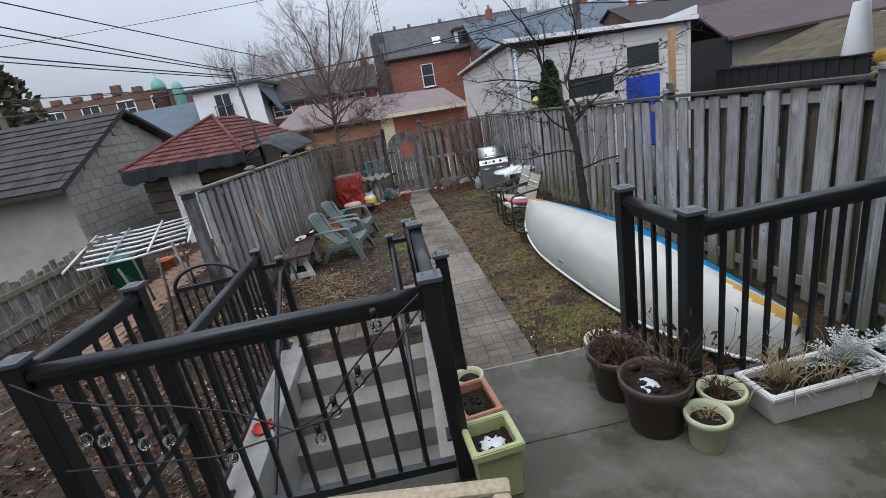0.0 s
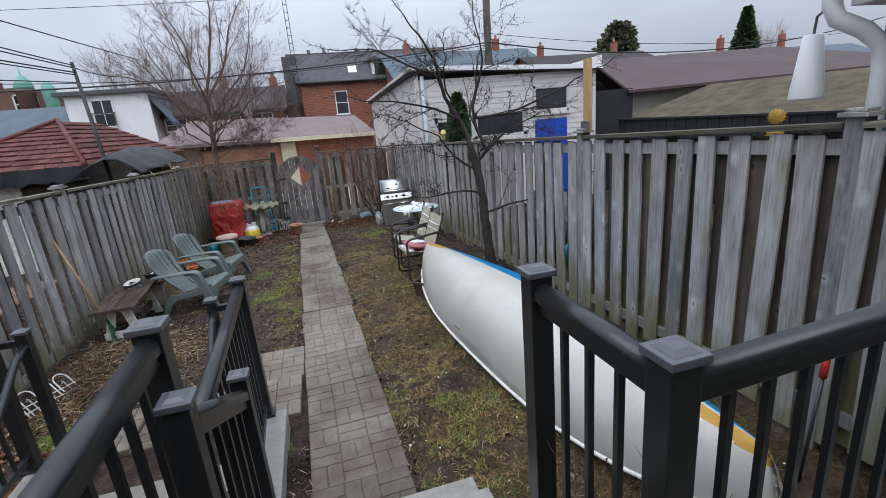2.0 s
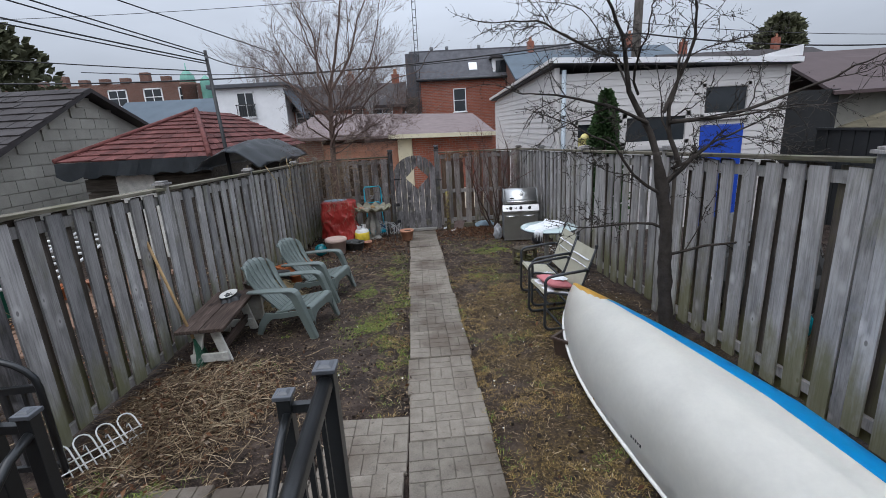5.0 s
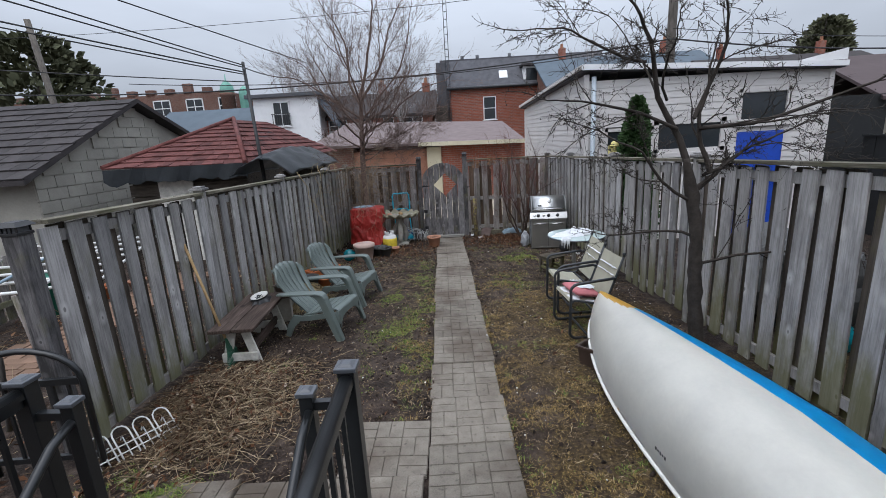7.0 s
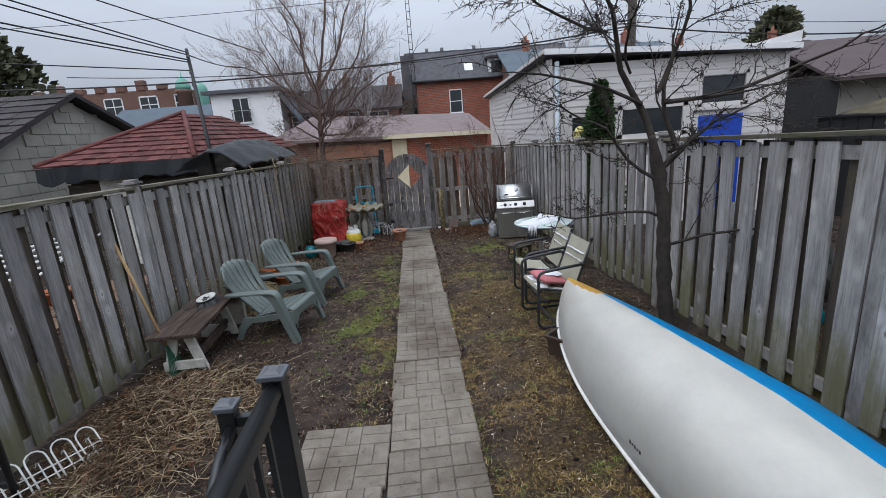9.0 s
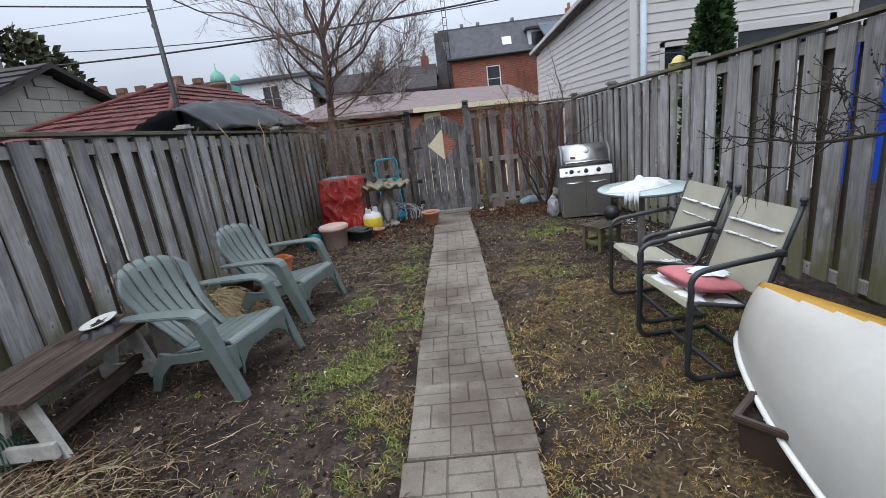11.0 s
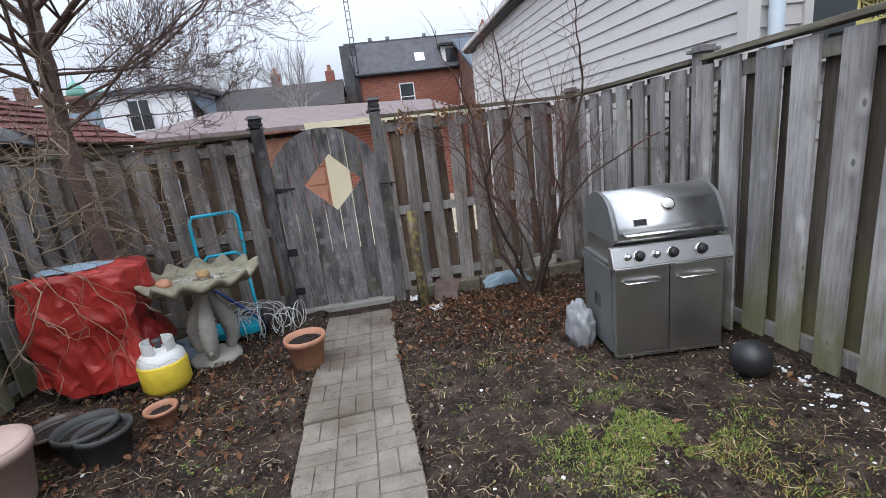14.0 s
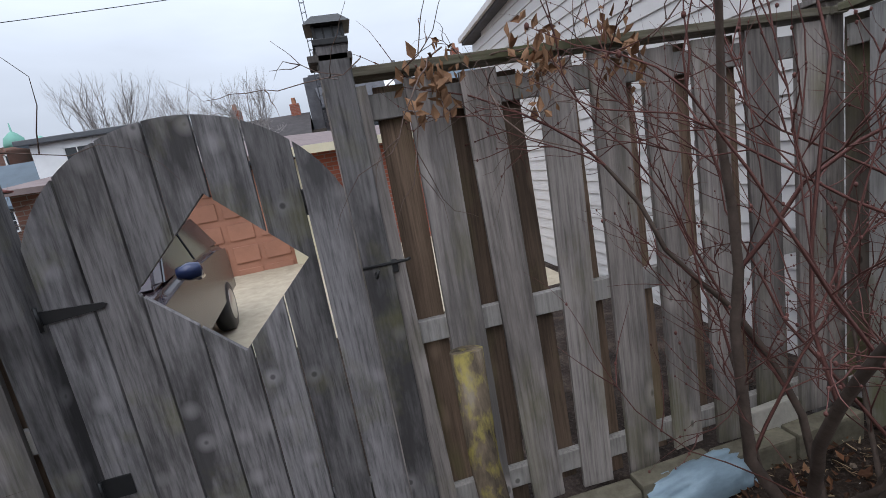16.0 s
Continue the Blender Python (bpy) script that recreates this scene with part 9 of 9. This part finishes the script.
for i in range(12):
    limbs.append(((-2.15 + rgs.uniform(-0.3, 0.2), rgs.uniform(10.2, 13.2), rgs.uniform(0.55, 0.9)), (rgs.uniform(-0.3, 0.7), rgs.uniform(-1, 1), rgs.uniform(-0.7, 0.4)), rgs.uniform(0.35, 0.7), rgs.uniform(0.004, 0.007)))
bare_tree("vine", "dry creeper hanging over the west fence", None, limbs, M["straw"], M["straw"], 19, depth=2, spread=0.7, up=-0.16, kink=0.3, ratio=0.75, cut=0.004, kids=(1, 3), cat="vine")
limbs = []
for i in range(40):
    limbs.append(((rgs.uniform(-1.95, -1.0), rgs.uniform(11.9, 12.55), rgs.uniform(-0.1, 0.75)), (rgs.uniform(-0.2, 1), rgs.uniform(-0.5, 0.3), rgs.uniform(-0.4, 0.8)), rgs.uniform(0.35, 0.6), rgs.uniform(0.003, 0.0055)))
bare_tree("vine", "pale dry vine stems trailing over the red cover", None, limbs, M["straw_vine"], M["straw_vine"], 39, depth=3, spread=0.8, up=-0.05, kink=0.42, ratio=0.72, cut=0.003, kids=(1, 2), cat="vine")
limbs = []
for i in range(12):
    limbs.append(((rgs.uniform(0.9, 2.2), 13.74, rgs.uniform(0.55, 0.72)), (rgs.uniform(-1, 1), rgs.uniform(-0.6, -0.05), rgs.uniform(-0.8, 0.4)), rgs.uniform(0.2, 0.45), rgs.uniform(0.002, 0.004)))
vn = bare_tree("vine", "dry vine with curled brown leaves along the fence top", None, limbs, M["bark_mid"], M["bark_mid"], 29, depth=2, spread=0.8, up=-0.05, kink=0.3, ratio=0.7, cut=0.003, kids=(1, 2), cat="vine")


def leaf_card(bm, p, s, rg, curl=0.5):
    """A single curled leaf of four faces."""
    mt = Matrix.Translation(p) @ Euler((rg.uniform(-curl, curl), rg.uniform(-curl, curl), rg.uniform(0, 6.28))).to_matrix().to_4x4()
    bm.add([tuple(mt @ Vector(q)) for q in ((-s, 0, 0), (-s * 0.2, -s * 0.55, s * 0.25), (s, 0, s * 0.1), (-s * 0.2, s * 0.55, s * 0.22), (0, 0, -s * 0.05))], [(0, 1, 4), (1, 2, 4), (2, 3, 4), (3, 0, 4)])


bm = Soup()
rg = random.Random(31)
M["curled_leaf"] = simple("curled_tan_leaves", (0.27, 0.15, 0.085), 0.85, 0, 0.5, 6)
for i in range(190):
    x = rg.choice((1.10, 1.16, 1.46, 1.52, 1.75, 1.80)) + rg.gauss(0, 0.04)
    leaf_card(bm, (x, 13.68 + rg.uniform(-0.07, 0.02), 0.60 + rg.gauss(0, 0.065)), rg.uniform(0.014, 0.032), rg, 2.5)
part_soup("leaf_crop", bm, M["curled_leaf"], vn, "curled dead leaves", False)["kind"] = "stuff"


def conifer(name, label, x, y, z, h, r, n, seed, material, blade=0.06, shape=0.6, cat="tree"):
    """Evergreen: a trunk with a crown of many small sprays, uneven in outline."""
    rg = random.Random(seed)
    c = thing(name, label, cat, pose(x, y, z))
    part("trunk", tube(bmesh.new(), [(0, 0, 0), (0, 0, h * 0.9)], [r * 0.12, r * 0.03], 8), M["bark"], c)
    bm = Soup()
    for i in range(n):
        t = rg.random() ** 0.8
        a = rg.uniform(0, 6.28)
        rr = r * (1 - t) ** shape * (0.55 + 0.45 * rg.random()) * (1 + 0.25 * math.sin(a * 3 + t * 9))
        p = Vector((math.cos(a) * rr, math.sin(a) * rr, h * (0.06 + 0.94 * t)))
        for k in range(3):
            d = Vector((math.cos(a + rg.gauss(0, 0.6)), math.sin(a + rg.gauss(0, 0.6)), rg.uniform(-0.2, 0.9))).normalized()
            s = blade * rg.uniform(0.6, 1.3)
            w = d.cross(Vector((rg.gauss(0, 1), rg.gauss(0, 1), rg.gauss(0, 1)))).normalized() * s * 0.3
            bm.add([tuple(q) for q in (p, p + d * s * 0.5 + w, p + d * s, p + d * s * 0.5 - w)], [(0, 1, 2, 3)])
    part_soup("crown", bm, material, c, "", False)
    return c


conifer("cedar", "slim green cedar in the neighbour's yard", 3.92, 11.25, gz(4, 11), 2.75, 0.42, 3200, 3, M["cedar"], 0.09, 0.55)
conifer("pine_tree", "broad olive evergreen beyond the roofs", -33, 42, -1.3, 12.0, 5.0, 1500, 4, M["spruce"], 0.75, 0.3)
conifer("pine_tree", "rounded evergreen between the chimneys", 34.5, 47, -1.3, 10.6, 3.2, 2000, 5, M["spruce"], 0.6, 0.4)
conifer("pine_tree", "pointed spruce beyond the roofs", 53, 48, -1.3, 12.0, 2.6, 2000, 6, M["cedar"], 0.5, 0.9)

rgt = random.Random(77)
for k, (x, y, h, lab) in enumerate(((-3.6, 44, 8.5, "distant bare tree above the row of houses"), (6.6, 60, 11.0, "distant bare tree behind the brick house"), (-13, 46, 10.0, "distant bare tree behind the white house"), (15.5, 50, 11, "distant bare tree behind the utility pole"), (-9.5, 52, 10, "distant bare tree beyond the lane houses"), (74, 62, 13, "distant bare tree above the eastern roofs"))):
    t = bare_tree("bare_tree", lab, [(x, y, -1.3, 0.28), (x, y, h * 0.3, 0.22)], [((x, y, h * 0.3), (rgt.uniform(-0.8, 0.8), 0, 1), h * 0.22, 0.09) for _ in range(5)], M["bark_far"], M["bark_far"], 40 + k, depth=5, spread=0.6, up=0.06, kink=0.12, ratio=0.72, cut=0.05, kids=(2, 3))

# ---------------------------------------------------------------- grass, litter and stones


def blade_material(name, stops):
    """Grass, each blade of its own colour."""
    m, nt, b = mat(name, 0.75)
    isl = nt.nodes.new("ShaderNodeNewGeometry").outputs["Random Per Island"]
    nt.links.new(ramp(nt, isl, stops), b.inputs["Base Color"])
    return m


M["grass_green"] = blade_material("fresh_green_grass", [(0.0, (0.055, 0.085, 0.018)), (0.45, (0.115, 0.175, 0.032)), (0.8, (0.19, 0.23, 0.05)), (1.0, (0.30, 0.25, 0.10))])
M["grass_dry"] = blade_material("dry_olive_grass", [(0.0, (0.075, 0.048, 0.017)), (0.35, (0.17, 0.118, 0.033)), (0.75, (0.27, 0.178, 0.066)), (1.0, (0.42, 0.30, 0.15))])


def leaf_material():
    """Dead leaves, each of its own brown."""
    m, nt, b = mat("mixed_dead_leaves", 0.85)
    isl = nt.nodes.new("ShaderNodeNewGeometry").outputs["Random Per Island"]
    c = ramp(nt, isl, [(0.0, (0.022, 0.012, 0.008)), (0.4, (0.075, 0.034, 0.018)), (0.78, (0.15, 0.070, 0.035)), (0.95, (0.24, 0.14, 0.08)), (1.0, (0.36, 0.30, 0.24))])
    nt.links.new(c, b.inputs["Base Color"])
    return m


rg = random.Random(101)
GREEN, DRY, LITTER, LEAF, PEB, CLOD = (Soup() for _ in range(6))


def clear(x, y):
    if on_path(x, y, -0.015) or (WELL[0] - 0.25 < x < WELL[1] + 0.22 and y < 4.5) or y < 2.5:
        return False
    return -2.25 < x < 3.1 and y < 13.75


def blade(bm, x, y, h, lean=0.6, w=0.0035):
    a = rg.uniform(0, 6.28)
    z = gz(x, y) + gbump(x, y) - 0.004
    b = Vector((x, y, z))
    d = Vector((math.cos(a), math.sin(a), 0))
    s = Vector((-d.y, d.x, 0)) * w
    m = b + d * h * lean * 0.35 + Vector((0, 0, h * 0.7))
    t = b + d * h * lean + Vector((0, 0, h))
    bm.add([tuple(q) for q in (b - s, b + s, m + s * 0.8, m - s * 0.8, t)], [(0, 1, 2, 3), (3, 2, 4)])


def patch(bm, cx, cy, rx, ry, n, h, lean=0.6, w=0.0024):
    for _ in range(int(n * 3.2)):
        x, y = cx + rg.gauss(0, rx * 0.5), cy + rg.gauss(0, ry * 0.5)
        if clear(x, y) and noise.noise((x * 3, y * 3, 1.0)) + 0.5 * noise.noise((x * 9, y * 9, 4.0)) > -0.02:
            blade(bm, x, y, h * rg.uniform(0.3, 0.85), lean * rg.uniform(1, 2.6), w)


for cx, cy, rx, ry, n, h in ((0.05, 8.0, 0.30, 0.7, 900, 0.035), (-0.05, 6.75, 0.4, 0.4, 900, 0.035), (-0.05, 9.6, 0.25, 0.5, 500, 0.03), (0.0, 10.6, 0.2, 0.5, 250, 0.03),
                             (1.85, 10.9, 0.55, 0.4, 4200, 0.022), (-0.2, 7.55, 0.3, 0.32, 1800, 0.022), (-0.35, 8.9, 0.28, 0.35, 1500, 0.022), (-0.1, 9.4, 0.2, 0.5, 800, 0.022), (1.55, 11.2, 0.5, 0.3, 500, 0.035), (1.45, 9.4, 0.5, 0.5, 700, 0.035), (0.15, 3.7, 0.12, 0.7, 700, 0.07), (0.12, 4.6, 0.12, 0.4, 350, 0.05),
                             (-1.45, 6.55, 0.22, 0.16, 900, 0.06), (-1.15, 6.3, 0.12, 0.12, 250, 0.05), (-1.55, 5.0, 0.35, 0.16, 900, 0.05), (0.28, 5.25, 0.10, 0.3, 500, 0.05), (-1.6, 5.2, 0.35, 0.2, 500, 0.04), (1.3, 4.2, 0.4, 0.6, 900, 0.04), (1.2, 3.4, 0.3, 0.4, 500, 0.04), (1.9, 8.0, 0.5, 0.4, 600, 0.035), (-1.2, 6.7, 0.25, 0.2, 200, 0.04),
                             (-0.9, 10.2, 0.5, 0.5, 260, 0.025), (-1.2, 11.0, 0.4, 0.3, 220, 0.03), (2.2, 10.2, 0.4, 0.3, 400, 0.035), (1.15, 12.0, 0.5, 0.3, 160, 0.03)):
    patch(GREEN, cx, cy, rx, ry, n, h)
for cx, cy, rx, ry, n, h in ((1.25, 6.2, 0.5, 1.6, 3400, 0.016), (1.35, 4.4, 0.5, 0.9, 1500, 0.016), (1.5, 8.3, 0.6, 0.8, 1500, 0.016), (0.05, 7.2, 0.3, 1.2, 900, 0.03), (0.1, 5.0, 0.15, 0.6, 300, 0.03), (1.3, 9.6, 0.5, 0.6, 700, 0.025), (2.0, 10.6, 0.6, 0.5, 500, 0.03)):
    patch(DRY, cx, cy, rx, ry, n, h, 1.1, 0.002)
# turf beside the path, thin and broken
for _ in range(330000):
    x, y = rg.uniform(-0.5, 2.9), rg.uniform(3.3, 11.2)
    if not clear(x, y):
        continue
    if x < 0.35:
        wgt = max(0.0, 1 - abs(x - path_x(y) + 0.52) / 0.32) * (1 if y > 5.8 else 0)
    else:
        wgt = min(1.0, max(0.0, (2.9 - x) / 0.8)) * min(1.0, max(0.0, (10.2 - y) / 1.6))
    n = noise.noise((x * 1.9, y * 1.9, 9.0)) + 0.6 * noise.noise((x * 6, y * 6, 2.0))
    if wgt * (0.5 + 1.5 * n) < 0.36 or rg.random() > 0.85:
        continue
    if rg.random() > 1.6 * (wgt * (0.5 + 1.5 * n) - 0.2):
        continue
    if noise.noise((x * 13, y * 13, 6.0)) + rg.gauss(0, 0.12) < -0.06:
        continue
    lush = noise.noise((x * 2.6, y * 2.6, 20.0)) + 0.7 * noise.noise((x * 8, y * 8, 21.0)) + (0.25 if x < 0.35 else -0.22)
    blade(GREEN if rg.gauss(lush, 0.15) > 0.08 else DRY, x, y, rg.uniform(0.006, 0.018), rg.uniform(0.9, 3.2), rg.uniform(0.0016, 0.0032))
for _ in range(42000):
    x, y = rg.uniform(-2.2, 3.0), rg.uniform(2.6, 13.7)
    if not clear(x, y):
        continue
    z = gz(x, y) + gbump(x, y) + 0.006
    a, L = rg.uniform(0, 6.28), 0.012 + 0.07 * rg.random() ** 2.2
    d = Vector((math.cos(a), math.sin(a), rg.uniform(-0.1, 0.25))) * L
    s = Vector((-d.y, d.x, 0)).normalized() * rg.uniform(0.001, 0.0034)
    p = Vector((x, y, z))
    m = p + d * 0.5 + Vector((rg.uniform(-0.2, 0.2) * L, rg.uniform(-0.2, 0.2) * L, 0.006))
    LITTER.add([tuple(q) for q in (p - s, p + s, m + s, m - s, p + d)], [(0, 1, 2, 3), (3, 2, 4)])
# heap of dead stalks at the west bed
for _ in range(5200):
    x, y = -1.62 + rg.gauss(0, 0.36), 6.1 + rg.gauss(0, 0.42)
    if not clear(x, y) or y > 7.0 or x < -2.1:
        continue
    z = gz(x, y) + rg.random() * 0.16 * math.exp(-((x + 1.6) ** 2 + (y - 6.15) ** 2) * 3)
    a, L = rg.uniform(0, 6.28), rg.uniform(0.08, 0.34)
    p = Vector((x, y, z + 0.01))
    pts = [p]
    d = Vector((math.cos(a), math.sin(a), rg.uniform(-0.1, 0.35)))
    for k in range(3):
        d = (d + Vector((rg.gauss(0, 0.3), rg.gauss(0, 0.3), -0.12))).normalized()
        pts.append(pts[-1] + d * L / 3)
        pts[-1].z = max(pts[-1].z, gz(x, y) + 0.004)
    soup_tube(LITTER, pts, [0.0026, 0.0024, 0.002, 0.001], 3)
    if rg.random() < 0.35:
        leaf_card(LEAF, pts[1], rg.uniform(0.012, 0.032), rg, 1.2)
# long dry stalks, straw tufts and weeds on the bare soil
WEED = Soup()
for _ in range(420):
    x, y = (rg.gauss(-0.9, 0.7), rg.gauss(11.0, 1.1)) if rg.random() < 0.6 else (rg.uniform(-2.2, 2.9), rg.uniform(5.5, 13.2))
    if not clear(x, y):
        continue
    a, L = rg.uniform(0, 6.28), rg.uniform(0.06, 0.34)
    pts = [Vector((x, y, gz(x, y) + gbump(x, y) + 0.006))]
    for k in range(5):
        a += rg.gauss(0, 0.35)
        q = pts[-1] + Vector((math.cos(a), math.sin(a), 0)) * L / 5
        q.z = gz(q.x, q.y) + gbump(q.x, q.y) + rg.uniform(0.004, 0.02)
        pts.append(q)
    if all(clear(q.x, q.y) for q in pts):
        r = rg.uniform(0.0012, 0.0026)
        soup_tube(LITTER, pts, [r, r, r, r * 0.9, r * 0.7, r * 0.4], 3)
for _ in range(230):
    x, y = rg.uniform(-2.1, 2.7), rg.uniform(5.5, 13.0)
    if not clear(x, y):
        continue
    for k in range(rg.randint(5, 11)):
        a, L = rg.uniform(0, 6.28), rg.uniform(0.03, 0.10)
        pts = [Vector((x, y, gz(x, y) + gbump(x, y) + 0.004))]
        for i in range(3):
            a += rg.gauss(0, 0.6)
            pts.append(pts[-1] + Vector((math.cos(a), math.sin(a), (0.35, -0.1, -0.3)[i])) * L / 3)
        soup_tube(LITTER, pts, [0.0016, 0.0016, 0.0013, 0.0007], 3)
for _ in range(120):
    x, y = (rg.uniform(-2.0, 0.1), rg.uniform(6, 12.5)) if rg.random() < 0.7 else (rg.uniform(1.0, 2.6), rg.uniform(8.5, 12.5))
    for k in range(rg.randint(8, 26)):
        px, py = x + rg.gauss(0, 0.03), y + rg.gauss(0, 0.03)
        if clear(px, py):
            leaf_card(WEED, (px, py, gz(px, py) + gbump(px, py) + 0.008 + rg.random() * 0.012), rg.uniform(0.005, 0.012), rg, 0.7)
# heap of straw between the green chairs
STRAW = Soup()
for _ in range(1500):
    a, q = rg.uniform(0, 6.28), rg.random() ** 0.6
    x, y = -1.70 + 0.30 * q * math.cos(a), 8.80 + 0.36 * q * math.sin(a)
    z = gz(x, y) + 0.27 * (1 - q * q) * rg.uniform(0.55, 1.05) + 0.01
    L = rg.uniform(0.10, 0.30)
    b_ = a + rg.gauss(0, 0.9)
    p = Vector((x, y, z))
    d = Vector((math.cos(b_), math.sin(b_), rg.uniform(-0.3, 0.5)))
    pts = [p]
    for k in range(4):
        d = (d + Vector((rg.gauss(0, 0.25), rg.gauss(0, 0.25), -0.35))).normalized()
        nx = pts[-1] + d * L / 4
        nx.z = max(nx.z, gz(nx.x, nx.y) + 0.005)
        pts.append(nx)
    soup_tube(STRAW, pts, [0.005, 0.0045, 0.004, 0.003, 0.001], 3)
for _ in range(420):
    a = rg.uniform(0, 6.28)
    p = Vector((-1.75 + 0.06 * math.cos(a), 9.02 + 0.06 * math.sin(a), gz(0, 9) + 0.16))
    q = rg.uniform(0.12, 0.26)
    e = Vector((p.x + math.cos(a) * q, p.y + math.sin(a) * q, gz(0, 9) + rg.uniform(0.0, 0.06)))
    soup_tube(STRAW, [p, (p + e) / 2 + Vector((0, 0, 0.05)), e], [0.005, 0.004, 0.0015], 3)
for _ in range(9500):
    if rg.random() < 0.5:
        x, y = 1.75 + rg.gauss(0, 0.55), 12.9 + rg.gauss(0, 0.5)
    elif rg.random() < 0.5:
        x, y = -0.75 + rg.gauss(0, 0.55), 12.2 + rg.gauss(0, 0.6)
    else:
        x, y = rg.uniform(-2.2, 3.0), rg.uniform(3, 13.6)
        if rg.random() < 0.6:
            continue
    if clear(x, y):
        leaf_card(LEAF, (x, y, gz(x, y) + gbump(x, y) + 0.012 + rg.random() * 0.025), 0.007 + 0.026 * rg.random() ** 2.2, rg, 1.1)
for _ in range(700):
    x, y = rg.uniform(-2.2, 3.0), rg.uniform(2.8, 13.6)
    if rg.random() < 0.5:
        x = rg.choice((-2.1, 2.75)) + rg.gauss(0, 0.12) - (0.0 if x < 0 else 0.03 * (y - 8))
    if clear(x, y):
        s = rg.uniform(0.003, 0.011)
        ico(PEB, Matrix.Translation((x, y, gz(x, y) + gbump(x, y) + 0.003)) @ Matrix.Diagonal((1, rg.uniform(0.6, 1.4), 0.6, 1)) @ Matrix.Scale(s, 4))
for _ in range(42000):
    x, y = rg.uniform(-2.2, 3.0), rg.uniform(3, 13.7)
    if not clear(x, y) or (x > 0.8 and y < 9 and rg.random() < 0.6) or noise.noise((x * 2.2, y * 2.2, 14.0)) + rg.gauss(0, 0.25) < -0.05:
        continue
    s = 0.004 + 0.017 * rg.random() ** 3
    ico(CLOD, Matrix.Translation((x, y, gz(x, y) + gbump(x, y))) @ Euler((rg.random() * 6, rg.random() * 6, 0)).to_matrix().to_4x4() @ Matrix.Diagonal((1, rg.uniform(0.6, 1.3), rg.uniform(0.5, 0.9), 1)) @ Matrix.Scale(s, 4))
# leaf litter west of the basement stairs
for _ in range(2600):
    x, y = rg.uniform(-4.2, -1.5), rg.uniform(1.2, 5.3)
    leaf_card(LEAF, (x, y, gz(x, y) + gbump(x, y) + 0.012 + rg.random() * 0.02), rg.uniform(0.018, 0.042), rg, 0.7)
# dead growth in the west neighbour's garden
for _ in range(5200):
    x, y = rg.uniform(-5.7, -2.5), rg.uniform(3.0, 11.0)
    if abs(x + 4.33) < 0.5 and y > 5.0:
        continue
    if noise.noise((x * 1.5, y * 1.5, 8.0)) + rg.gauss(0, 0.3) < 0.0:
        continue
    if rg.random() < 0.45:
        leaf_card(LEAF, (x, y, gz(x, y) + 0.015 + rg.random() * 0.02), rg.uniform(0.014, 0.04), rg, 0.8)
        continue
    a, L = rg.uniform(0, 6.28), rg.uniform(0.08, 0.4)
    tall = rg.random() < 0.25
    d = Vector((math.cos(a), math.sin(a), rg.uniform(0.5, 1.6) if tall else 0.25))
    pts = [Vector((x, y, gz(x, y)))]
    for k in range(3):
        d = (d + Vector((rg.gauss(0, 0.25), rg.gauss(0, 0.25), -0.05 if tall else -0.2))).normalized()
        q = pts[-1] + d * L / 3
        q.z = max(q.z, gz(x, y) + 0.006)
        pts.append(q)
    soup_tube(LITTER, pts, [0.004, 0.0035, 0.003, 0.0012], 3)
CRUMB = Soup()
for _ in range(160):
    y = rg.gauss(10.9, 0.75)
    x = ex(y) - 0.10 - abs(rg.gauss(0, 0.10))
    if rg.random() < 0.12:
        x, y = rg.uniform(-1.2, 2.6), rg.uniform(7, 13)
    if clear(x, y):
        s = 0.003 + 0.014 * rg.random() ** 3
        ico(CRUMB, Matrix.Translation((x, y, gz(x, y) + gbump(x, y) + 0.003)) @ Matrix.Diagonal((rg.uniform(0.8, 1.8), rg.uniform(0.6, 1.4), 0.5, 1)) @ Matrix.Scale(s, 4))
for nm, b_, mt, lab in (("snow_crumbs", CRUMB, "snow", "scattered crumbs of melting snow by the fence"), ("grass", GREEN, "grass_green", "short fresh green grass in scattered tufts"), ("dry_grass", DRY, "grass_dry", "dry olive lawn grass along the path"), ("litter", LITTER, "stalk_mix", "dry stalks and straw strewn on the soil"),
                        ("leaf_litter", LEAF, "leaf_mix", "dead brown leaves lying on the soil"), ("weeds", WEED, "grass_green", "small green weeds sprouting from the soil"), ("straw_heap", STRAW, "straw", "heap of pale dry straw by the fence"), ("pebbles", PEB, "wire", "pale pebbles and crumbs on the soil"), ("soil_clods", CLOD, "soil_clod", "dark crumbly clods of garden soil")):
    if mt == "leaf_mix":
        M[mt] = leaf_material()
    if mt == "stalk_mix":
        M[mt] = blade_material("mixed_dry_stalks", [(0.0, (0.03, 0.019, 0.012)), (0.4, (0.10, 0.066, 0.04)), (0.75, (0.24, 0.175, 0.105)), (1.0, (0.42, 0.33, 0.22))])
    if mt == "soil_clod":
        M["soil_clod"] = blade_material("damp_garden_soil", [(0.0, (0.009, 0.006, 0.0045)), (0.5, (0.032, 0.022, 0.017)), (0.85, (0.075, 0.054, 0.042)), (1.0, (0.20, 0.16, 0.125))])
    tagged(part_soup(nm, b_, M[mt], None, "", False), lab, "grass" if "grass" in nm else "litter", kind="stuff")
